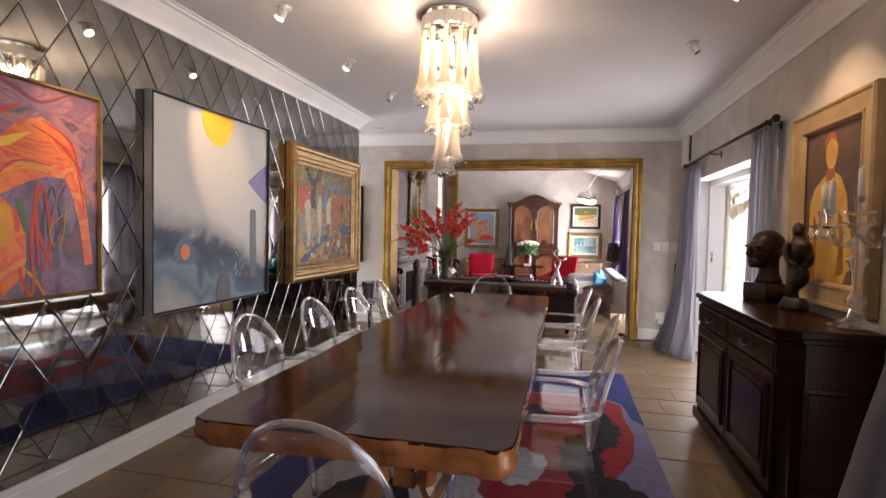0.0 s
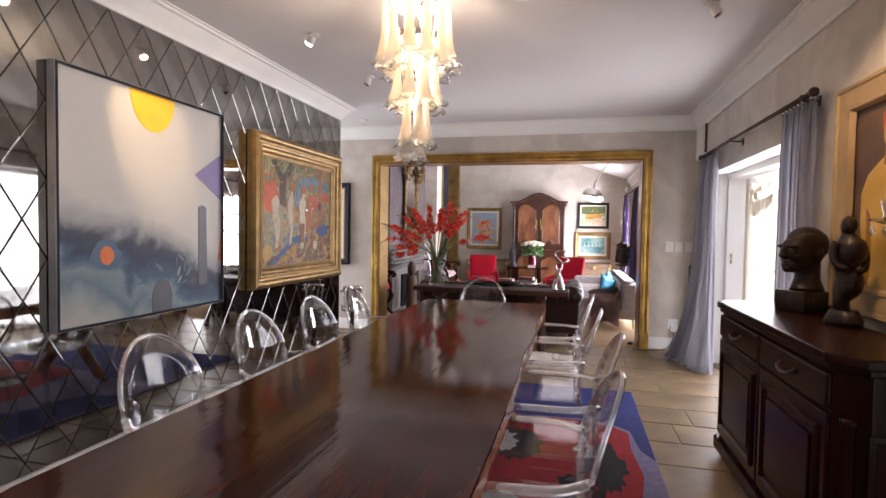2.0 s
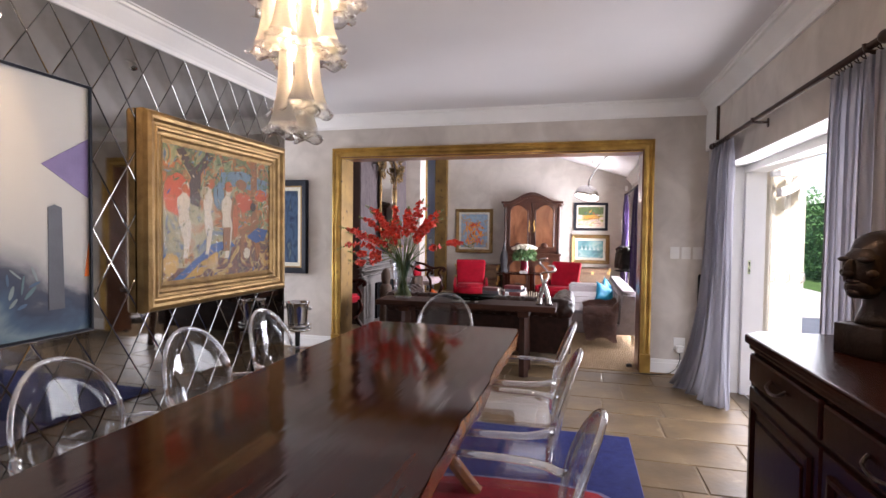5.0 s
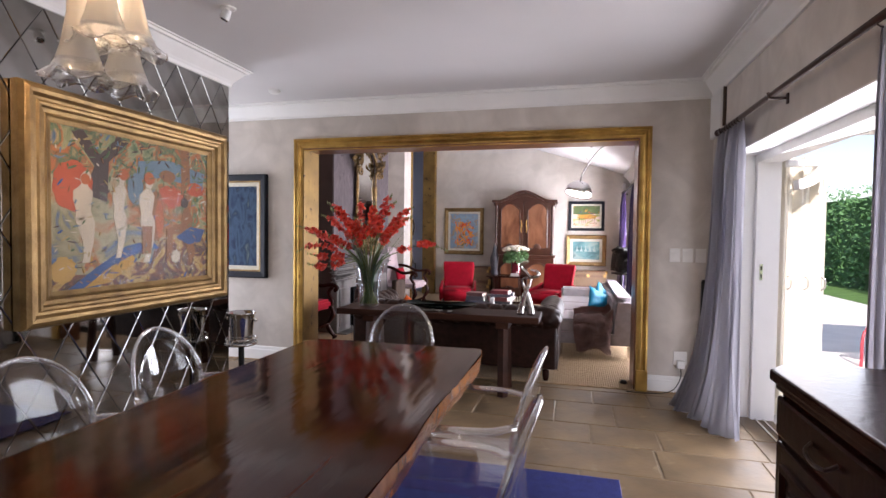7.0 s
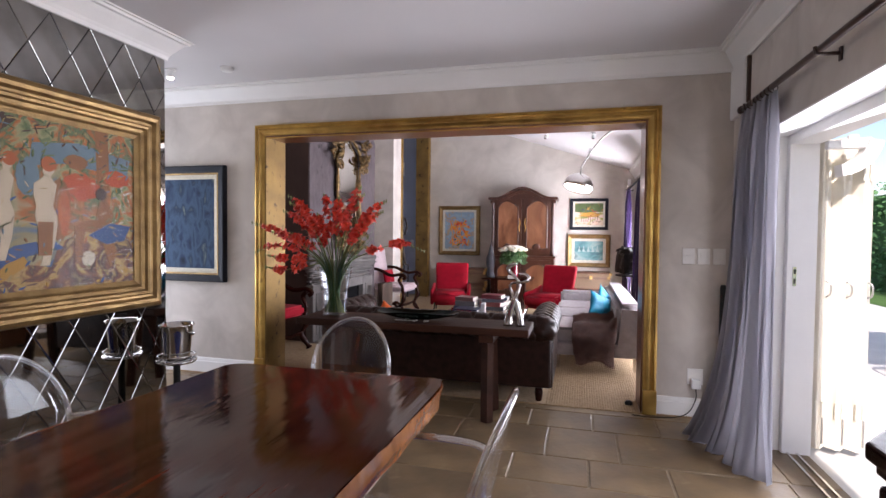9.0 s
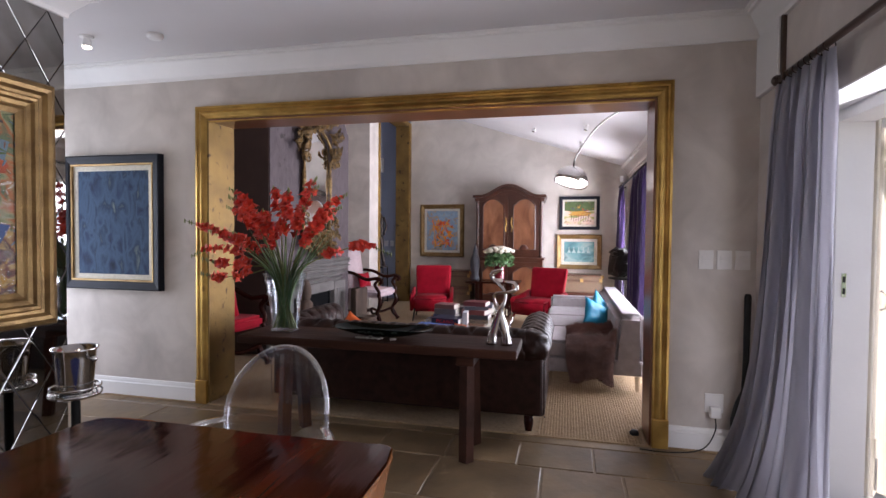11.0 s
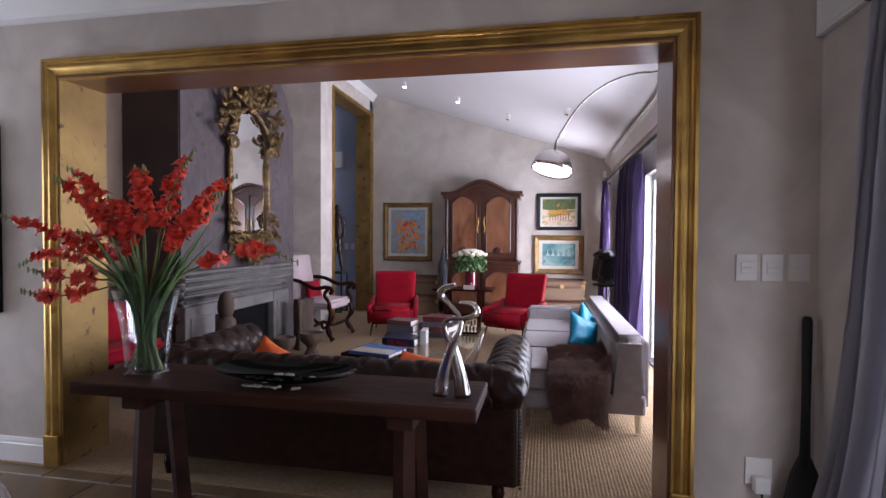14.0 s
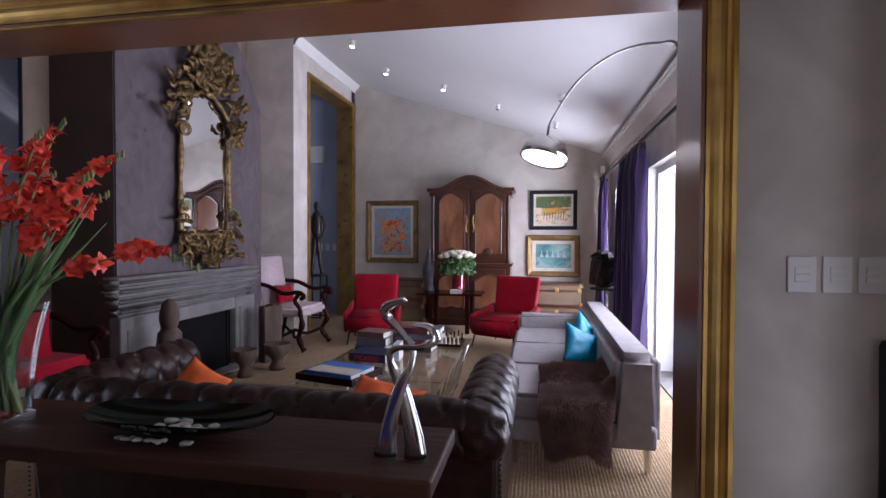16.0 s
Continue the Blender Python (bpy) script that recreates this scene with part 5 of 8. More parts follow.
def trumpet(x, y, top, length, flare, seed):
    r = random.Random(seed)
    n, ph = 5, r.uniform(0, 6)
    prof = [(0.011, 0.0), (0.013, -0.25), (0.017, -0.45), (0.026, -0.68), (0.040, -0.83), (0.055, -0.92)]
    bm = bmesh.new()
    tube(bm, [(x, y, top + 0.035), (x, y, top - 0.045)], 0.014, 8)
    part("holder", bm, CHROME, chand)
    bm = bmesh.new()
    inner = [(q * flare / 0.055 * 0.93 if q > 0.02 else q * 0.93, h * length) for q, h in prof]
    outer = [(q * flare / 0.055 if q > 0.02 else q, h * length) for q, h in prof]
    def f(u, v):
        q, h = outer[round(v * 5)]
        return (x + q * math.cos(u * math.tau), y + q * math.sin(u * math.tau), top + h)
    surface(bm, f, 16, 5, loop_u=True)
    def g(u, v):
        q, h = inner[round(v * 5)]
        return (x + q * math.cos(u * math.tau), y + q * math.sin(u * math.tau), top + h)
    surface(bm, g, 16, 5, loop_u=True)
    bell = part("glass_trumpet", bm, milk, chand, smooth=True)
    bm = bmesh.new()
    rim = [(0.97, -0.905), (1.06, -0.94), (1.32, -0.975), (1.42, -0.985), (1.34, -1.0), (1.05, -0.965), (0.93, -0.915)]
    def w(u, v):
        k, h = rim[round(v * 6)]
        a = u * math.tau
        ruffle = 1 + 0.16 * (k - 0.95) / 0.45 * math.sin(n * a + ph)
        q = flare * k * ruffle
        return (x + q * math.cos(a), y + q * math.sin(a), top + h * length + 0.022 * (k - 0.95) * math.cos(n * a + ph))
    surface(bm, w, 30, 6, loop_u=True)
    part("ruffled_rim", bm, LIP_GLASS, bell, "clear ruffled glass lip", smooth=True)


for i in range(12):
    a = math.tau * i / 12 + 0.1
    trumpet(0.168 * math.cos(a), 0.168 * math.sin(a), -0.08, 0.42 + 0.02 * (i % 3), 0.048, i)
for i in range(8):
    a = math.tau * i / 8
    trumpet(0.105 * math.cos(a), 0.105 * math.sin(a), -0.36, 0.34 + 0.03 * (i % 2), 0.046, 20 + i)
for i in range(5):
    a = math.tau * i / 5 + 0.4
    trumpet(0.055 * math.cos(a), 0.055 * math.sin(a), -0.52, 0.40 + 0.08 * (i % 2), 0.048, 40 + i)
BULB = glowing("lit_bulb", (1.0, 0.82, 0.56), 90)
for i in range(4):
    a = math.tau * i / 4 + 0.2
    for r, zc in ((0.075, -0.20), (0.035, -0.46)):
        if zc < -0.4 and i % 2:
            continue
        bm = bmesh.new()
        lathe(bm, [(0.0, 0.04), (0.012, 0.035), (0.024, 0.01), (0.022, -0.012), (0.010, -0.026), (0.0, -0.028)], (r * math.cos(a), r * math.sin(a), zc), 12)
        part("bulb", bm, BULB, chand, "lit warm bulb", smooth=True)
for i in range(4):
    a = math.tau * i / 4 + 0.2
    lamp("chandelier_light", "POINT", pose(-0.73 + 0.085 * math.cos(a), 3.22 + 0.085 * math.sin(a), LOW - 0.32), 4.2, (1.0, 0.84, 0.64), radius=0.03)
for i in range(2):
    a = math.tau * i / 2 + 0.2
    lamp("chandelier_light", "POINT", pose(-0.73 + 0.04 * math.cos(a), 3.22 + 0.04 * math.sin(a), LOW - 0.545 - 0.14 * i), 12, (1.0, 0.84, 0.64), radius=0.03)

# ---- ceiling fittings ----
SPOT_GLOW = glowing("spot_bulb", (1.0, 0.86, 0.66), 14)


def ceiling_spot(x, y, z, tilt, turn, lit=True, label="small white tilting ceiling spotlight"):
    sp = thing("ceiling_spotlight", label, "spotlight", pose(x, y, z, 0, 0, turn), "ceiling spotlights")
    bm = bmesh.new()
    lathe(bm, [(0.0, 0.0), (0.045, 0.0), (0.045, -0.008), (0.034, -0.012), (0.0, -0.012)], (0, 0, 0), 20)
    part("collar", bm, WHITE, sp, smooth=False)
    bm = bmesh.new()
    lathe(bm, [(0.0, 0.0), (0.020, 0.0), (0.028, -0.03), (0.030, -0.058), (0.026, -0.058), (0.022, -0.045), (0.0, -0.045)], (0, 0, 0), 16)
    head = part("head", bm, WHITE, sp, smooth=False)
    head.matrix_basis = pose(0, 0, -0.012, 0, tilt, 0)
    bm = bmesh.new()
    lathe(bm, [(0.0, -0.046), (0.024, -0.046), (0.028, -0.060), (0.022, -0.070), (0.0, -0.074)], (0, 0, 0), 16)
    part("lens", bm, SPOT_GLOW if lit else CHROME, head, "lit warm lens" if lit else "unlit lens")
    return sp


for y in (1.92, 2.93, 3.94):
    ceiling_spot(-1.71, y, LOW, 35, 0)
    lamp("picture_spot", "SPOT", look((-1.76, y, LOW - 0.07), (-2.43, y + 0.32, 1.95)), 38, WARM, radius=0.03, cone=radians(40))
ceiling_spot(-1.70, 4.95, LOW, 30, 0, False, "small white unlit tilting ceiling spotlight")
ceiling_spot(0.85, 3.98, LOW, -35, 0, False, "small white unlit tilting ceiling spotlight")
lamp("picture_spot", "SPOT", look((0.87, 3.1, LOW - 0.08), (1.47, 3.35, 1.55)), 40, WARM, radius=0.03, cone=radians(85))
ceiling_spot(0.85, 3.1, LOW, -35, 0)
ceiling_spot(-2.95, 6.55, LOW, 0, 0)
bm = bmesh.new()
lathe(bm, [(0.0, 0.0), (0.055, 0.0), (0.055, -0.018), (0.040, -0.032), (0.0, -0.036)], (0, 0, 0), 20)
sd = part("smoke_detector", bm, PLASTIC, smooth=False)
sd.matrix_world = pose(-2.45, 6.62, LOW)
tagged(sd, "round white plastic smoke detector on the ceiling", "smoke detector")

# ---- curtains ----


def curtain(name, label, mat, y0, y1, x_top, x_near, x_bottom, top, folds, flare_y=(0.0, 0.0), rings_mat=None, depth=0.045, lift=5):
    """A pleated hanging from y0 to y1; it drifts into the room and spreads towards its hem."""
    cu = thing(name, label, "curtain")
    bm = bmesh.new()
    def f(u, v):
        g = 0.25 * (1 - v) + 0.75 * (1 - v) ** lift
        a = folds * math.tau * u
        pin = min((1 - v) / 0.12, 1.0) if v > 0.88 else 1.0
        amp = depth * (0.45 + 0.55 * pin) * (1 + 0.4 * g)
        y = (y0 - flare_y[0] * g) + (y1 + flare_y[1] * g - y0 + flare_y[0] * g) * u
        x = x_top + ((x_near + (x_bottom - x_near) * u) - x_top) * g
        wob = 0.9 * math.sin(a * 0.37 + 2 * v) + 1.6 * noise.noise(Vector((u * 5, v * 1.5, y0)))
        amp *= 0.75 + 0.6 * noise.noise(Vector((u * 7, v * 1.2, y0 + 3)))
        return (x + amp * math.sin(a + 1.2 * wob), y + 0.012 * math.sin(2 * a + 2 * v), 0.012 + (top - 0.012) * v + 0.015 * g * math.sin(a * 0.5))
    surface(bm, f, folds * 14, 26)
    bmesh.ops.solidify(bm, geom=bm.faces[:], thickness=0.004)
    part("cloth", bm, mat, cu, smooth=True)
    for i in range(folds):
        bm = bmesh.new()
        y = y0 + (y1 - y0) * (i + 0.5) / folds
        tube(bm, [(x_top + 0.024 * math.cos(a), y, top + 0.016 + 0.022 * math.sin(a)) for a in (math.tau * k / 12 for k in range(13))], 0.003, 5)
        part("curtain_ring", bm, rings_mat or ROD, cu)
    return cu


curtain("silk_curtain", "long grey-blue silk curtain with pinch pleats trailing on flags", CURTAIN, 6.08, 6.64, 1.40, 1.41, 1.12, 2.17, 9, (0.02, 0.12))
curtain("silk_curtain", "grey silk curtain drawn to the door side behind sideboard", CURTAIN, 4.02, 4.50, 1.415, 1.435, 1.42, 2.17, 8, depth=0.025)
curtain("silk_curtain", "grey-blue silk curtain flaring out beside the sideboard", CURTAIN, 1.66, 2.10, 1.38, 1.28, 1.03, 2.17, 6, (0.0, 0.20), lift=1)


def rod(name, y0, y1, x, z, mat):
    r = thing(name, "dark turned curtain rod on iron brackets with ball finials", "curtain rod")
    bm = bmesh.new()
    tube(bm, [(x, y0, z), (x, y1, z)], 0.016, 12)
    part("pole", bm, mat, r, smooth=True)
    for y in (y0, y1):
        bm = bmesh.new()
        blob(bm, (x, y, z), (0.028, 0.032, 0.028), 2, 14, 10)
        part("finial", bm, mat, r, smooth=True)
    for y in (y0 + 0.12, (y0 + y1) / 2 + 0.2, y1 - 0.12):
        bm = bmesh.new()
        tube(bm, [(x - 0.02, y, z + 0.012), (x - 0.016, y, z - 0.018), (x + 0.03, y, z - 0.022), (x + 0.085, y, z - 0.022)], 0.008, 8)
        box(bm, (x + 0.074, y - 0.014, z - 0.055), (x + 0.083, y + 0.014, z + 0.005), 0.003)
        part("bracket", bm, mat, r)


rod("curtain_rod", 3.99, 6.66, 1.395, 2.195, ROD)
rod("curtain_rod", -0.95, 2.15, 1.38, 2.195, ROD)

# ---- wall fittings by the opening ----
for x in (1.19, 1.295, 1.40):
    sw = thing("light_switch", "pale beige double rocker switch plate on the wall", "light switch", pose(x, FAR, 1.225), "switch plates")
    part("plate", boxes(((-0.043, -0.009, -0.06), (0.043, 0.0, 0.06)), bev=0.003), SWITCH_BEIGE, sw)
    for dz in (-0.014, 0.014):
        part("rocker", boxes(((-0.024, -0.014, dz - 0.011), (0.024, -0.008, dz + 0.011)), bev=0.002), SWITCH_BEIGE, sw)
so = thing("wall_socket", "white wall socket with a plugged-in adaptor", "socket", pose(1.255, FAR, 0.315))
part("plate", boxes(((-0.055, -0.010, -0.06), (0.055, 0.0, 0.06)), bev=0.003), PLASTIC, so)
part("plug", boxes(((-0.03, -0.055, -0.085), (0.035, -0.009, -0.015)), bev=0.008), PLASTIC, so, "white plug")
bm = bmesh.new()
tube(bm, curve_points([(0.0, -0.045, -0.08), (0.0, -0.05, -0.16), (-0.05, -0.06, -0.26), (-0.14, -0.07, -0.302), (-0.30, -0.10, -0.308), (-0.45, -0.09, -0.308)], 24), 0.004, 6)
part("cable", bm, IRON, so, "black flex running along the floor", smooth=True)
spk = thing("wall_loudspeaker", "flat white box loudspeaker mounted high in the corner", "speaker", pose(RIGHT, 6.975, 2.225))
part("cabinet", boxes(((-0.030, -0.17, 0.0), (0.0, 0.178, 0.36)), bev=0.005), PLASTIC, spk)
part("grille", boxes(((-0.034, -0.155, 0.014), (-0.029, 0.163, 0.346)), bev=0.002), PLASTIC, spk, "pale cloth grille")
# narrow brown upright strip along the cabinet's near edge
part("side_strip", boxes(((-0.022, -0.20, 0.05), (0.0, -0.171, 0.36)), bev=0.003), AFRICAN, spk, "narrow brown strip beside the box")
pad = thing("wooden_paddle", "dark wooden paddle leaning in the corner", "paddle", pose(1.40, 7.06, 0.02, -3.5, 1.5, 0))
bm = bmesh.new()
tube(bm, [(0, 0, 0.36), (0, 0, 0.60), (0, 0, 0.98), (0, 0, 1.0)], [0.022, 0.018, 0.021, 0.014], 10)
part("shaft", bm, IRON, pad, smooth=True)
bm = bmesh.new()
prism(bm, [(-0.02, 0.40), (-0.05, 0.33), (-0.075, 0.22), (-0.075, 0.04), (-0.05, 0.0), (0.05, 0.0), (0.075, 0.04), (0.075, 0.22), (0.05, 0.33), (0.02, 0.40)], -0.012, 0.012, lambda u, v, w: (u, w, v))
part("blade", bm, IRON, pad)

# ---- ice bucket on its stand ----
ice = thing("ice_bucket_stand", "polished steel ice bucket on a slim pedestal stand", "ice bucket", pose(-2.22, 5.80, 0))
bm = bmesh.new()
lathe(bm, [(0.0, 0.0), (0.13, 0.0), (0.13, 0.012), (0.03, 0.03), (0.022, 0.06), (0.022, 0.46), (0.03, 0.49), (0.0, 0.49)], (0, 0, 0), 20)
part("pedestal", bm, IRON, ice, "dark steel column on a round foot", smooth=True)
bm = bmesh.new()
lathe(bm, [(0.03, 0.488), (0.115, 0.49), (0.125, 0.50), (0.125, 0.512), (0.115, 0.506), (0.03, 0.50)], (0, 0, 0), 24)
tube(bm, [(0.117 * math.cos(a), 0.117 * math.sin(a), 0.54) for a in (math.tau * k / 24 for k in range(25))], 0.006, 6)
for k in range(4):
    a = math.tau * k / 4
    tube(bm, [(0.117 * math.cos(a), 0.117 * math.sin(a), 0.505), (0.117 * math.cos(a), 0.117 * math.sin(a), 0.54)], 0.005, 6)
part("gallery_tray", bm, CHROME, ice, smooth=True)
bm = bmesh.new()
lathe(bm, [(0.0, 0.512), (0.078, 0.512), (0.083, 0.53), (0.097, 0.70), (0.102, 0.735), (0.110, 0.742), (0.110, 0.75), (0.100, 0.748), (0.093, 0.70), (0.08, 0.535), (0.0, 0.53)], (0, 0, 0), 28)
bucket = part("bucket", bm, CHROME, ice, smooth=True)
for s in (-1, 1):
    bm = bmesh.new()
    blob(bm, (s * 0.125, 0, 0.695), (0.016, 0.016, 0.016), 2, 12, 8)
    tube(bm, [(s * 0.095, 0, 0.695), (s * 0.12, 0, 0.695)], 0.007, 8)
    ob = part("knob", bm, CHROME, bucket, smooth=True)

# ---- garden door and what is seen through it ----
gd = thing("door_1", "white painted garden door frame with brass lock plate", "door", kind="structure")
part("jamb", boxes(((1.66, 6.61, 0), (1.824, 6.662, 2.02)), bev=0.004), WHITE, gd)
part("jamb", boxes(((1.66, 4.148, 0), (1.824, 4.20, 2.02)), bev=0.004), WHITE, gd)
part("head", boxes(((1.66, 4.20, 1.955), (1.824, 6.61, 2.022)), bev=0.004), WHITE, gd)
part("track", boxes(((1.685, 4.20, -0.01), (1.698, 6.61, 0.012)), ((1.74, 4.20, -0.01), (1.753, 6.61, 0.012))), CHROME, gd, "steel floor track")
part("lock_plate", boxes(((1.693, 6.603, 1.07), (1.713, 6.611, 1.19))), CHROME, gd, "steel lock plate")
part("keyhole", boxes(((1.698, 6.600, 1.085), (1.708, 6.604, 1.115)), ((1.698, 6.600, 1.145), (1.708, 6.604, 1.175))), IRON, gd, "dark keyholes")
part("reveal", boxes(((RIGHT - 0.001, 6.656, 0), (1.66, 6.664, 2.02)), ((RIGHT - 0.001, 4.146, 0), (1.66, 4.154, 2.02)), ((RIGHT - 0.001, 4.154, 2.014), (1.66, 6.656, 2.022))), WHITE, gd)
IVORY = material("ivory_paint", (0.80, 0.76, 0.66), 0.5, second=(0.68, 0.64, 0.54), scale=4, bump=0.08)
fold = thing("folding_door", "stack of ivory painted folding door panels standing open", "door")
PULL = material("dull_nickel", (0.55, 0.53, 0.50), 0.35, 0.8)
for i in range(6):
    x0, x1 = 1.835 + i * 0.056, 1.835 + (i + 1) * 0.056
    y0, y1 = (6.70, 6.78) if i % 2 else (6.78, 6.70)
    half = math.hypot(x1 - x0, y1 - y0) / 2
    leaf = part("panel", boxes(((-half, -0.017, 0.02), (half, 0.017, 2.0)), bev=0.005), IVORY, fold)
    leaf.matrix_basis = pose((x0 + x1) / 2, (y0 + y1) / 2, 0, 0, 0, math.degrees(math.atan2(y1 - y0, x1 - x0)))
    for zc in (0.28, 1.78):
        bm = bmesh.new()
        lathe(bm, [(0.0, -0.05), (0.009, -0.05), (0.009, 0.05), (0.0, 0.05)], (0, 0, 0), 8)
        hinge = part("hinge", bm, IVORY, leaf)
        hinge.matrix_basis = pose(-half if i % 2 else half, -0.022, zc)
    if i % 2:
        bm = bmesh.new()
        tube(bm, curve_points([(-half, -0.02, 1.00), (-half, -0.045, 1.02), (-half, -0.045, 1.08), (-half, -0.02, 1.10)], 8), 0.006, 6)
        part("pull_handle", bm, PULL, leaf, "small bowed nickel handle", smooth=True)
        bm = bmesh.new()
        tube(bm, [(-half, -0.024, 0.06), (-half, -0.024, 0.24)], 0.006, 6)
        part("bolt", bm, PULL, leaf, "nickel floor bolt")
aw = thing("awning_arm", "white curved fan-shaped bracket outside the garden door", "awning bracket", pose(1.99, 6.55, 1.93))
bm = bmesh.new()
arc = [(0.24 * math.cos(a), 0.24 * math.sin(a)) for a in (radians(-8 - 74 * i / 12) for i in range(13))]
prism(bm, arc + [(0.7 * u, 0.7 * v) for u, v in arc[::-1]], -0.05, 0.05, lambda u, v, w: (u - 0.12, w, v + 0.05))
part("curved_shell", bm, PLASTIC, aw)
part("arm", boxes(((-0.16, -0.03, -0.02), (0.10, 0.03, 0.03)), bev=0.01), PLASTIC, aw)
bm = bmesh.new()
lathe(bm, [(0.0, 0.0), (0.03, 0.0), (0.03, 0.03), (0.0, 0.03)], (-0.02, 0, 0.03), 14)
part("pivot", bm, PLASTIC, aw)

g = tagged(part("ground", boxes(((-400, -400, -0.6), (400, 400, -0.22))), LAWN), "green lawn of the garden", "ground", kind="structure")
g = tagged(part("pavement", boxes(((1.82, -3.0, -0.2), (6.4, 18, -0.03))), PATIO), "pale paved terrace outside the garden doors", "pavement", kind="structure")
ver = thing("eaves", "white boarded eaves over the garden doors", "eaves", kind="structure")
for i in range(24):
    part("board", boxes(((1.83 + 0.145 * i, 6.25, 2.52), (1.83 + 0.145 * i + 0.138, 8.60, 2.545)), bev=0.003), WHITE, ver)
for i in range(4):
    part("beam", boxes(((1.83, 6.45 + i * 0.6, 2.42), (5.30, 6.51 + i * 0.6, 2.519)), bev=0.004), WHITE, ver)
part("edge_beam", boxes(((5.30, 6.25, 2.38), (5.38, 8.60, 2.55)), bev=0.004), WHITE, ver)
part("post", boxes(((5.28, 8.48, -0.03), (5.40, 8.60, 2.38)), bev=0.006), WHITE, ver, "white square post")
rng = random.Random(8)
bm = bmesh.new()


def leaf(bm, p, s, r):
    d = Vector((r.gauss(0, 1), r.gauss(0, 1), r.gauss(0, 1))).normalized()
    e = d.orthogonal().normalized()
    q = d.cross(e)
    v = [bm.verts.new(p + s * w) for w in (-0.5 * d, 0.28 * e + 0.06 * q, 0.5 * d, -0.28 * e + 0.06 * q)]
    bm.faces.new(v)


for i in range(16000):
    y = rng.uniform(-6, 26)
    h = 3.0 + 0.7 * noise.noise(Vector((y * 0.5, 2, 0)))
    x = 9.2 + rng.gauss(0, 0.25) + 0.5 * noise.noise(Vector((y * 0.8, 0, 3)))
    leaf(bm, Vector((x, y, rng.uniform(-0.2, h))), rng.uniform(0.10, 0.2), rng)
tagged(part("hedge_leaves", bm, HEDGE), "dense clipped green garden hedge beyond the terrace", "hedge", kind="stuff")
# core in the darker LEAF green, painted as the shade between the leaves
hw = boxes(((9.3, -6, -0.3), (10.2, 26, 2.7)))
tagged(part("hedge_core", hw, LEAF), "inner block of the garden hedge, shade put into its colour", "hedge", kind="stuff")
bench = thing("red_garden_bench", "red painted wrought-iron garden bench with scrolls", "bench", pose(3.9, 8.6, -0.03, 0, 0, -60))
RED_IRON = material("red_painted_iron", (0.50, 0.05, 0.07), 0.45, scale=20)
for s in (-1, 1):
    bm = bmesh.new()
    tube(bm, curve_points([(s * 0.5, -0.25, 0), (s * 0.5, -0.2, 0.4), (s * 0.5, 0.2, 0.42), (s * 0.5, 0.28, 0.85)], 16), 0.015, 6)
    tube(bm, [(s * 0.5, 0.22, 0.42), (s * 0.5, 0.28, 0)], 0.015, 6)
    part("side_frame", bm, RED_IRON, bench)
for i in range(5):
    bm = bmesh.new()
    tube(bm, [(-0.4 + 0.2 * i + 0.09 * (1 - k / 22) * math.cos(k * 0.6), 0.26, 0.65 + 0.1 * (1 - k / 22) * math.sin(k * 0.6)) for k in range(22)], 0.008, 5)
    part("scroll", bm, RED_IRON, bench)
part("seat", boxes(*(((-0.5, -0.2 + 0.08 * i, 0.42), (0.5, -0.15 + 0.08 * i, 0.435)) for i in range(6))), RED_IRON, bench)
part("top_rail", boxes(((-0.5, 0.27, 0.83), (0.5, 0.30, 0.86))), RED_IRON, bench)

# ---- between the rooms: console table ----
con = thing("console_table", "old dark oak console table with splayed square legs", "table", pose(-0.85, 6.76, 0))
part("top", boxes(((-0.92, -0.20, 0.645), (0.91, 0.20, 0.70)), bev=0.008), OLD_OAK, con, "thick worn dark plank top")
for sx in (-0.62, 0.60):
    part("cleat", boxes(((sx - 0.055, -0.17, 0.585), (sx + 0.055, 0.17, 0.646)), bev=0.006), OLD_OAK, con)
    for sy in (-1, 1):
        bm = bmesh.new()
        tube(bm, [(sx, sy * 0.09, 0.59), (sx + 0.01, sy * 0.145, 0.0)], 0.045, 4)
        part("leg", bm, OLD_OAK, con)

vase = thing("glass_flower_vase", "tall flaring clear glass vase filled with water", "vase", pose(-1.53, 6.75, 0.70))


def flared(u, v, h, k):
    a = u * math.tau
    w = (0.085 + 0.052 * v * v) * k
    c, s = math.cos(a), math.sin(a)
    p = 4.0
    r = 1 / (abs(c) ** p + abs(s) ** p) ** (1 / p)
    return (w * r * c, w * r * s * 0.75, h * v)


bm = bmesh.new()
surface(bm, lambda u, v: flared(u, v, 0.40, 1.0), 32, 8, loop_u=True)
rows = surface(bm, lambda u, v: tuple(Vector(flared(u, v, 0.385, 0.93)) + Vector((0, 0, 0.015))), 32, 8, loop_u=True)
bm.faces.new([r[0] for r in rows])
part("glass", bm, VASE_GLASS, vase, smooth=True)
part("base", boxes(((-0.08, -0.06, 0.0), (0.08, 0.06, 0.014)), bev=0.003), CRYSTAL, vase, "thick clear glass foot")
glad = thing("gladiolus_bouquet", "loose bouquet of red gladioli with green sword leaves", "flowers", pose(-1.53, 6.75, 0.715))
STEM = material("gladiolus_stem", (0.19, 0.22, 0.07), 0.5, second=(0.12, 0.14, 0.04), scale=12)
BLADE = material("gladiolus_leaf", (0.115, 0.20, 0.065), 0.45, second=(0.06, 0.12, 0.04), scale=9, stretch=(1, 1, 0.2))
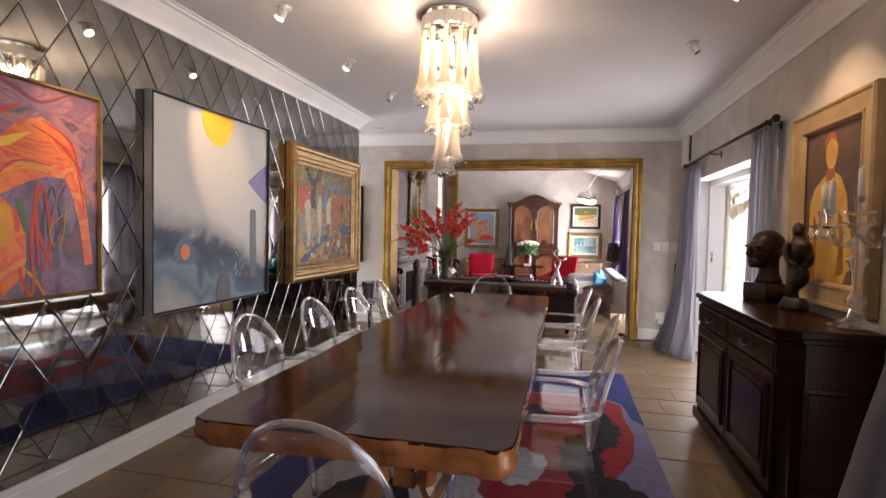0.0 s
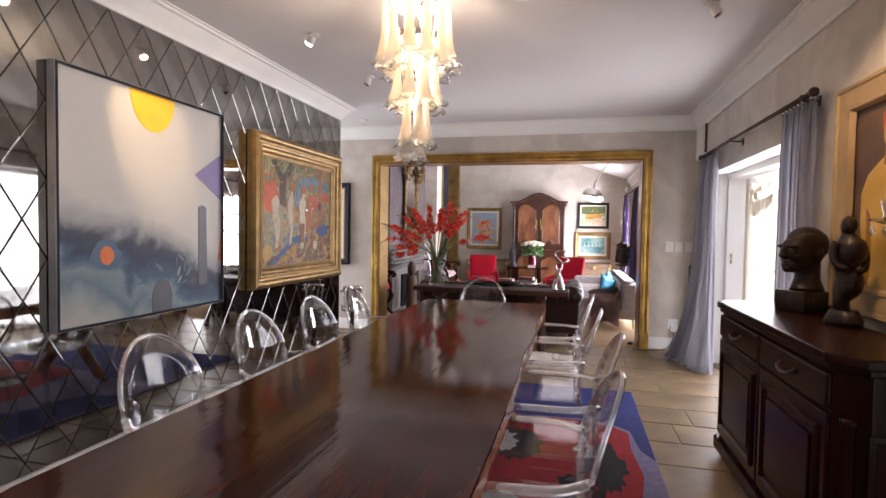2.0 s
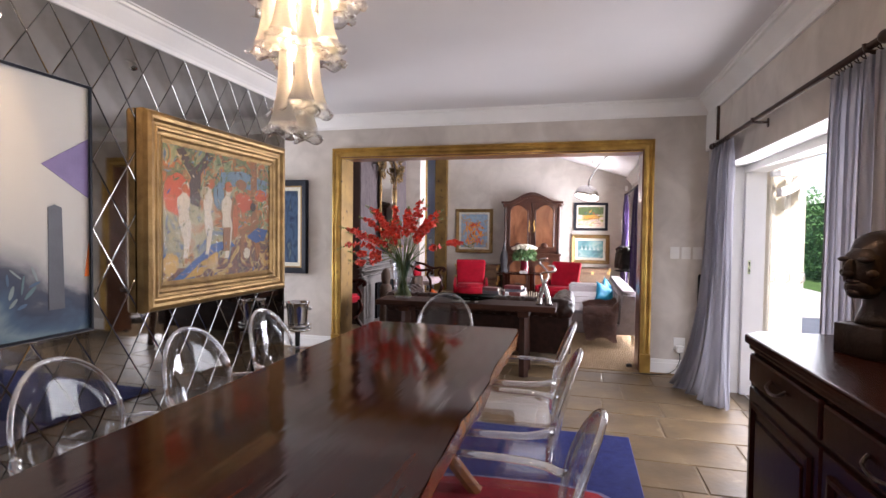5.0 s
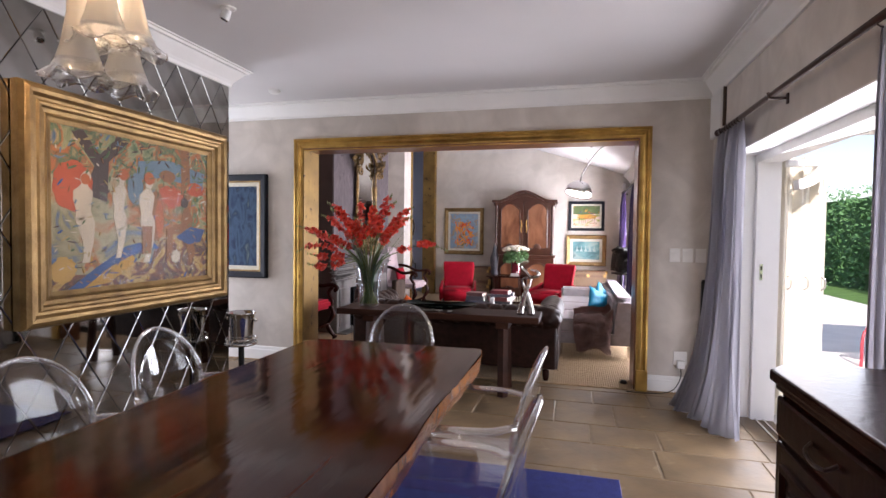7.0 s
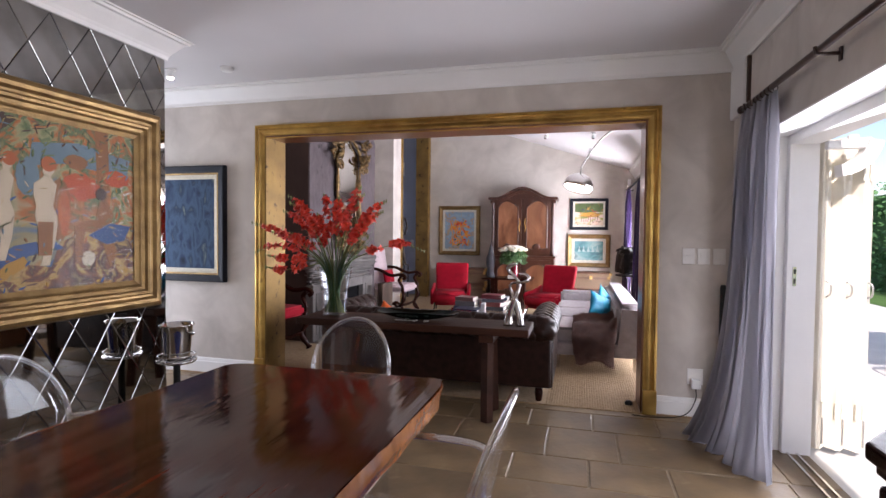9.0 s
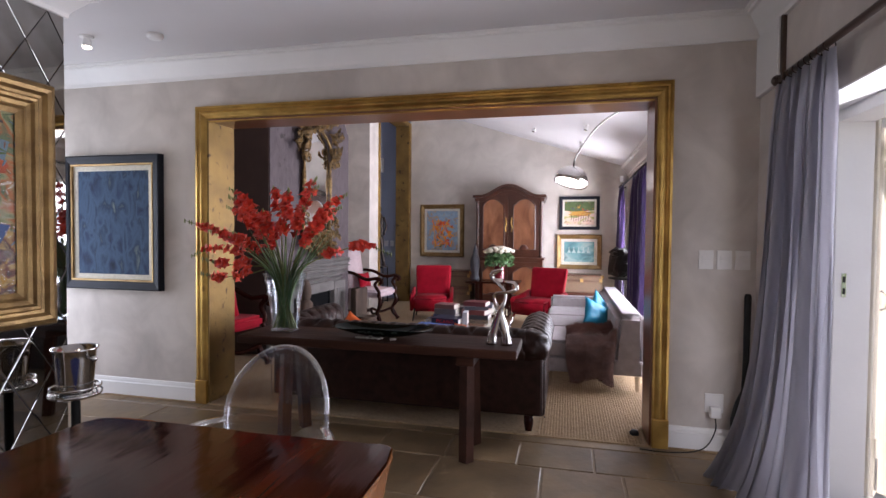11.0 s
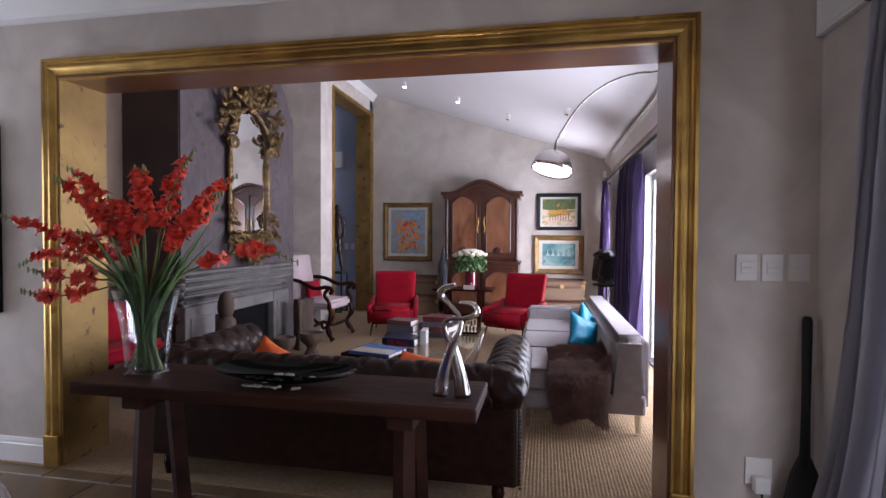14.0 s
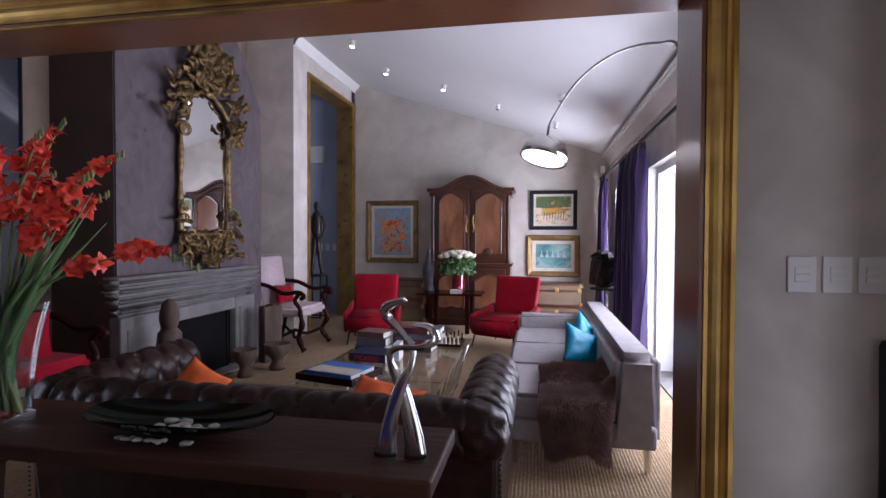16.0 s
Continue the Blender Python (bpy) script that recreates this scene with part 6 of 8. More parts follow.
PETAL = material("red_petal", (0.76, 0.055, 0.014), 0.5, second=(0.52, 0.016, 0.009), scale=18, sheen=0.1)
rng = random.Random(21)


def flower(bm, p, d, s, r):
    """Six curled petals round the way d."""
    d = d.normalized()
    e = d.orthogonal().normalized()
    q = d.cross(e)
    for i in range(6):
        a = math.tau * i / 6 + r.uniform(-0.2, 0.2)
        out = math.cos(a) * e + math.sin(a) * q
        sd = d.cross(out)
        rows = []
        for t, w, o, f in ((0.0, 0.05, 0.03, 0.0), (0.45, 0.22, 0.18, 0.42), (0.8, 0.26, 0.46, 0.60), (1.0, 0.06, 0.72, 0.58 + r.uniform(-0.35, 0.25))):
            c = p + s * (out * o + d * f)
            rows.append([bm.verts.new(c - sd * s * w), bm.verts.new(c + out * s * 0.03), bm.verts.new(c + sd * s * w)])
        for x, y in zip(rows, rows[1:]):
            for k in range(2):
                bm.faces.new((x[k], x[k + 1], y[k + 1], y[k]))


SPIKES = [(-0.78, 0.05, 0.62), (-0.66, -0.15, 0.78), (-0.58, 0.18, 0.90), (-0.60, -0.05, 0.50), (-0.42, 0.0, 1.02), (-0.36, 0.22, 0.86), (-0.30, -0.18, 0.95), (-0.16, 0.12, 1.04), (-0.10, -0.1, 0.86), (0.02, 0.2, 0.92), (0.10, -0.12, 1.0), (0.20, 0.08, 1.10), (0.30, -0.1, 1.02), (0.40, 0.12, 0.98), (0.34, 0.0, 0.80), (0.74, 0.05, 0.66), (-0.48, 0.1, 0.70), (0.22, 0.24, 0.84), (-0.22, 0.0, 0.76), (-0.70, 0.1, 0.72), (0.44, -0.05, 0.88), (-0.56, -0.12, 0.40)]
for n_spike, (dx, dy, h) in enumerate(SPIKES):
    h *= 0.94
    droop = -0.10 if abs(dx) > 0.7 else 0.0
    base = (-dx * 0.10 + rng.uniform(-0.03, 0.03), rng.uniform(-0.03, 0.03), 0.01)
    pts = curve_points([base, (dx * 0.12, dy * 0.12, 0.38), (dx * 0.42, dy * 0.5, 0.38 + (h - 0.38) * 0.55), (dx * 0.76, dy * 0.8, h * 0.93), (dx, dy, h + droop)], 26)
    bm = bmesh.new()
    tube(bm, pts, [0.0065 - 0.004 * i / 26 for i in range(27)], 6)
    for i in range(22, 27):
        blob(bm, tuple(pts[i] + Vector((rng.uniform(-0.008, 0.008), -0.006, 0))), (0.0055, 0.0055, 0.017), 2, 6, 5)
    stem = part("stem", bm, STEM, glad, "green stem with closed buds", smooth=True)
    bm = bmesh.new()
    for k in range(17):
        if rng.random() < 0.17:
            continue
        i = 12 + k * 11 // 17
        d = (pts[i + 1] - pts[i]).normalized()
        outward = Vector((rng.uniform(-0.8, 0.8), -0.75 + rng.uniform(-0.5, 0.9), rng.uniform(-0.1, 0.5)))
        size = (0.055 if i < 20 else 0.055 - 0.010 * (i - 19)) * rng.uniform(0.75, 1.2)
        flower(bm, pts[i] + rng.random() * (pts[i + 1] - pts[i]), (outward + d * 0.7), size, rng)
    part("blossom", bm, PETAL, stem, "open red blossoms", smooth=True)
for i in range(22):
    a = rng.uniform(0, math.tau)
    rr = rng.uniform(0.12, 0.36)
    h = rng.uniform(0.50, 0.78)
    tip = Vector((rr * math.cos(a) * 1.2, rr * math.sin(a) * 0.6, h))
    bm = bmesh.new()
    pts = curve_points([(rng.uniform(-0.04, 0.04), rng.uniform(-0.03, 0.03), 0.02), (tip.x * 0.25, tip.y * 0.25, 0.36), tuple(tip)], 9)
    tube(bm, pts, [0.008, 0.014, 0.019, 0.023, 0.025, 0.024, 0.020, 0.014, 0.007, 0.001], 4, 0.12)
    part("leaf", bm, BLADE, glad, smooth=True)

dish = thing("glass_dish", "long wavy dark green glass dish holding white shells", "bowl", pose(-0.82, 6.74, 0.70, 0, 0, 2) @ Matrix.Diagonal((1, 1.05, 0.7, 1)))
bm = bmesh.new()


def boat(u, v, lift):
    a = u * math.tau
    r = v
    x, y = 0.33 * r * math.cos(a), 0.135 * r * math.sin(a)
    z = 0.008 + 0.085 * r ** 2.2 + 0.012 * math.sin(3 * a) * r ** 3 + lift
    return (x, y, z)


surface(bm, lambda u, v: boat(u, 0.05 + 0.95 * v, 0.0), 40, 8, loop_u=True)
surface(bm, lambda u, v: boat(u, 0.05 + 0.93 * v, 0.008), 40, 8, loop_u=True)
part("bowl", bm, GREEN_GLASS, dish, smooth=True)
SHELL = material("white_shell", (0.50, 0.48, 0.43), 0.4, second=(0.24, 0.23, 0.20), scale=30)
for i in range(16):
    shell = bmesh.new()
    a, r = rng.uniform(0, math.tau), rng.uniform(0.0, 0.16)
    blob(shell, (r * 1.3 * math.cos(a), -0.03 + 0.35 * r * math.sin(a), 0.035 + 0.012 * (i % 2)), (rng.uniform(0.014, 0.026), 0.014, 0.011), 2.2, 10, 6, 0.3, i)
    part("shell", shell, SHELL, dish, smooth=True)
for i in range(14):
    shell = bmesh.new()
    x = rng.uniform(-0.2, 0.14)
    blob(shell, (x, -0.100 + 0.9 * x * x + rng.uniform(-0.008, 0.010), 0.012 + rng.uniform(0, 0.008)), (rng.uniform(0.008, 0.019), rng.uniform(0.007, 0.012), rng.uniform(0.006, 0.010)), 2.4, 8, 6, 0.5, i)
    part("shell", shell, SHELL, dish, smooth=True)

sc = thing("silver_twist_sculpture", "polished silver sculpture of two intertwined ribbons", "sculpture", pose(-0.06, 6.70, 0.70) @ Matrix.Diagonal((1.0, 0.9, 1.0, 1)))
for ctrl in ([(0.046, 0, 0.0), (0.036, 0, 0.08), (0.0, 0.010, 0.205), (-0.028, 0.010, 0.26), (-0.032, 0.0, 0.303), (0.0, -0.010, 0.322), (0.060, -0.015, 0.327), (0.102, 0.0, 0.346), (0.085, 0.012, 0.380), (0.028, 0.012, 0.388)], [(-0.046, 0, 0.0), (-0.036, 0, 0.08), (0.0, -0.010, 0.205), (0.032, -0.008, 0.27), (0.034, 0.0, 0.324), (-0.010, 0.010, 0.375), (-0.046, 0.010, 0.412), (-0.038, 0.0, 0.44), (0.016, 0.0, 0.462)]):
    bm = bmesh.new()
    pts = curve_points(ctrl, 48)
    tube(bm, pts, [0.0150 - 0.0105 * min(i / 18, 1) + 0.0040 * min(max(0, i - 30) / 10, 1) - 0.004 * max(0, i - 43) / 5 for i in range(49)], 12, 2.3)
    part("ribbon", bm, CHROME, sc, smooth=True)

# ---- living room: floor covering ----
mat_rug = thing("sisal_matting", "wall-to-wall woven sisal matting", "carpet", kind="structure")
part("weave", boxes(((-3.44, 7.12, 0.0), (1.42, 13.74, 0.010))), SISAL, mat_rug)
bm = bmesh.new()
y = 7.13
while y < 9.6:
    x = 0.15
    for i in range(64):
        v = [bm.verts.new((x + 0.001 + a * 0.017, y + b * 0.019, 0.010 + c)) for a, b, c in ((0, 0, 0), (1, 0, 0), (1, 1, 0), (0, 1, 0), (0.5, 0.5, 0.006))]
        for k in range(4):
            bm.faces.new((v[k], v[(k + 1) % 4], v[4]))
        x += 0.020
    y += 0.021
part("cord_ribs", bm, SISAL, mat_rug)

# ---- leather chesterfield ----
chs = thing("chesterfield_sofa", "deep-buttoned black leather chesterfield sofa with rolled arms", "sofa", pose(-0.84, 7.58, 0, 0, 0, 180))
# local: front -y, so the rolled back stands towards the console
CW, CD = 1.05, 0.46


def roll(bm, along, length, c, r, pitch=0.15, squash=1.0):
    """A buttoned roll along 'x' or 'y' centred at c."""
    def f(u, v):
        a, s = u * math.tau, (v - 0.5) * length
        f1, f2 = abs(math.sin(math.pi * s / pitch + 1.5 * a)), abs(math.sin(math.pi * s / pitch - 1.5 * a))
        crease = 0.10 * ((1 - f1) ** 3 + (1 - f2) ** 3) + 0.14 * (1 - f1) ** 2 * (1 - f2) ** 2
        rr = r * (1.02 - crease + 0.012 * noise.noise(Vector((s * 30, a * 3, c[0]))))
        k = 1.0 if 0.02 < v < 0.98 else 0.86
        p, z = rr * k * math.cos(a), rr * k * math.sin(a) * squash
        return (c[0] + s, c[1] + p, c[2] + z) if along == "x" else (c[0] + p, c[1] + s, c[2] + z)
    surface(bm, f, 40, int(length / 0.012), loop_u=True, caps=True)
    return bm


bm = bmesh.new()
roll(bm, "x", 2 * CW - 0.20, (0, CD - 0.10, 0.60), 0.115)
part("back_roll", bm, LEATHER, chs, smooth=True)
part("back", boxes(((-CW + 0.022, CD - 0.17, 0.122), (CW - 0.022, CD - 0.03, 0.598)), bev=0.02), LEATHER, chs)
for s in (-1, 1):
    bm = bmesh.new()
    roll(bm, "y", 0.83, (s * (CW - 0.10), -0.055, 0.60), 0.125)
    blob(bm, (s * (CW - 0.10), CD - 0.10, 0.60), (0.120, 0.120, 0.120), 2, 36, 24, 0.12, 6)
    part("arm_roll", bm, LEATHER, chs, smooth=True)
    part("arm", boxes(((s * (CW - 0.10) - 0.09, -CD, 0.12), (s * (CW - 0.10) + 0.09, CD - 0.05, 0.60)), bev=0.02), LEATHER, chs)
    bm = bmesh.new()
    lathe(bm, [(0.0, 0.0), (0.10, 0.0), (0.105, 0.012), (0.07, 0.02), (0.0, 0.022)], (0, 0, 0), 20)
    front = part("arm_scroll", bm, LEATHER, chs, smooth=True)
    front.matrix_basis = pose(s * (CW - 0.10), -0.468, 0.60, 90)
    bm = bmesh.new()
    blob(bm, (s * 0.42, -0.06, 0.42), (0.42, 0.40, 0.09), 4, 28, 14)
    part("seat_cushion", bm, LEATHER, chs, smooth=True)
part("seat_base", boxes(((-CW + 0.08, -CD + 0.01, 0.12), (CW - 0.08, CD - 0.05, 0.34)), bev=0.02), LEATHER, chs)
for s in (-1, 1):
    bm = bmesh.new()
    for i in range(22):
        blob(bm, (s * (CW - 0.01), CD - 0.028, 0.13 + 0.021 * i), (0.006, 0.006, 0.006), 2, 6, 4)
    tagged(part("nail_trim", bm, BRONZE, chs, "row of brass nail heads"), kind="stuff")
for x in (-CW + 0.12, CW - 0.12):
    for y in (-CD + 0.07, CD - 0.08):
        bm = bmesh.new()
        lathe(bm, [(0.0, 0.0), (0.022, 0.0), (0.024, 0.01), (0.034, 0.07), (0.03, 0.12), (0.0, 0.12)], (x, y, 0), 12)
        part("leg", bm, DARK_WOOD, chs, smooth=True)


def cushion(name, label, mat, m, w=0.22, h=0.22, t=0.075):
    bm = bmesh.new()
    def f(u, v):
        x, y = 2 * u - 1, 2 * v - 1
        b = (1 - x * x) * (1 - y * y) * (1 + 0.5 * noise.noise(Vector((x * 2.3, y * 2.3, w * 40))))
        return (w * x * (1 - 0.13 * (1 - y * y)), t * max(b, 0) ** 0.55, h * y * (1 - 0.13 * (1 - x * x)))
    surface(bm, f, 16, 16)
    surface(bm, lambda u, v: (f(u, v)[0], -f(u, v)[1], f(u, v)[2]), 16, 16)
    bmesh.ops.remove_doubles(bm, verts=bm.verts, dist=1e-4)
    ob = part(name, bm, mat, smooth=True)
    ob.matrix_world = m
    return tagged(ob, label, "cushion")


cushion("scatter_cushion", "bright orange cushion propped on the leather sofa", ORANGE, pose(-1.42, 7.66, 0.555, -35, 32, 10), 0.125, 0.125, 0.045)
cushion("scatter_cushion", "bright orange cushion lying on the leather sofa", ORANGE, pose(-0.42, 7.66, 0.53, -60, 8, -8), 0.19, 0.15, 0.06)

# ---- grey sofa ----
gs = thing("grey_sofa", "long low grey wool sofa on slim steel feet", "sofa", pose(0.005, -0.09, 0.011))
part("base", boxes(((0.13, 8.34, 0.15), (0.98, 10.80, 0.28)), bev=0.02), WOOL, gs)
for i in range(3):
    y0 = 8.345 + i * 0.765
    bm = boxes(((0.11, y0, 0.27), (0.76, y0 + 0.76, 0.43)))
    bmesh.ops.bevel(bm, geom=bm.edges[:], offset=0.028, segments=4, affect="EDGES")
    part("seat_cushion", bm, WOOL, gs, smooth="edges")
bm = boxes(((0.70, 8.33, 0.15), (1.00, 10.82, 0.69)))
for v in bm.verts:
    if v.co.z > 0.4 and v.co.x < 0.85:
        v.co.x += 0.05
bmesh.ops.bevel(bm, geom=bm.edges[:], offset=0.055, segments=6, affect="EDGES")
part("backrest", bm, WOOL, gs, smooth="edges")
bm = boxes(((0.13, 10.64, 0.15), (0.80, 10.83, 0.56)))
bmesh.ops.bevel(bm, geom=bm.edges[:], offset=0.028, segments=4, affect="EDGES")
part("armrest", bm, WOOL, gs, smooth="edges")
for x, y in ((0.94, 8.40), (0.19, 8.40), (0.94, 10.74), (0.19, 10.74)):
    bm = bmesh.new()
    tube(bm, [(x, y, 0.155), (x, y, 0.01)], [0.028, 0.018], 4)
    part("foot", bm, CHROME, gs)
cushion("silk_cushion", "turquoise silk cushion leaning on the grey sofa", TURQUOISE, pose(0.68, 9.36, 0.585, -14, 40, 50), 0.155, 0.155, 0.055)
cushion("silk_cushion", "turquoise silk cushion tucked between two others on the sofa", TURQUOISE, pose(0.66, 9.17, 0.565, -20, 52, 44), 0.150, 0.150, 0.05)
cushion("silk_cushion", "turquoise silk cushion leaning on the grey sofa", TURQUOISE, pose(0.63, 9.00, 0.570, -24, 24, 34), 0.165, 0.150, 0.06)
fur = thing("fur_throw", "dark brown fur throw draped over the grey sofa", "throw")


def throw(u, v):
    s = v * 1.02
    if s < 0.46:
        y, z = 8.78 - s, 0.470
    elif s < 0.57:
        a = (s - 0.46) / 0.11 * math.pi / 2
        y, z = 8.32 - 0.095 * math.sin(a), 0.470 - 0.07 * (1 - math.cos(a))
    else:
        q = (s - 0.57) / 0.45
        y, z = 8.225 - 0.010 * math.sin(u * 15 + q), 0.40 - (0.275 + 0.035 * math.sin(u * 7 + 1) - 0.05 * max(0, 0.35 - u)) * q
    x = 0.545 + (u - 0.5) * 0.43 * (1 - 0.16 * max(0, v - 0.5) / 0.5) + 0.05 * max(0, v - 0.6) + 0.014 * math.sin(v * 6)
    lump = noise.noise(Vector((u * 4, v * 5, 1)))
    puff = 0.045 * math.sin(math.pi * u) ** 0.6
    if s < 0.5:
        z += puff + 0.028 * lump + 0.10 * max(0, (u - 0.82) / 0.18)
    else:
        y -= 0.6 * puff + 0.014 * lump
    return (x, y, z)


bm = bmesh.new()
surface(bm, throw, 40, 44)
bmesh.ops.solidify(bm, geom=bm.faces[:], thickness=0.022)
part("pelt", bm, FUR, fur, smooth=True)
vs, fs = [], []
for i in range(15000):
    q, w = rng.random(), rng.random()
    p = Vector(throw(q, w))
    a = min(max((w * 1.02 - 0.40) / 0.22, 0), 1)
    out = Vector((0, -0.010 - 0.018 * a, 0.024 * (1 - a) - 0.020 * a))
    d = out * rng.uniform(0.7, 1.3) + Vector((rng.gauss(0, 0.007), rng.gauss(0, 0.005), rng.gauss(0, 0.005)))
    k = len(vs)
    vs += [p + Vector((-0.0011, 0, 0)), p + Vector((0.0011, 0, 0)), p + d]
    fs.append((k, k + 1, k + 2))
for i in range(900):
    p = Vector(throw(rng.random(), rng.uniform(0.96, 1.0)))
    d = Vector((rng.gauss(0, 0.012), rng.gauss(0, 0.008), -rng.uniform(0.02, 0.05)))
    k = len(vs)
    vs += [p + Vector((-0.0015, 0, 0)), p + Vector((0.0015, 0, 0)), p + d]
    fs.append((k, k + 1, k + 2))
me = bpy.data.meshes.new("hair")
me.from_pydata(vs, [], fs)
me.materials.append(FUR)
hair = new("hair", me)
hair.parent = fur
tagged(hair, kind="stuff")

# ---- coffee table with books ----
ct = thing("glass_coffee_table", "low glass coffee table on a chrome wire frame", "coffee table", pose(-0.74, 9.12, 0))
part("glass_top", boxes(((-0.46, -0.88, 0.405), (0.46, 0.88, 0.418)), bev=0.003), PANE, ct)
bm = bmesh.new()
tube(bm, [(-0.46, -0.88, 0.400), (0.46, -0.88, 0.400), (0.46, 0.88, 0.400), (-0.46, 0.88, 0.400), (-0.46, -0.88, 0.400)], 0.007, 6)
part("top_rail", bm, CHROME, ct)
bm = bmesh.new()
tube(bm, [(-0.36, -0.74, 0.018), (0.36, -0.74, 0.018), (0.36, 0.74, 0.018), (-0.36, 0.74, 0.018), (-0.36, -0.74, 0.018)], 0.006, 6)
part("base_rail", bm, CHROME, ct)
for i in range(7):
    for s in (-1, 1):
        y = -0.84 + i * 0.28
        bm = bmesh.new()
        tube(bm, [(s * 0.45, y, 0.40), (s * 0.35, y * 0.86 + 0.09, 0.02)], 0.004, 5)
        tube(bm, [(s * 0.45, y, 0.40), (s * 0.35, y * 0.86 - 0.09, 0.02)], 0.004, 5)
        part("wire_strut", bm, CHROME, ct)


def book(label, w, d, h, color, m, letters=""):
    """A closed book: boards, spine and page block; the spine faces -y."""
    bk = thing("book", label, "book", m, "books on the coffee table")
    cover = plain("book_cover", color, 0.35)
    bm = boxes(((-w / 2, -d / 2, 0), (w / 2, d / 2, 0.003)), ((-w / 2, -d / 2, h - 0.003), (w / 2, d / 2, h)), ((-w / 2, -d / 2 - 0.001, 0.0), (w / 2, -d / 2 + 0.004, h)))
    part("cover", bm, cover, bk)
    part("pages", boxes(((-w / 2 + 0.004, -d / 2 + 0.004, 0.003), (w / 2 - 0.004, d / 2 - 0.004, h - 0.003))), BOOK_PAPER, bk)
    if letters:
        cv = bpy.data.curves.new("lettering", "FONT")
        cv.body, cv.size, cv.extrude, cv.align_x = letters, h * 0.85, 0.0005, "CENTER"
        cv.materials.append(plain("red_print", (0.60, 0.03, 0.05)))
        tx = new("spine_lettering", cv)
        tx.parent = bk
        tx.matrix_basis = pose(0, -d / 2 - 0.0025, h * 0.2, 90)
        bpy.context.view_layer.update()
    return bk


TOPZ = 0.4185
tray = thing("wooden_tray", "dark brown wooden tray on the coffee table", "tray", pose(-0.96, 8.48, TOPZ, 0, 0, -14))
part("bottom", boxes(((-0.21, -0.17, 0), (0.21, 0.17, 0.02)), bev=0.004), DARK_WOOD, tray)
for a, b in (((-0.22, -0.18, 0), (0.22, -0.165, 0.045)), ((-0.22, 0.165, 0), (0.22, 0.18, 0.045)), ((-0.22, -0.165, 0), (-0.205, 0.165, 0.045)), ((0.205, -0.165, 0), (0.22, 0.165, 0.045))):
    part("rim", boxes((a, b), bev=0.003), DARK_WOOD, tray)
bk = book("large blue picture book with beach cover in the tray", 0.36, 0.28, 0.035, (0.03, 0.13, 0.42), pose(-0.96, 8.49, TOPZ + 0.021, 0, 0, -14))
part("cover_print", boxes(((-0.17, -0.13, 0.0345), (0.17, 0.02, 0.0362))), plain("sand_print", (0.42, 0.38, 0.30)), bk, "sand and rock cover picture")
book("thick dark art book with red spine lettering", 0.30, 0.24, 0.06, (0.02, 0.025, 0.07), pose(-0.90, 9.02, TOPZ, 0, 0, -8), "PICASSO")
zs = {}
for i, (x, y, w, d, h, c) in enumerate(((-0.66, 9.42, 0.30, 0.24, 0.035, (0.05, 0.05, 0.06)), (-0.66, 9.42, 0.28, 0.23, 0.04, (0.22, 0.05, 0.05)), (-0.67, 9.41, 0.27, 0.22, 0.03, (0.08, 0.08, 0.10)), (-0.66, 9.42, 0.26, 0.20, 0.035, (0.16, 0.03, 0.04)), (-0.98, 9.30, 0.26, 0.20, 0.04, (0.06, 0.08, 0.16)), (-0.98, 9.30, 0.25, 0.19, 0.045, (0.12, 0.12, 0.14)), (-0.98, 9.31, 0.24, 0.19, 0.035, (0.20, 0.10, 0.10)), (-0.64, 9.78, 0.26, 0.20, 0.05, (0.30, 0.27, 0.24)), (-0.64, 9.78, 0.25, 0.2, 0.04, (0.08, 0.10, 0.14)), (-0.96, 9.74, 0.26, 0.20, 0.06, (0.10, 0.08, 0.08)), (-0.72, 9.06, 0.05, 0.18, 0.09, (0.55, 0.56, 0.6)))):
    key = (round(x, 1), round(y, 1))
    z0 = zs.get(key, TOPZ)
    h *= 1.35
    book("hardback art book stacked on the glass table", w, d, h, c, pose(x, y, z0, 0, 0, rng.uniform(-14, 14)))
    zs[key] = z0 + h + 0.0005
chess = thing("chess_set", "chess board with carved bone and dark pieces", "chess set", pose(-0.46, 9.70, TOPZ))
part("board", boxes(((-0.15, -0.15, 0), (0.15, 0.15, 0.02)), bev=0.003), DARK_WOOD, chess)
BONE = material("bone", (0.62, 0.55, 0.40), 0.5)
for i in range(16):
    bm = bmesh.new()
    lathe(bm, [(0.0, 0.0), (0.012, 0.0), (0.012, 0.006), (0.006, 0.015), (0.006, 0.035 + 0.012 * (i % 3)), (0.010, 0.045 + 0.012 * (i % 3)), (0.0, 0.058 + 0.012 * (i % 3))], (-0.123 + 0.035 * (i % 8), -0.12 if i < 8 else 0.12, 0.02), 10)
    part("chess_piece", bm, BONE if i < 8 else DARK_WOOD, chess, smooth=True)

# ---- red armchairs ----


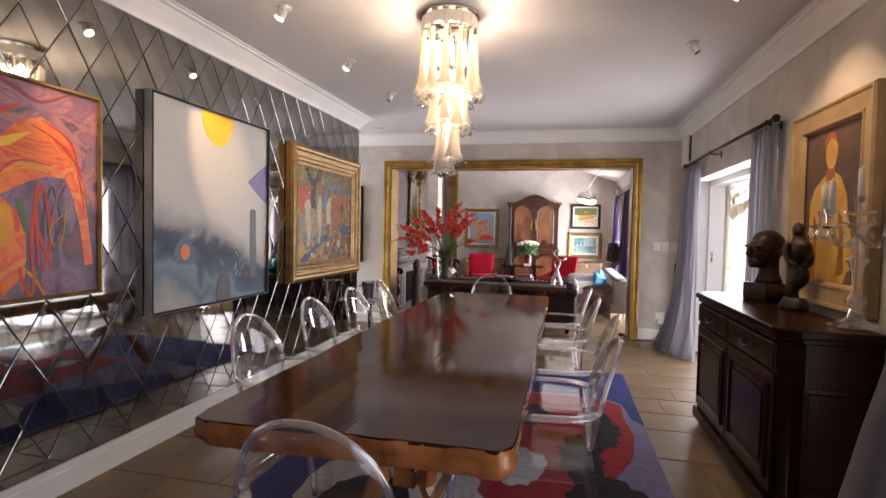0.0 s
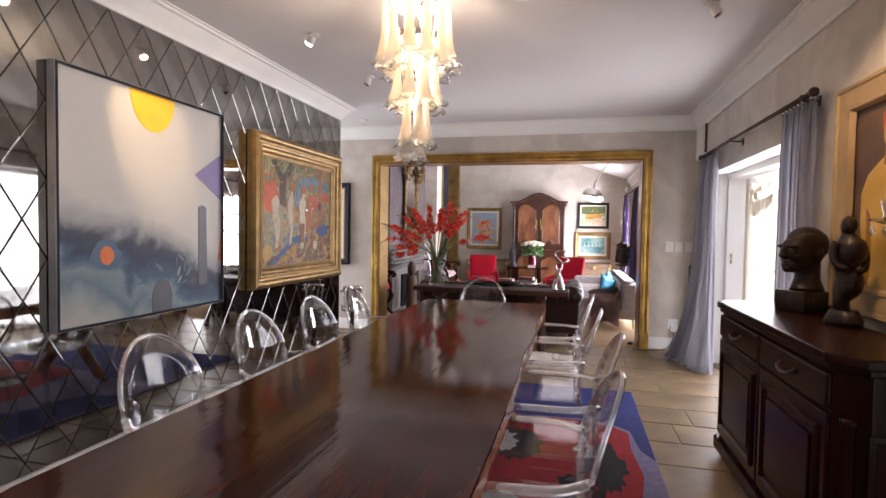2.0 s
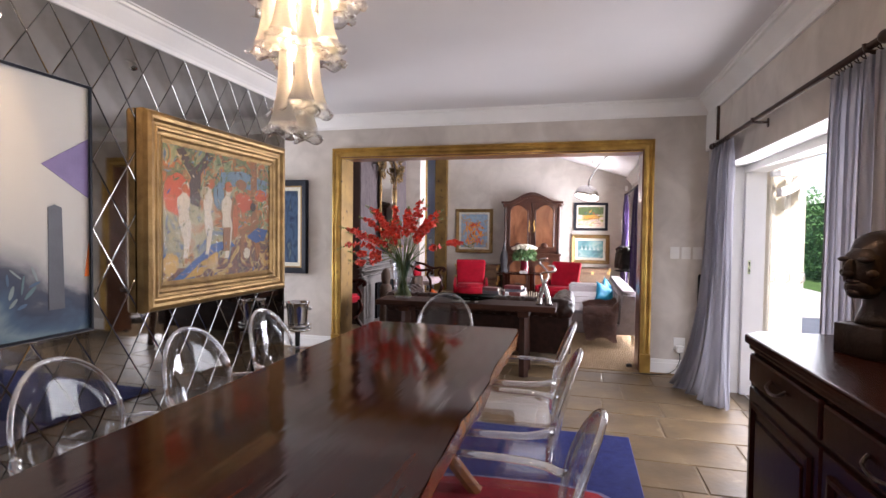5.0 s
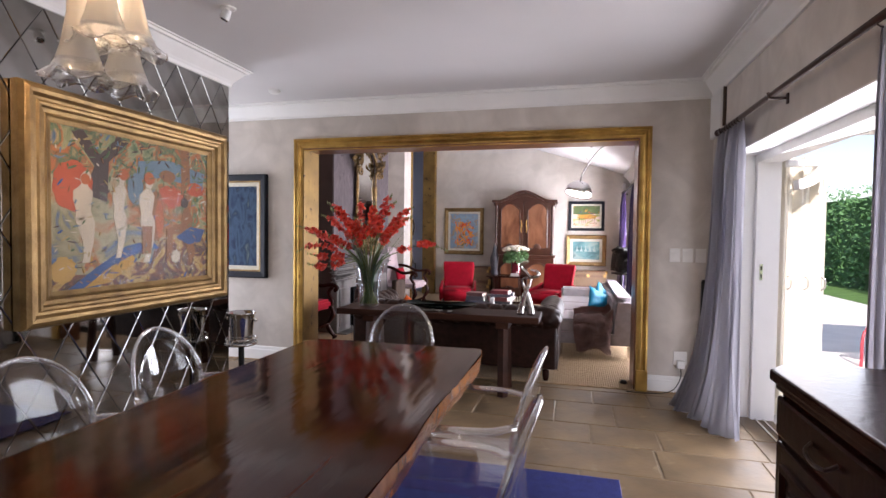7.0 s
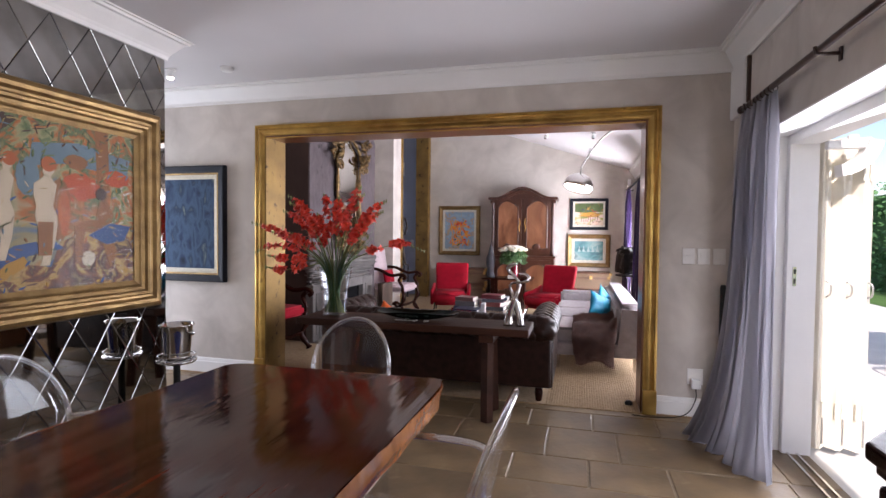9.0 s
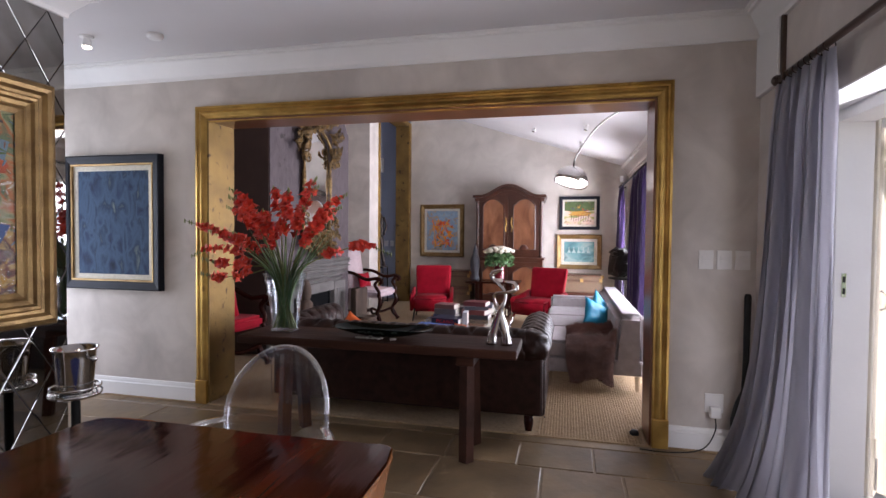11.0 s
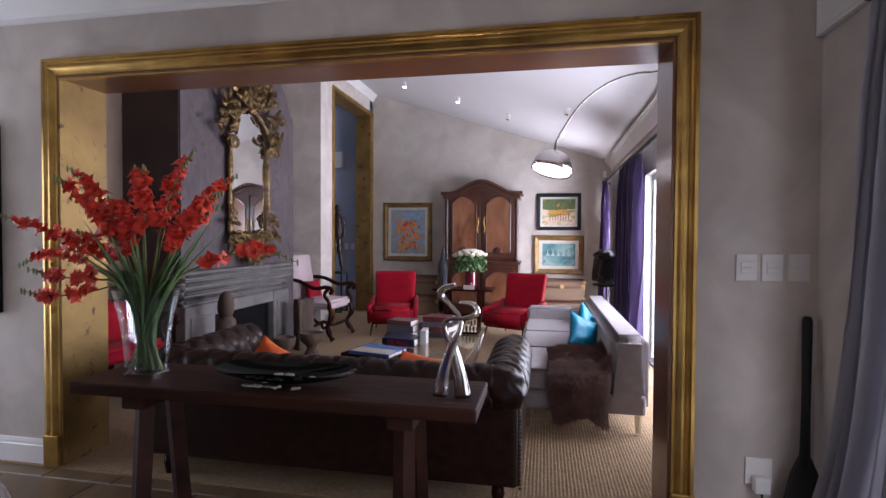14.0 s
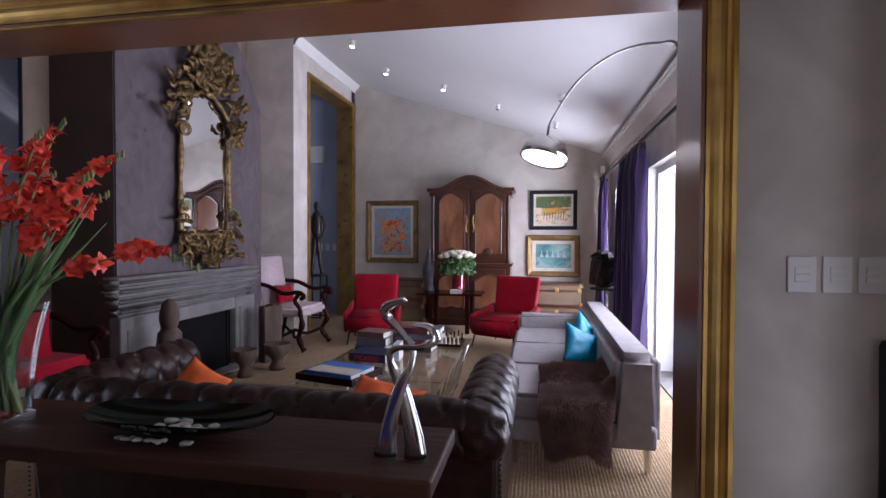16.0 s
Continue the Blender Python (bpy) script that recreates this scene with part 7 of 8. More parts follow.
def red_chair(m):
    ch = thing("red_armchair", "red velvet lounge chair on thin metal legs", "armchair", m @ Matrix.Diagonal((1.02, 1.03, 0.91, 1)), "red armchairs")
    bm = boxes(((-0.29, -0.36, 0.17), (0.29, 0.24, 0.42)))
    bmesh.ops.bevel(bm, geom=bm.edges[:], offset=0.05, segments=4, affect="EDGES")
    part("seat", bm, RED_VELVET, ch, smooth=True)
    bm = bmesh.new()
    def f(u, v):
        a = u * math.tau
        w = 0.265 + 0.03 * v
        c, s = math.cos(a), math.sin(a)
        r = 1 / (abs(c) ** 6 + abs(s) ** 6) ** (1 / 6)
        k = 1.0 if v < 0.9 else math.sqrt(max(1 - ((v - 0.9) / 0.1) ** 2 * 0.75, 0))
        return (w * (0.86 + 0.14 * k) * r * c, 0.24 + 0.13 * v + 0.055 * k * r * s, 0.30 + 0.62 * v)
    surface(bm, f, 32, 40, loop_u=True, caps=True)
    part("backrest", bm, RED_VELVET, ch, smooth=True)
    for s in (-1, 1):
        bm = bmesh.new()
        prism(bm, [(-0.30, 0.40), (-0.26, 0.445), (0.08, 0.46), (0.26, 0.54), (0.32, 0.50), (0.28, 0.16), (-0.24, 0.16)], s * 0.285, s * 0.330, lambda u, v, w: (w, u, v))
        bmesh.ops.bevel(bm, geom=bm.edges[:], offset=0.014, segments=3, affect="EDGES")
        part("side", bm, RED_VELVET, ch, smooth=True)
        for y, dy in ((-0.26, -0.05), (0.22, 0.06)):
            bm = bmesh.new()
            tube(bm, [(s * 0.25, y, 0.22), (s * 0.28, y + dy, 0.0)], [0.012, 0.008], 8)
            part("leg", bm, IRON, ch, "thin black metal leg")
    return ch


r1 = red_chair(pose(-1.78, 11.68, 0.01, 0, 0, 11))
copy_thing(r1, pose(-0.08, 11.68, 0.01, 0, 0, -24))

# ---- side table with roses ----
st = thing("side_table", "dark wooden side table on square legs", "table", pose(-0.90, 12.55, 0.01))
part("top", boxes(((-0.46, -0.26, 0.53), (0.46, 0.26, 0.56)), bev=0.006), DARK_WOOD, st)
for x in (-0.26, 0.26):
    for y in (-0.2, 0.2):
        part("leg", boxes(((x - 0.03, y - 0.03, 0), (x + 0.03, y + 0.03, 0.531)), bev=0.004), DARK_WOOD, st)
part("shelf", boxes(((-0.29, -0.22, 0.12), (0.29, 0.22, 0.14))), DARK_WOOD, st)
rv = thing("red_glass_vase", "ribbed dark red cylinder vase on the side table", "vase", pose(-0.80, 12.50, 0.57))
bm = bmesh.new()
lathe(bm, [(0.0, 0.0), (0.085, 0.0), (0.09, 0.02), (0.086, 0.05), (0.092, 0.06), (0.086, 0.07), (0.092, 0.11), (0.088, 0.24), (0.092, 0.30), (0.084, 0.30), (0.08, 0.03), (0.0, 0.025)], (0, 0, 0), 28)
part("body", bm, material("ruby_glass", (0.16, 0.008, 0.016), 0.08, second=(0.09, 0.004, 0.01), coat=0.5), rv, smooth=True)
ro = thing("rose_bouquet", "round bunch of cream white roses with green leaves", "flowers", pose(-0.80, 12.50, 0.58))
ROSE = material("cream_rose", (0.80, 0.76, 0.64), 0.6, second=(0.66, 0.60, 0.45), scale=40)
bm = bmesh.new()
for i in range(420):
    a, r = rng.uniform(0, math.tau), 0.25 * math.sqrt(rng.random())
    leaf(bm, Vector((r * math.cos(a), r * math.sin(a), 0.30 + 0.22 * rng.random() - 0.25 * r)), rng.uniform(0.05, 0.09), rng)
part("foliage", bm, LEAF, ro)
bm = bmesh.new()
for i in range(12):
    a = rng.uniform(0, math.tau)
    tube(bm, [(0.03 * math.cos(a), 0.03 * math.sin(a), 0.03), (0.12 * math.cos(a), 0.12 * math.sin(a), 0.46)], 0.004, 5)
part("stems", bm, STEM, ro)
for i in range(26):
    a, r = i * 2.4, 0.235 * math.sqrt((i + 0.5) / 26)
    c = Vector((r * math.cos(a), r * math.sin(a), 0.56 - 1.3 * r * r))
    bm = bmesh.new()
    for layer, (q, h) in enumerate(((0.045, 0.0), (0.034, 0.012), (0.02, 0.02))):
        for k in range(5):
            b = math.tau * k / 5 + layer * 0.6
            o = Vector((math.cos(b), math.sin(b), 0))
            s2 = Vector((-math.sin(b), math.cos(b), 0))
            rows = []
            for tt, w, out, up in ((0, 0.3, 0.2, -0.5), (0.5, 0.75, 0.95, 0.1), (1, 0.55, 0.85, 0.75)):
                pc = c + o * q * out + Vector((0, 0, h + q * up))
                rows.append([bm.verts.new(pc - s2 * q * w), bm.verts.new(pc + o * q * 0.15), bm.verts.new(pc + s2 * q * w)])
            for x, y in zip(rows, rows[1:]):
                for j in range(2):
                    bm.faces.new((x[j], x[j + 1], y[j + 1], y[j]))
    part("rose", bm, ROSE, ro, smooth=True)
bm = bmesh.new()
lathe(bm, [(0.0, 0.0), (0.075, 0.0), (0.07, 0.03), (0.055, 0.10), (0.085, 0.25), (0.075, 0.36), (0.045, 0.46), (0.04, 0.52), (0.015, 0.60), (0.0, 0.66)], (0, 0, 0), 16, wave=lambda a, i: 1 + 0.14 * math.sin(5 * a + i))
hood = part("hooded_sculpture", bm, material("grey_patinated_bronze", (0.09, 0.09, 0.10), 0.5, 0.4, second=(0.04, 0.04, 0.045), scale=10, bump=0.4), smooth=True)
hood.matrix_world = pose(-1.24, 12.60, 0.57)
tagged(hood, "slender grey hooded sculpture on the side table", "sculpture")
book("pale book lying beside the rose vase", 0.16, 0.12, 0.05, (0.55, 0.52, 0.50), pose(-0.80, 12.36, 0.571, 0, 0, 5))

# ---- armoire ----
arm = thing("carved_armoire", "tall carved walnut armoire with arched top and burr panels", "armoire", pose(-0.72, 13.44, 0.01))
AW = 0.62
part("lower_body", boxes(((-AW, -0.27, 0.08), (AW, 0.28, 0.92)), bev=0.006), WALNUT, arm)
part("upper_body", boxes(((-AW + 0.03, -0.24, 0.92), (AW - 0.03, 0.28, 2.06)), bev=0.006), WALNUT, arm)
part("waist_moulding", boxes(((-AW - 0.03, -0.30, 0.90), (AW + 0.03, 0.28, 0.945)), bev=0.012), WALNUT, arm)


def arch(x):
    return 2.10 + 0.20 * math.cos(min(abs(x) / 0.52, 1) * math.pi / 2) ** 1.6


for y0, g, dz, th in ((-0.30, 0.055, 0.0, 0.05), (-0.27, 0.02, -0.06, 0.06)):
    bm = bmesh.new()
    xs = [(-AW - g) + (2 * AW + 2 * g) * i / 36 for i in range(37)]
    prism(bm, [(x, arch(x) + dz) for x in xs] + [(x, arch(x) + dz - th) for x in xs[::-1]], y0, 0.28, lambda u, v, w: (u, w, v))
    part("arched_cornice", bm, WALNUT, arm)
bm = bmesh.new()
prism(bm, [(x, arch(x) - 0.10) for x in [(-AW + 0.03) + (2 * AW - 0.06) * i / 24 for i in range(25)]] + [(AW - 0.03, 2.0), (-AW + 0.03, 2.0)], -0.238, 0.27, lambda u, v, w: (u, w, v))
part("frieze", bm, WALNUT, arm)
for s in (-1, 1):
    for lo, hi, up in ((1.0, 2.08, True), (0.16, 0.86, False)):
        yf = -0.24 if up else -0.27
        x0, x1 = (0.015, AW - 0.07) if s > 0 else (-AW + 0.07, -0.015)
        dr = part("door", boxes(((x0, yf - 0.022, lo), (x1, yf + 0.002, hi)), bev=0.004), WALNUT, arm)
        cx, w = (x0 + x1) / 2, (x1 - x0) / 2 - 0.07
        outline2 = [(cx - w, lo + 0.10), (cx - 0.5 * w, lo + 0.08), (cx - 0.2 * w, lo + 0.12), (cx + 0.2 * w, lo + 0.12), (cx + 0.5 * w, lo + 0.08), (cx + w, lo + 0.10)] + [(cx + w * math.cos(a), hi - 0.15 + (0.05 if up else 0.03) * math.sin(a) - 0.045 * math.cos(2.2 * a * (1 if s > 0 else -1) + (0 if s > 0 else 2.2 * math.pi))) for a in (math.pi * k / 18 for k in range(19))]
        bm = bmesh.new()
        prism(bm, outline2, yf - 0.032, yf - 0.020, lambda u, v, q: (u, q, v))
        part("panel", bm, BURR, dr, "figured burr walnut panel")
        bm = bmesh.new()
        tube(bm, [(u, yf - 0.028, v) for u, v in outline2 + outline2[:1]], 0.013, 6)
        part("panel_moulding", bm, WALNUT, dr)
        if up:
            bm = bmesh.new()
            tube(bm, curve_points([(s * 0.05, yf - 0.026, 1.42), (s * 0.062, yf - 0.034, 1.50), (s * 0.045, yf - 0.034, 1.58), (s * 0.058, yf - 0.026, 1.68)], 12), 0.010, 6)
            part("escutcheon", bm, GOLD, dr, "gilt brass escutcheon", smooth=True)
            bm = bmesh.new()
            blob(bm, (cx, yf - 0.035, lo + 0.12), (0.075, 0.012, 0.06), 2, 14, 8, 0.3, 3)
            part("carving", bm, WALNUT, dr, smooth=True)
    bm = bmesh.new()
    lathe(bm, [(0.035, 0.95), (0.03, 1.0), (0.03, 2.0), (0.036, 2.05)], (s * (AW - 0.035), -0.235, 0), 12)
    part("corner_column", bm, WALNUT, arm, smooth=True)
    part("foot", boxes(((s * (AW - 0.07) - 0.06, -0.27, 0), (s * (AW - 0.07) + 0.06, -0.15, 0.085)), bev=0.01), WALNUT, arm)
    part("foot", boxes(((s * (AW - 0.07) - 0.06, 0.16, 0), (s * (AW - 0.07) + 0.06, 0.28, 0.085)), bev=0.01), WALNUT, arm)

# ---- old trunks ----
CHECK = material("checked_canvas", (0.16, 0.095, 0.05), 0.6, second=(0.055, 0.033, 0.02), scale=5, bump=0.2)
t = CHECK.node_tree
ck = t.nodes.new("ShaderNodeTexChecker")
ck.inputs["Scale"].default_value = 44
ck.inputs["Color1"].default_value, ck.inputs["Color2"].default_value = (0.20, 0.13, 0.075, 1), (0.040, 0.025, 0.016, 1)
t.links.new(t.nodes["Texture Coordinate"].outputs["Object"], ck.inputs["Vector"])
t.links.new(ck.outputs[0], t.nodes["Principled BSDF"].inputs["Base Color"])
BRASS = material("aged_brass", (0.62, 0.42, 0.16), 0.35, 0.9, second=(0.40, 0.25, 0.09), scale=15)


def trunk(m, w, h):
    tr = thing("travel_trunk", "old checked canvas travel trunk with brass locks", "trunk", m, "stacked trunks")
    part("body", boxes(((-w, -0.22, 0), (w, 0.22, h * 0.68)), bev=0.006), CHECK, tr)
    part("lid", boxes(((-w, -0.22, h * 0.70), (w, 0.22, h)), bev=0.006), CHECK, tr)
    for zc in (0.012, h * 0.68, h - 0.012):
        part("band", boxes(((-w - 0.004, -0.226, zc - 0.012), (w + 0.004, -0.219, zc + 0.012))), WALNUT, tr, "leather edge band")
    for x in (-w + 0.03, 0, w - 0.03):
        part("lock", boxes(((x - 0.026, -0.236, h * 0.62), (x + 0.026, -0.218, h * 0.80)), bev=0.004), BRASS, tr, "brass lock")
    for x in (-w, w):
        for zc in (0.03, h - 0.03):
            part("corner", boxes(((x - 0.025, -0.229, zc - 0.03), (x + 0.025, -0.17, zc + 0.03)), bev=0.004), BRASS, tr)


trunk(pose(0.60, 13.48, 0.012), 0.36, 0.30)
trunk(pose(0.60, 13.48, 0.316), 0.36, 0.34)
trunk(pose(-1.95, 13.48, 0.012), 0.50, 0.34)
trunk(pose(-1.95, 13.48, 0.356), 0.50, 0.32)

# ---- pictures in the living room ----
NORTH = 13.747
picture("flower_still_life", "bright bouquet painting in a broad pale gold frame", 0.90, 1.05, MEDIUM, GILT, BOUQUET, pose(-2.57, NORTH, 0.92), 0.05, LINEN, patches=dabs(90, [AMBER, ORANGE_PAINT, SCARLET, AMBER], 81, 0.07, u=(0.20, 0.80), v=(0.12, 0.75), turn=1.5) + dabs(10, [GREEN_PAINT, BARK], 82, 0.05, u=(0.35, 0.65), v=(0.1, 0.6)) + dabs(16, [STRAW, SCARLET, plain("sky_blue_paint", (0.25, 0.38, 0.50))], 83, 0.03, v=(0.4, 0.95)))
picture("horse_race_painting", "horses on a pale field in a black frame", 0.74, 0.63, [(0, 0), (0, 0.03), (0.01, 0.04), (0.055, 0.03), (0.06, 0.02)], BLACK_FRAME, FIELD, pose(0.18, NORTH, 1.48), 0.04, LINEN, patches=[
    ([(0, 0.60), (0.4, 0.55), (1, 0.62), (1, 1), (0, 1)], GREEN_PAINT, 0.0006), ([(0.12, 0.42), (0.3, 0.56), (0.62, 0.60), (0.9, 0.52), (0.84, 0.38), (0.5, 0.36)], OCHRE, 0.001)]
    + [([(0.22 + 0.08 * i, 0.14), (0.235 + 0.08 * i, 0.14), (0.26 + 0.08 * i, 0.42), (0.235 + 0.08 * i, 0.42)], BARK, 0.0012) for i in range(8)]
    + dabs(22, [BARK, OCHRE, RUST, STRAW], 91, 0.05, u=(0.15, 0.85), v=(0.36, 0.58)) + dabs(14, [COBALT, SCARLET, BARK], 92, 0.035, u=(0.2, 0.8), v=(0.60, 0.72)) + dabs(30, [GREEN_PAINT, SAGE, OCHRE, BARK], 93, 0.05, v=(0.7, 1.0)) + dabs(20, [CREAM, DUSK, FLESH], 94, 0.05, v=(0.0, 0.2), turn=0.2))
picture("dancers_painting", "pale dancers on teal in an ornate gilt frame", 0.83, 0.66, [(0, 0), (0, 0.04), (0.015, 0.055), (0.05, 0.045), (0.075, 0.03), (0.085, 0.022)], GILT, LAGOON, pose(0.14, NORTH, 0.73), 0.06, LINEN, patches=[
    ([(0.10 + 0.16 * i, 0.44), (0.15 + 0.16 * i, 0.60), (0.155 + 0.16 * i, 0.74), (0.175 + 0.16 * i, 0.74), (0.18 + 0.16 * i, 0.60), (0.24 + 0.16 * i, 0.44)], plain("pale_teal_paint", (0.38, 0.47, 0.45)), 0.002) for i in range(5)])
picture("dark_canvas_painting", "large near-black canvas with a pale smoky form", 0.86, 1.9, THIN, BLACK_FRAME, ABYSS, pose(-3.447, 7.58, 0.75, 0, 0, 90))

# ---- fireplace ----
fp = thing("fireplace", "carved limestone fireplace with stepped mantel and dark firebox", "fireplace")
FX = -2.72
part("chimney_breast", boxes(((-3.45, 8.70, 0), (-2.86, 10.80, 2.80))), LILAC, fp, "lilac-grey crackled plaster chimney breast")
bm = bmesh.new()
prism(bm, [(8.70, 2.80), (10.80, 2.80), (10.30, 3.48), (9.86, 4.35), (8.70, 4.35)], -3.45, -2.86, lambda u, v, w: (w, u, v))
part("tapered_hood", bm, LILAC, fp, "breast narrowing towards the ceiling")
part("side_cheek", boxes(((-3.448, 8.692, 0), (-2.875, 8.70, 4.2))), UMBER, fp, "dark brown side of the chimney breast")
for i, (z0, z1, out) in enumerate(((0.965, 1.035, 0.06), (0.885, 0.966, 0.045), (0.805, 0.886, 0.005), (0.72, 0.806, -0.04))):
    bm = boxes(((-2.87, 8.57 - out, z0), (FX + out, 10.45 + out, z1)))
    bmesh.ops.bevel(bm, geom=bm.edges[:], offset=0.034, segments=5, affect="EDGES")
    part("mantel_course", bm, LIMESTONE, fp, smooth=True)
for y0, y1 in ((8.63, 9.05), (10.14, 10.50)):
    part("jamb", boxes(((-2.87, y0, 0), (FX - 0.045, y1, 0.72)), bev=0.012), LIMESTONE, fp)
    part("jamb_panel", boxes(((-2.80, y0 + 0.06, 0.10), (FX - 0.030, y1 - 0.06, 0.62)), bev=0.012), LIMESTONE, fp)
part("lintel", boxes(((-2.87, 9.05, 0.60), (FX - 0.05, 10.14, 0.72)), bev=0.01), LIMESTONE, fp)
# no recess here: a flat black sheet stands in for the opening's shade
part("firebox", boxes(((-2.868, 9.02, 0.02), (-2.83, 10.13, 0.62))), SOOT_AND_SHADE, fp, "flat black sheet painted as the shaded opening")
part("fire_screen", boxes(((FX - 0.10, 9.25, 0.02), (FX - 0.085, 10.02, 0.60)), ((FX - 0.11, 9.22, 0.02), (FX - 0.075, 9.25, 0.63)), ((FX - 0.11, 10.02, 0.02), (FX - 0.075, 10.05, 0.63)), ((FX - 0.11, 9.25, 0.60), (FX - 0.075, 10.02, 0.63))), SOOT_AND_SHADE, fp, "black iron fire screen")
part("hearth", boxes(((-2.87, 8.62, 0.0), (-2.62, 10.48, 0.025)), bev=0.005), LIMESTONE, fp)

# ---- carved gilt mirror over the mantel ----
gm = thing("carved_gilt_mirror", "ornate rococo gilt mirror carved with scrolls and flowers", "mirror", pose(-2.845, 9.72, 1.04, 0, 0, 90) @ Matrix.Diagonal((1.17, 1, 0.97, 1)))


def mirror_outline(k):
    return [(-0.295 * k, 0.36), (-0.295 * k, 1.36), (-0.25 * k, 1.53), (-0.12 * k, 1.66), (0.0, 1.72), (0.12 * k, 1.66), (0.25 * k, 1.53), (0.295 * k, 1.36), (0.295 * k, 0.36)]


bm = bmesh.new()
prism(bm, mirror_outline(1.0), 0.012, 0.02, lambda u, v, w: (u, -w, v))
part("mirror_glass", bm, SILVER_GLASS, gm, "bright arched mirror plate")
for s in (-1, 1):
    bm = bmesh.new()
    tube(bm, curve_points([(s * 0.30, -0.03, 0.34), (s * 0.315, -0.04, 0.7), (s * 0.305, -0.04, 1.22), (s * 0.34, -0.05, 1.42), (s * 0.25, -0.05, 1.58), (s * 0.10, -0.05, 1.70), (0, -0.05, 1.75)], 40), [0.022 + 0.006 * math.sin(i * 1.3) for i in range(41)], 8)
    part("side_rail", bm, DULL_GILT, gm, smooth=True)
rng = random.Random(33)


def scroll(bm, c, r, turns, d, th):
    n = 20
    tube(bm, [(c[0] + d * r * (1 - k / (n + 4)) * math.cos(k / n * turns * math.tau), c[1] - 0.03 * math.sin(k / n * math.pi), c[2] + r * (1 - k / (n + 4)) * math.sin(k / n * turns * math.tau)) for k in range(n)], [th * (1 - 0.6 * k / n) for k in range(n)], 6)


def acanthus(bm, c, ang, length, w, lift):
    ca, sa = math.cos(ang), math.sin(ang)
    rows = []
    for k in range(7):
        t = k / 6
        cx, cz = c[0] + ca * length * t, c[2] + sa * length * t
        ww = w * math.sin(math.pi * (0.12 + 0.86 * t)) * (1 + 0.3 * math.sin(k * 2.4))
        yy = c[1] - lift * math.sin(t * 2.6) 
        rows.append([bm.verts.new((cx - sa * ww * q, yy - 0.018 * (1 - abs(q)), cz + ca * ww * q)) for q in (-1, -0.4, 0, 0.4, 1)])
    for a, b in zip(rows, rows[1:]):
        for k in range(4):
            bm.faces.new((a[k], a[k + 1], b[k + 1], b[k]))


def carve(name, region, count, size, seed):
    r = random.Random(seed)
    for i in range(count):
        x, z = region(r)
        bm = bmesh.new()
        q = r.random()
        if q < 0.45:
            acanthus(bm, (x, -0.05 - 0.04 * r.random(), z), r.uniform(0.2, 2.9) if z > 1 else r.uniform(-2.9, -0.2), size * r.uniform(0.9, 1.8), size * 0.34, 0.05)
            bmesh.ops.solidify(bm, geom=bm.faces[:], thickness=0.008)
        elif q < 0.8:
            scroll(bm, (x, -0.05 - 0.04 * r.random(), z), size * r.uniform(0.4, 0.75), r.uniform(1.0, 1.8), r.choice((-1, 1)), size * 0.15)
        else:
            rr = size * 0.42
            def petal(u, v):
                a = u * math.tau
                q = rr * v * (0.72 + 0.28 * abs(math.cos(3 * a)) if v > 0.4 else 0.8)
                return (x + q * math.cos(a), -0.05 - 0.05 * math.cos(v * 1.5) - 0.012 * math.sin(v * 9), z + q * math.sin(a))
            surface(bm, petal, 24, 6, loop_u=True)
            bmesh.ops.remove_doubles(bm, verts=bm.verts, dist=1e-5)
        part(name, bm, DULL_GILT, gm, smooth=True)


carve("crest_carving", lambda r: (lambda a, q: (q * 0.30 * math.cos(a) + 0.02, 1.90 + 0.20 * q * math.sin(a)))(r.uniform(0, math.tau), math.sqrt(r.random())), 100, 0.115, 5)
carve("crest_carving", lambda r: (r.choice((-1, 1)) * r.uniform(0.27, 0.46), r.uniform(1.28, 1.72)), 64, 0.10, 6)
carve("base_carving", lambda r: (r.uniform(-0.36, 0.36), 0.36 - 0.26 * (1 - r.random() ** 0.7)), 80, 0.095, 7)
carve("crest_carving", lambda r: (r.uniform(-0.14, 0.10), r.uniform(1.95, 2.24)), 36, 0.12, 8)
carve("base_carving", lambda r: (lambda z: (r.uniform(-1, 1) * (0.05 + 0.9 * z), z + 0.02))(r.uniform(0.03, 0.2)), 34, 0.075, 9)
carve("rail_carving", lambda r: (r.choice((-1, 1)) * r.uniform(0.305, 0.345), r.uniform(0.35, 0.62)), 20, 0.07, 12)

# ---- carved armchairs ----


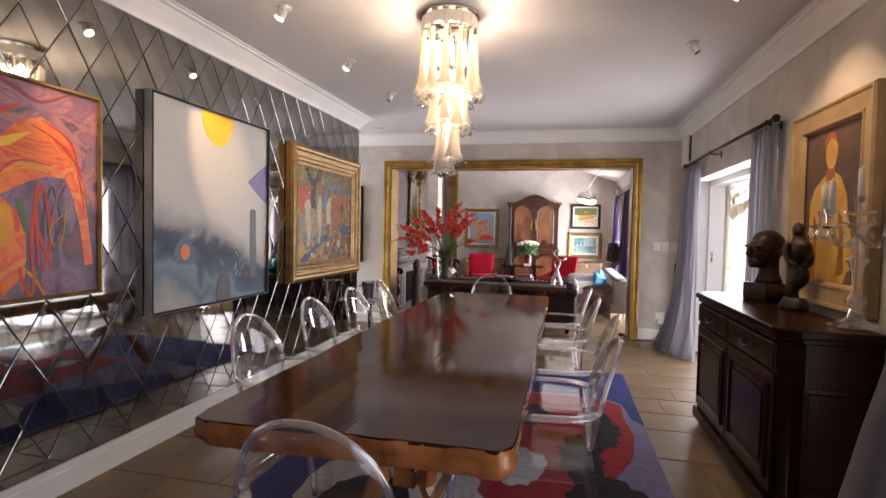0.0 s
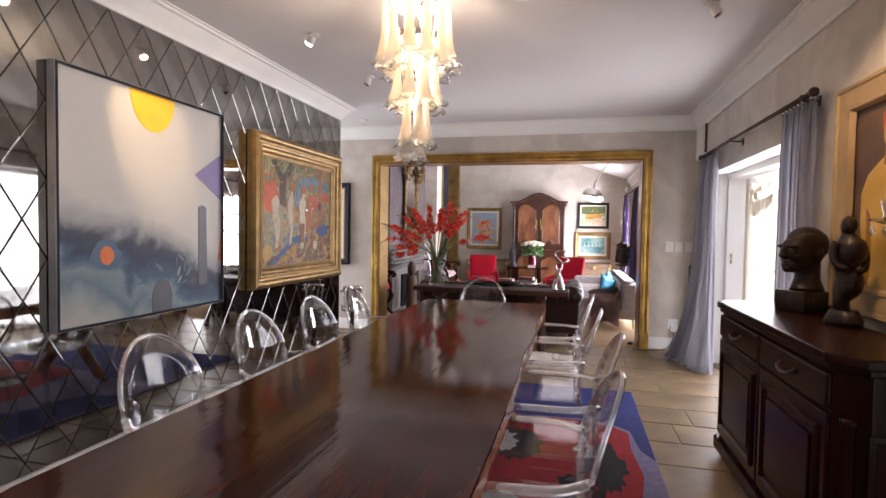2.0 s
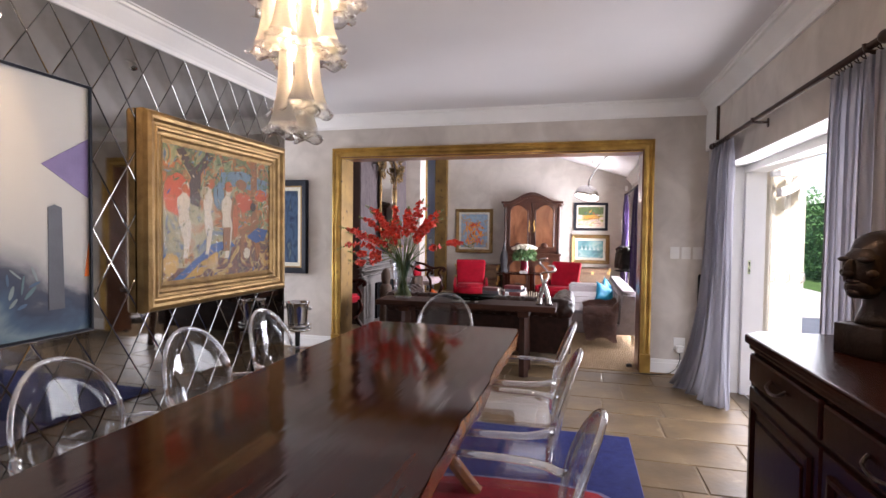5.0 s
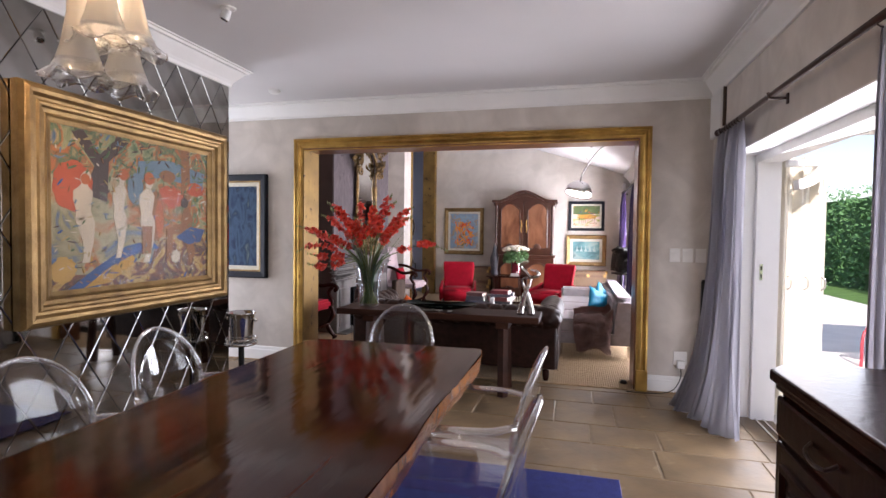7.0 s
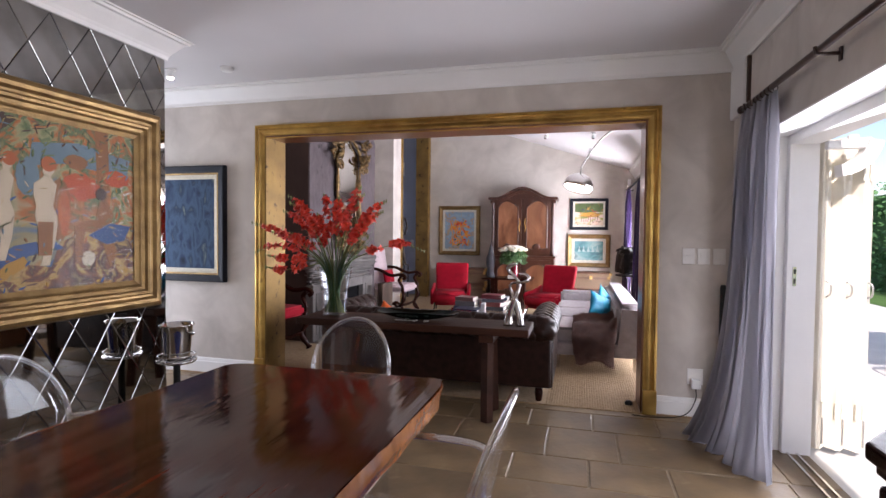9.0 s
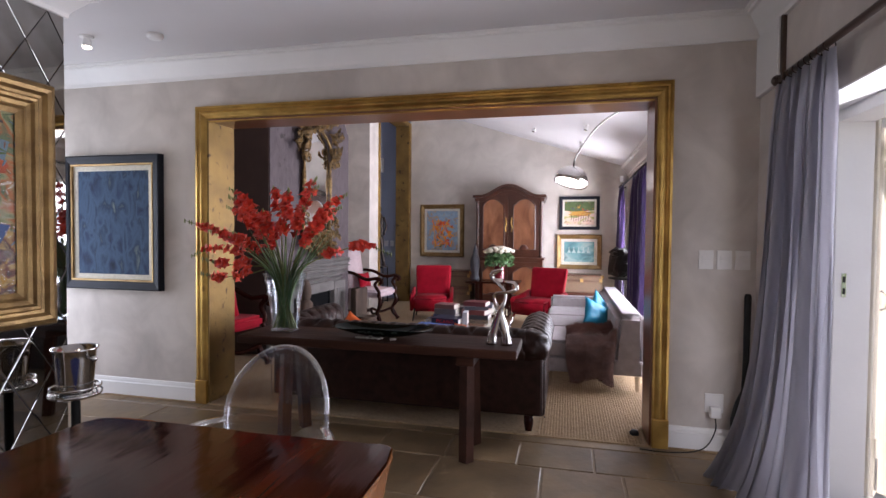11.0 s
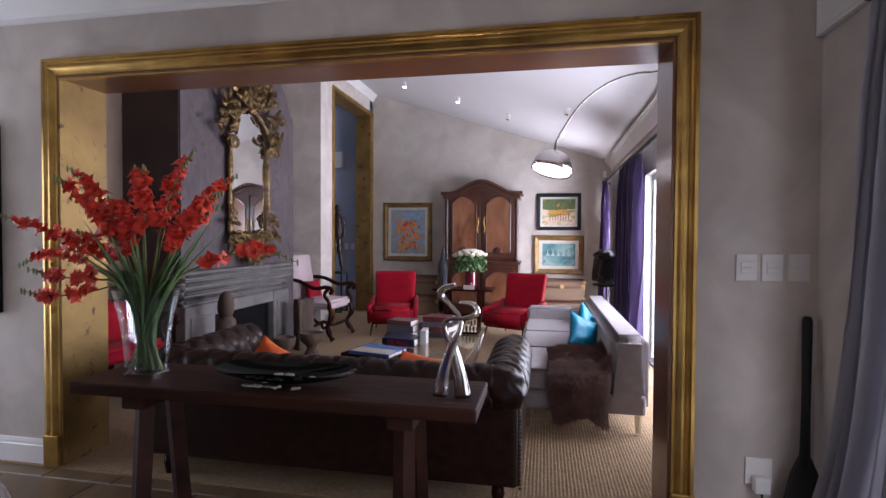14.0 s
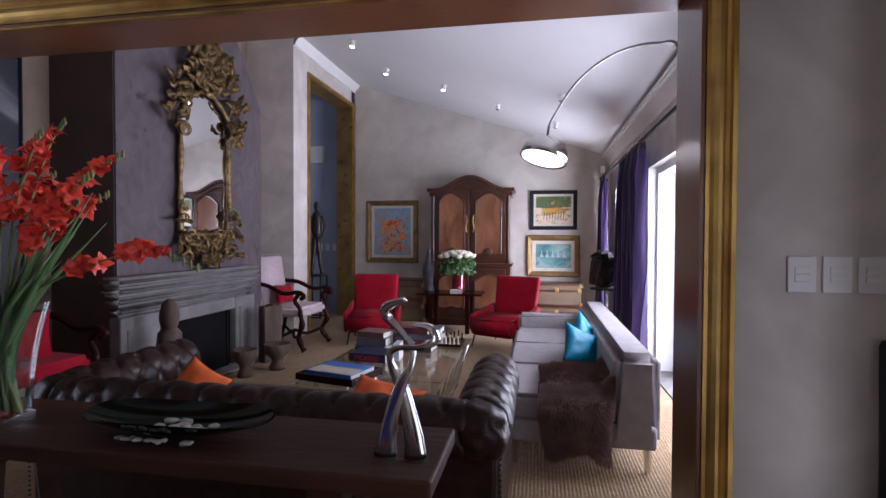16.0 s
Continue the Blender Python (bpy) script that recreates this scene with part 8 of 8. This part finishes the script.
def carved_chair(m, label, fabric, top):
    ch = thing("carved_armchair", label, "armchair", m, "carved armchairs")
    bm = boxes(((-0.30, -0.29, 0.40), (0.30, 0.26, 0.52)))
    bmesh.ops.bevel(bm, geom=bm.edges[:], offset=0.035, segments=3, affect="EDGES")
    part("seat", bm, fabric, ch, smooth="edges")
    bm = boxes(((-0.28, 0.22, 0.50), (0.28, 0.30, top)))
    bmesh.ops.bevel(bm, geom=bm.edges[:], offset=0.03, segments=3, affect="EDGES")
    for v in bm.verts:
        v.co.y += (v.co.z - 0.5) * 0.16
    part("backrest", bm, fabric, ch, smooth=True)
    for s in (-1, 1):
        bm = bmesh.new()
        tube(bm, curve_points([(s * 0.29, 0.28, 0.78), (s * 0.33, 0.12, 0.76), (s * 0.34, -0.08, 0.68), (s * 0.34, -0.26, 0.70), (s * 0.34, -0.34, 0.66), (s * 0.34, -0.30, 0.62)], 20), 0.026, 8)
        part("armrest", bm, DARK_WOOD, ch, "carved scrolled dark arm", smooth=True)
        bm = bmesh.new()
        tube(bm, curve_points([(s * 0.34, -0.28, 0.68), (s * 0.33, -0.22, 0.60), (s * 0.32, -0.28, 0.50), (s * 0.31, -0.27, 0.42)], 12), 0.024, 8)
        part("arm_support", bm, DARK_WOOD, ch, smooth=True)
        bm = bmesh.new()
        tube(bm, curve_points([(s * 0.29, -0.27, 0.44), (s * 0.31, -0.30, 0.32), (s * 0.28, -0.24, 0.18), (s * 0.31, -0.30, 0.06), (s * 0.31, -0.33, 0.02)], 18), [0.03 - 0.006 * math.sin(i) for i in range(19)], 8)
        part("leg", bm, DARK_WOOD, ch, smooth=True)
        bm = bmesh.new()
        tube(bm, curve_points([(s * 0.28, 0.25, 0.46), (s * 0.27, 0.28, 0.24), (s * 0.28, 0.34, 0.02)], 10), 0.024, 8)
        part("leg", bm, DARK_WOOD, ch, smooth=True)
    bm = bmesh.new()
    tube(bm, curve_points([(-0.28, -0.26, 0.20), (-0.14, -0.1, 0.14), (0, -0.02, 0.20), (0.14, -0.1, 0.14), (0.28, -0.26, 0.20)], 20), 0.02, 8)
    tube(bm, curve_points([(-0.27, 0.29, 0.20), (-0.14, 0.1, 0.14), (0, -0.02, 0.20), (0.14, 0.1, 0.14), (0.27, 0.29, 0.20)], 20), 0.02, 8)
    part("stretcher", bm, DARK_WOOD, ch, "curving cross stretcher", smooth=True)
    return ch


carved_chair(pose(-2.62, 11.12, 0.01, 0, 0, 86), "carved walnut armchair with pale pink seat and tall back", PINK, 1.12)
carved_chair(pose(-3.0, 8.04, 0.01, 0, 0, 84), "carved walnut armchair with red velvet seat and low back", RED_VELVET, 0.84)
cushion("velvet_cushion", "small red velvet cushion on the carved armchair", RED_VELVET, pose(-2.73, 11.12, 0.65, -12, 0, 86), 0.19, 0.12, 0.06)
cushion("velvet_cushion", "small red velvet cushion on the carved armchair", RED_VELVET, pose(-2.98, 8.02, 0.69, -20, 10, 84), 0.24, 0.19, 0.08)

# ---- carved pieces by the hearth ----
for x, y, s in ((-2.42, 9.74, 1.0), (-2.26, 10.06, 1.1)):
    bm = bmesh.new()
    lathe(bm, [(0.0, 0.0), (0.075 * s, 0.0), (0.07 * s, 0.03), (0.045 * s, 0.08), (0.06 * s, 0.12), (0.105 * s, 0.16), (0.12 * s, 0.25), (0.115 * s, 0.26), (0.10 * s, 0.25), (0.09 * s, 0.18), (0.0, 0.15)], (0, 0, 0), 18, wave=lambda a, i: 1 + 0.03 * math.sin(3 * a + i))
    ob = part("wooden_mortar", bm, AFRICAN, smooth=True)
    ob.matrix_world = pose(x, y, 0.012)
    tagged(ob, "old dark carved wooden mortar on the floor", "mortar", "wooden mortars")
bm = bmesh.new()
blob(bm, (0, 0, 0.54), (0.075, 0.075, 0.10), 2.1, 16, 12, 0.08, 2)
lathe(bm, [(0.0, 0.0), (0.095, 0.0), (0.10, 0.10), (0.085, 0.24), (0.10, 0.36), (0.09, 0.44), (0.05, 0.47), (0.0, 0.48)], (0, 0, 0), 16)
ob = part("wooden_figure", bm, AFRICAN, smooth=True)
ob.matrix_world = pose(-2.50, 8.82, 0.012) @ Matrix.Diagonal((0.95, 0.95, 1.32, 1))
tagged(ob, "weathered carved wooden figure before the hearth", "sculpture")
bm = bmesh.new()
prism(bm, [(-0.13, 0), (0.13, 0), (0.13, 0.20), (0.11, 0.30), (0.14, 0.52), (0.06, 0.50), (0.0, 0.53), (-0.06, 0.50), (-0.13, 0.52), (-0.11, 0.30), (-0.13, 0.2)], -0.05, 0.05, lambda u, v, w: (u, w, v))
bmesh.ops.bevel(bm, geom=bm.edges[:], offset=0.012, segments=2, affect="EDGES")
ob = part("carved_headrest", bm, AFRICAN)
ob.matrix_world = pose(-2.50, 10.36, 0.012, 0, 0, 70) @ Matrix.Diagonal((0.95, 1, 1.16, 1))
tagged(ob, "upright weathered carved wooden stool beside the hearth", "stool")

# ---- slender figure in the blue room ----
sf = thing("statue_stand", "tall square black iron stand", "stand", pose(-3.30, 13.30, 0.0))
part("top", boxes(((-0.14, -0.14, 0.70), (0.14, 0.14, 0.72))), IRON, sf)
for x in (-0.13, 0.13):
    for y in (-0.13, 0.13):
        part("leg", boxes(((x - 0.01, y - 0.01, 0), (x + 0.01, y + 0.01, 0.70))), IRON, sf)
for y in (-0.13, 0.13):
    part("foot_rail", boxes(((-0.12, y - 0.01, 0.02), (0.12, y + 0.01, 0.04))), IRON, sf)
bm = bmesh.new()
tube(bm, curve_points([(-0.08, 0, 0.0), (-0.05, 0, 0.30), (-0.02, 0, 0.62)], 10), [0.035, 0.03, 0.034, 0.036, 0.03, 0.034, 0.04, 0.046, 0.052, 0.055, 0.055], 8)
tube(bm, curve_points([(0.10, 0, 0.0), (0.05, 0, 0.30), (0.02, 0, 0.62)], 10), [0.035, 0.03, 0.034, 0.036, 0.03, 0.034, 0.04, 0.046, 0.052, 0.055, 0.055], 8)
blob(bm, (0, 0, 0.82), (0.085, 0.055, 0.24), 2.3, 14, 12, 0.1, 2)
blob(bm, (0, 0, 1.14), (0.045, 0.05, 0.07), 2.0, 12, 8)
tube(bm, [(0, 0, 1.02), (0, 0, 1.10)], 0.025, 8)
for s in (-1, 1):
    tube(bm, curve_points([(s * 0.09, 0, 0.98), (s * 0.13, 0.02, 0.80), (s * 0.09, 0, 0.62)], 8), 0.022, 6)
box(bm, (-0.13, -0.12, -0.0), (0.13, 0.12, 0.015))
ob = part("bronze_figure", bm, BRONZE, smooth=True)
ob.matrix_world = pose(-3.30, 13.30, 0.722, 0, 0, 20)
tagged(ob, "slim dark bronze standing figure on an iron stand", "sculpture")
for i in range(3):
    ob = part("light_switch", boxes(((-0.04, -0.01, -0.06), (0.04, 0, 0.06)), bev=0.003), PLASTIC)
    ob.matrix_world = pose(-3.57 + 0.13 * i, 14.10, 1.165)
    tagged(ob, "white switch plate on the blue-grey wall", "light switch", "switch plates beyond")
tagged(part("air_vent", boxes(((-3.74, 14.03, 2.68), (-3.50, 14.10, 2.98)), bev=0.01), PLASTIC), "grey-white wall unit high in the blue room", "wall unit")

# ---- head on a stand, arc lamp, curtains ----
hs = thing("display_stand", "slim black iron display stand", "stand", pose(1.16, 12.05, 0.012) @ Matrix.Diagonal((1, 1, 0.77, 1)))
bm = bmesh.new()
lathe(bm, [(0.0, 0.0), (0.14, 0.0), (0.14, 0.015), (0.02, 0.025), (0.015, 0.05), (0.015, 0.86), (0.13, 0.88), (0.13, 0.90), (0.0, 0.90)], (0, 0, 0), 16)
part("column", bm, IRON, hs)
bm = bmesh.new()
blob(bm, (0, 0, 0.27), (0.17, 0.17, 0.24), 4.0, 14, 9, 0.34, 11)
blob(bm, (-0.05, -0.06, 0.45), (0.16, 0.12, 0.07), 3.0, 12, 8, 0.4, 4)
blob(bm, (0.05, -0.12, 0.22), (0.13, 0.08, 0.12), 2.6, 10, 7, 0.4, 8)
lathe(bm, [(0.20, 0.0), (0.20, 0.02), (0.10, 0.03)], (0, 0, 0), 20)
ob = part("dark_head_sculpture", bm, material("black_patina", (0.022, 0.020, 0.017), 0.55, second=(0.008, 0.007, 0.006), spec=0.3, scale=9, bump=0.8, bump_scale=22))
ob.matrix_world = pose(1.16, 12.05, 0.70, 0, 0, 20) @ Matrix.Diagonal((0.95, 0.95, 0.92, 1))
tagged(ob, "rough black sculpted block on a display stand", "sculpture")

lampob = thing("arc_floor_lamp", "steel arc floor lamp with domed chrome shade", "floor lamp")
DX, DY, DZ = 0.355, 9.0, 1.90
bm = bmesh.new()
dome = [(0.168, 0.0), (0.166, 0.035), (0.156, 0.078), (0.134, 0.117), (0.101, 0.148), (0.062, 0.168), (0.023, 0.176), (0.0, 0.177)]
lathe(bm, dome + [(0.0, 0.172), (0.06, 0.163), (0.098, 0.143), (0.130, 0.113), (0.151, 0.076), (0.161, 0.035), (0.163, 0.0), (0.168, 0.0)], (0, 0, 0), 36)
shade = part("shade", bm, CHROME, lampob, "mirror-bright domed shade", smooth=True)
shade.matrix_basis = pose(DX, DY, DZ, -13, 15, 0)
bm = bmesh.new()
lathe(bm, [(0.159, 0.006), (0.147, 0.073), (0.126, 0.109), (0.095, 0.138), (0.0, 0.166), (0.0, 0.160), (0.09, 0.133), (0.121, 0.104), (0.142, 0.070), (0.154, 0.006), (0.159, 0.006)], (0, 0, 0), 32)
part("reflector", bm, material("white_reflector", (0.85, 0.84, 0.82), 0.5), shade, "white inner reflector")
bm = bmesh.new()
blob(bm, (0, 0, 0.122), (0.028, 0.028, 0.034), 2, 14, 10)
part("bulb", bm, glowing("arc_lamp_bulb", (1.0, 0.93, 0.82), 5), shade, "lit bulb", smooth=True)
lamp("arc_lamp_light", "POINT", pose(DX, DY, DZ, -13, 15, 0) @ pose(0, 0, 0.055), 2.2, (1.0, 0.92, 0.80), radius=0.025)
bm = bmesh.new()
pts = curve_points([(DX + 0.03, DY, DZ + 0.17), (DX + 0.06, DY, DZ + 0.28), (DX + 0.24, DY - 0.03, DZ + 0.54), (DX + 0.48, DY - 0.06, DZ + 0.70), (DX + 0.74, DY - 0.09, DZ + 0.74), (1.24, DY - 0.12, DZ + 0.64), (1.30, 8.7, 1.7), (1.30, 8.4, 0.8), (1.28, 8.1, 0.05)], 60)
tube(bm, pts, 0.009, 10)
part("arc", bm, STEEL, lampob, "arched steel tube", smooth=True)
part("base", boxes(((1.16, 7.84, 0.012), (1.40, 8.14, 0.10)), bev=0.01), LIMESTONE, lampob, "marble block base")

curtain("velvet_curtain", "deep purple velvet curtain beside the garden door", PURPLE, 10.30, 11.72, 1.27, 1.27, 1.25, 2.24, 11, depth=0.06)
curtain("velvet_curtain", "deep purple velvet curtain in the far corner", PURPLE, 12.95, 13.52, 1.25, 1.25, 1.20, 2.24, 6, depth=0.05)
rod("curtain_rod", 7.7, 13.68, 1.28, 2.27, IRON)
ld = thing("door_2", "white framed glazed garden door of the living room", "door", kind="structure")
for y0, y1, n in ((8.15, 10.82, 3), (11.95, 13.1, 1)):
    part("jamb", boxes(((1.50, y0 - 0.002, 0), (1.68, y0 + 0.07, 2.06)), bev=0.004), WHITE, ld)
    part("jamb", boxes(((1.50, y1 - 0.07, 0), (1.68, y1 + 0.002, 2.06)), bev=0.004), WHITE, ld)
    part("head", boxes(((1.50, y0 + 0.07, 1.99), (1.68, y1 - 0.07, 2.062)), bev=0.004), WHITE, ld)
    part("sill", boxes(((1.44, y0 + 0.07, -0.012), (1.80, y1 - 0.07, 0.012))), LIMESTONE, ld, "pale stone threshold")
    part("reveal", boxes(((1.419, y1 - 0.004, 0), (1.50, y1 + 0.003, 2.06)), ((1.419, y0 - 0.003, 0), (1.50, y0 + 0.004, 2.06))), WHITE, ld)
leafd = part("door_leaf", boxes(((-0.02, -0.045, 0.02), (0.02, 0.045, 1.98)), ((-0.02, -0.80, 0.02), (0.02, -0.72, 1.98)), ((-0.02, -0.72, 1.89), (0.02, -0.045, 1.98)), ((-0.02, -0.72, 0.02), (0.02, -0.045, 0.16))), WHITE, ld, "open white glazed door leaf")
leafd.matrix_basis = pose(1.72, 10.70, 0, 0, 0, 62)
pn = part("pane", boxes(((-0.004, -0.72, 0.16), (0.004, -0.045, 1.89))), PANE, leafd)
pn.visible_shadow = False
for x, y in ((-1.84, 11.1), (-1.71, 12.03), (-0.92, 12.04), (-0.22, 12.29), (0.57, 11.04), (0.55, 12.44)):
    zc = 3.081 - 0.3147 * x
    ceiling_spot(x, y, zc, 15, 0, x < -0.5, "small recessed ceiling spotlight in the sloped ceiling")
sn = part("alarm_sensor", boxes(((-0.03, -0.05, -0.05), (0.03, 0.0, 0.06)), bev=0.012), PLASTIC)
sn.matrix_world = pose(1.30, 13.747, 2.42)
tagged(sn, "small white alarm sensor high in the corner", "sensor")
bm = bmesh.new()
lathe(bm, [(0.0, 0.0), (0.03, 0.0), (0.032, 0.015), (0.02, 0.03), (0.0, 0.03)], (0, 0, 0), 12)
fs = part("floor_switch", bm, IRON, smooth=True)
fs.matrix_world = pose(0.80, 7.30, 0.012)
tagged(fs, "small black foot switch on the matting", "switch")

# ---- stone flags, the last and smallest pieces ----
fl = bpy.data.objects["floor"]
rng = random.Random(5)
cache = {}


def flag(x0, x1, y0, y1):
    w, d = round(x1 - x0 - 0.012, 3), round(y1 - y0 - 0.012, 3)
    if (w, d) not in cache:
        me = bpy.data.meshes.new("flagstone")
        c, h = 0.004, 0.012
        ring = [(-w / 2, -d / 2), (w / 2, -d / 2), (w / 2, d / 2), (-w / 2, d / 2)]
        inner = [(x - math.copysign(c, x), y - math.copysign(c, y)) for x, y in ring]
        v = [(x, y, -0.012) for x, y in ring] + [(x, y, -0.004) for x, y in ring] + [(x, y, 0.0) for x, y in inner]
        f = [(8, 9, 10, 11)] + [(r * 4 + k, r * 4 + (k + 1) % 4, r * 4 + 4 + (k + 1) % 4, r * 4 + 4 + k) for r in range(2) for k in range(4)]
        me.from_pydata(v, [], f)
        me.materials.append(STONE)
        cache[(w, d)] = me
    ob = new("flagstone", cache[(w, d)])
    ob.parent = fl
    ob.matrix_basis = pose((x0 + x1) / 2, (y0 + y1) / 2, rng.uniform(-0.0015, 0.0), rng.uniform(-0.06, 0.06), rng.uniform(-0.06, 0.06), 0)


y = -1.5
while y < 7.44:
    d = rng.choice((0.36, 0.42, 0.42, 0.50))
    y1 = min(y + d, 7.44)
    edge = RIGHT if not (4.15 < (y + y1) / 2 < 6.66) else 1.82
    x = -2.46 if y < 5.8 else -4.35
    x += rng.choice((0.0, -0.2))
    while x < edge:
        w = rng.choice((0.45, 0.62, 0.75, 0.90))
        flag(max(x, -2.46 if y < 5.8 else -4.35), min(x + w, edge), y, y1)
        x += w
    y = y1
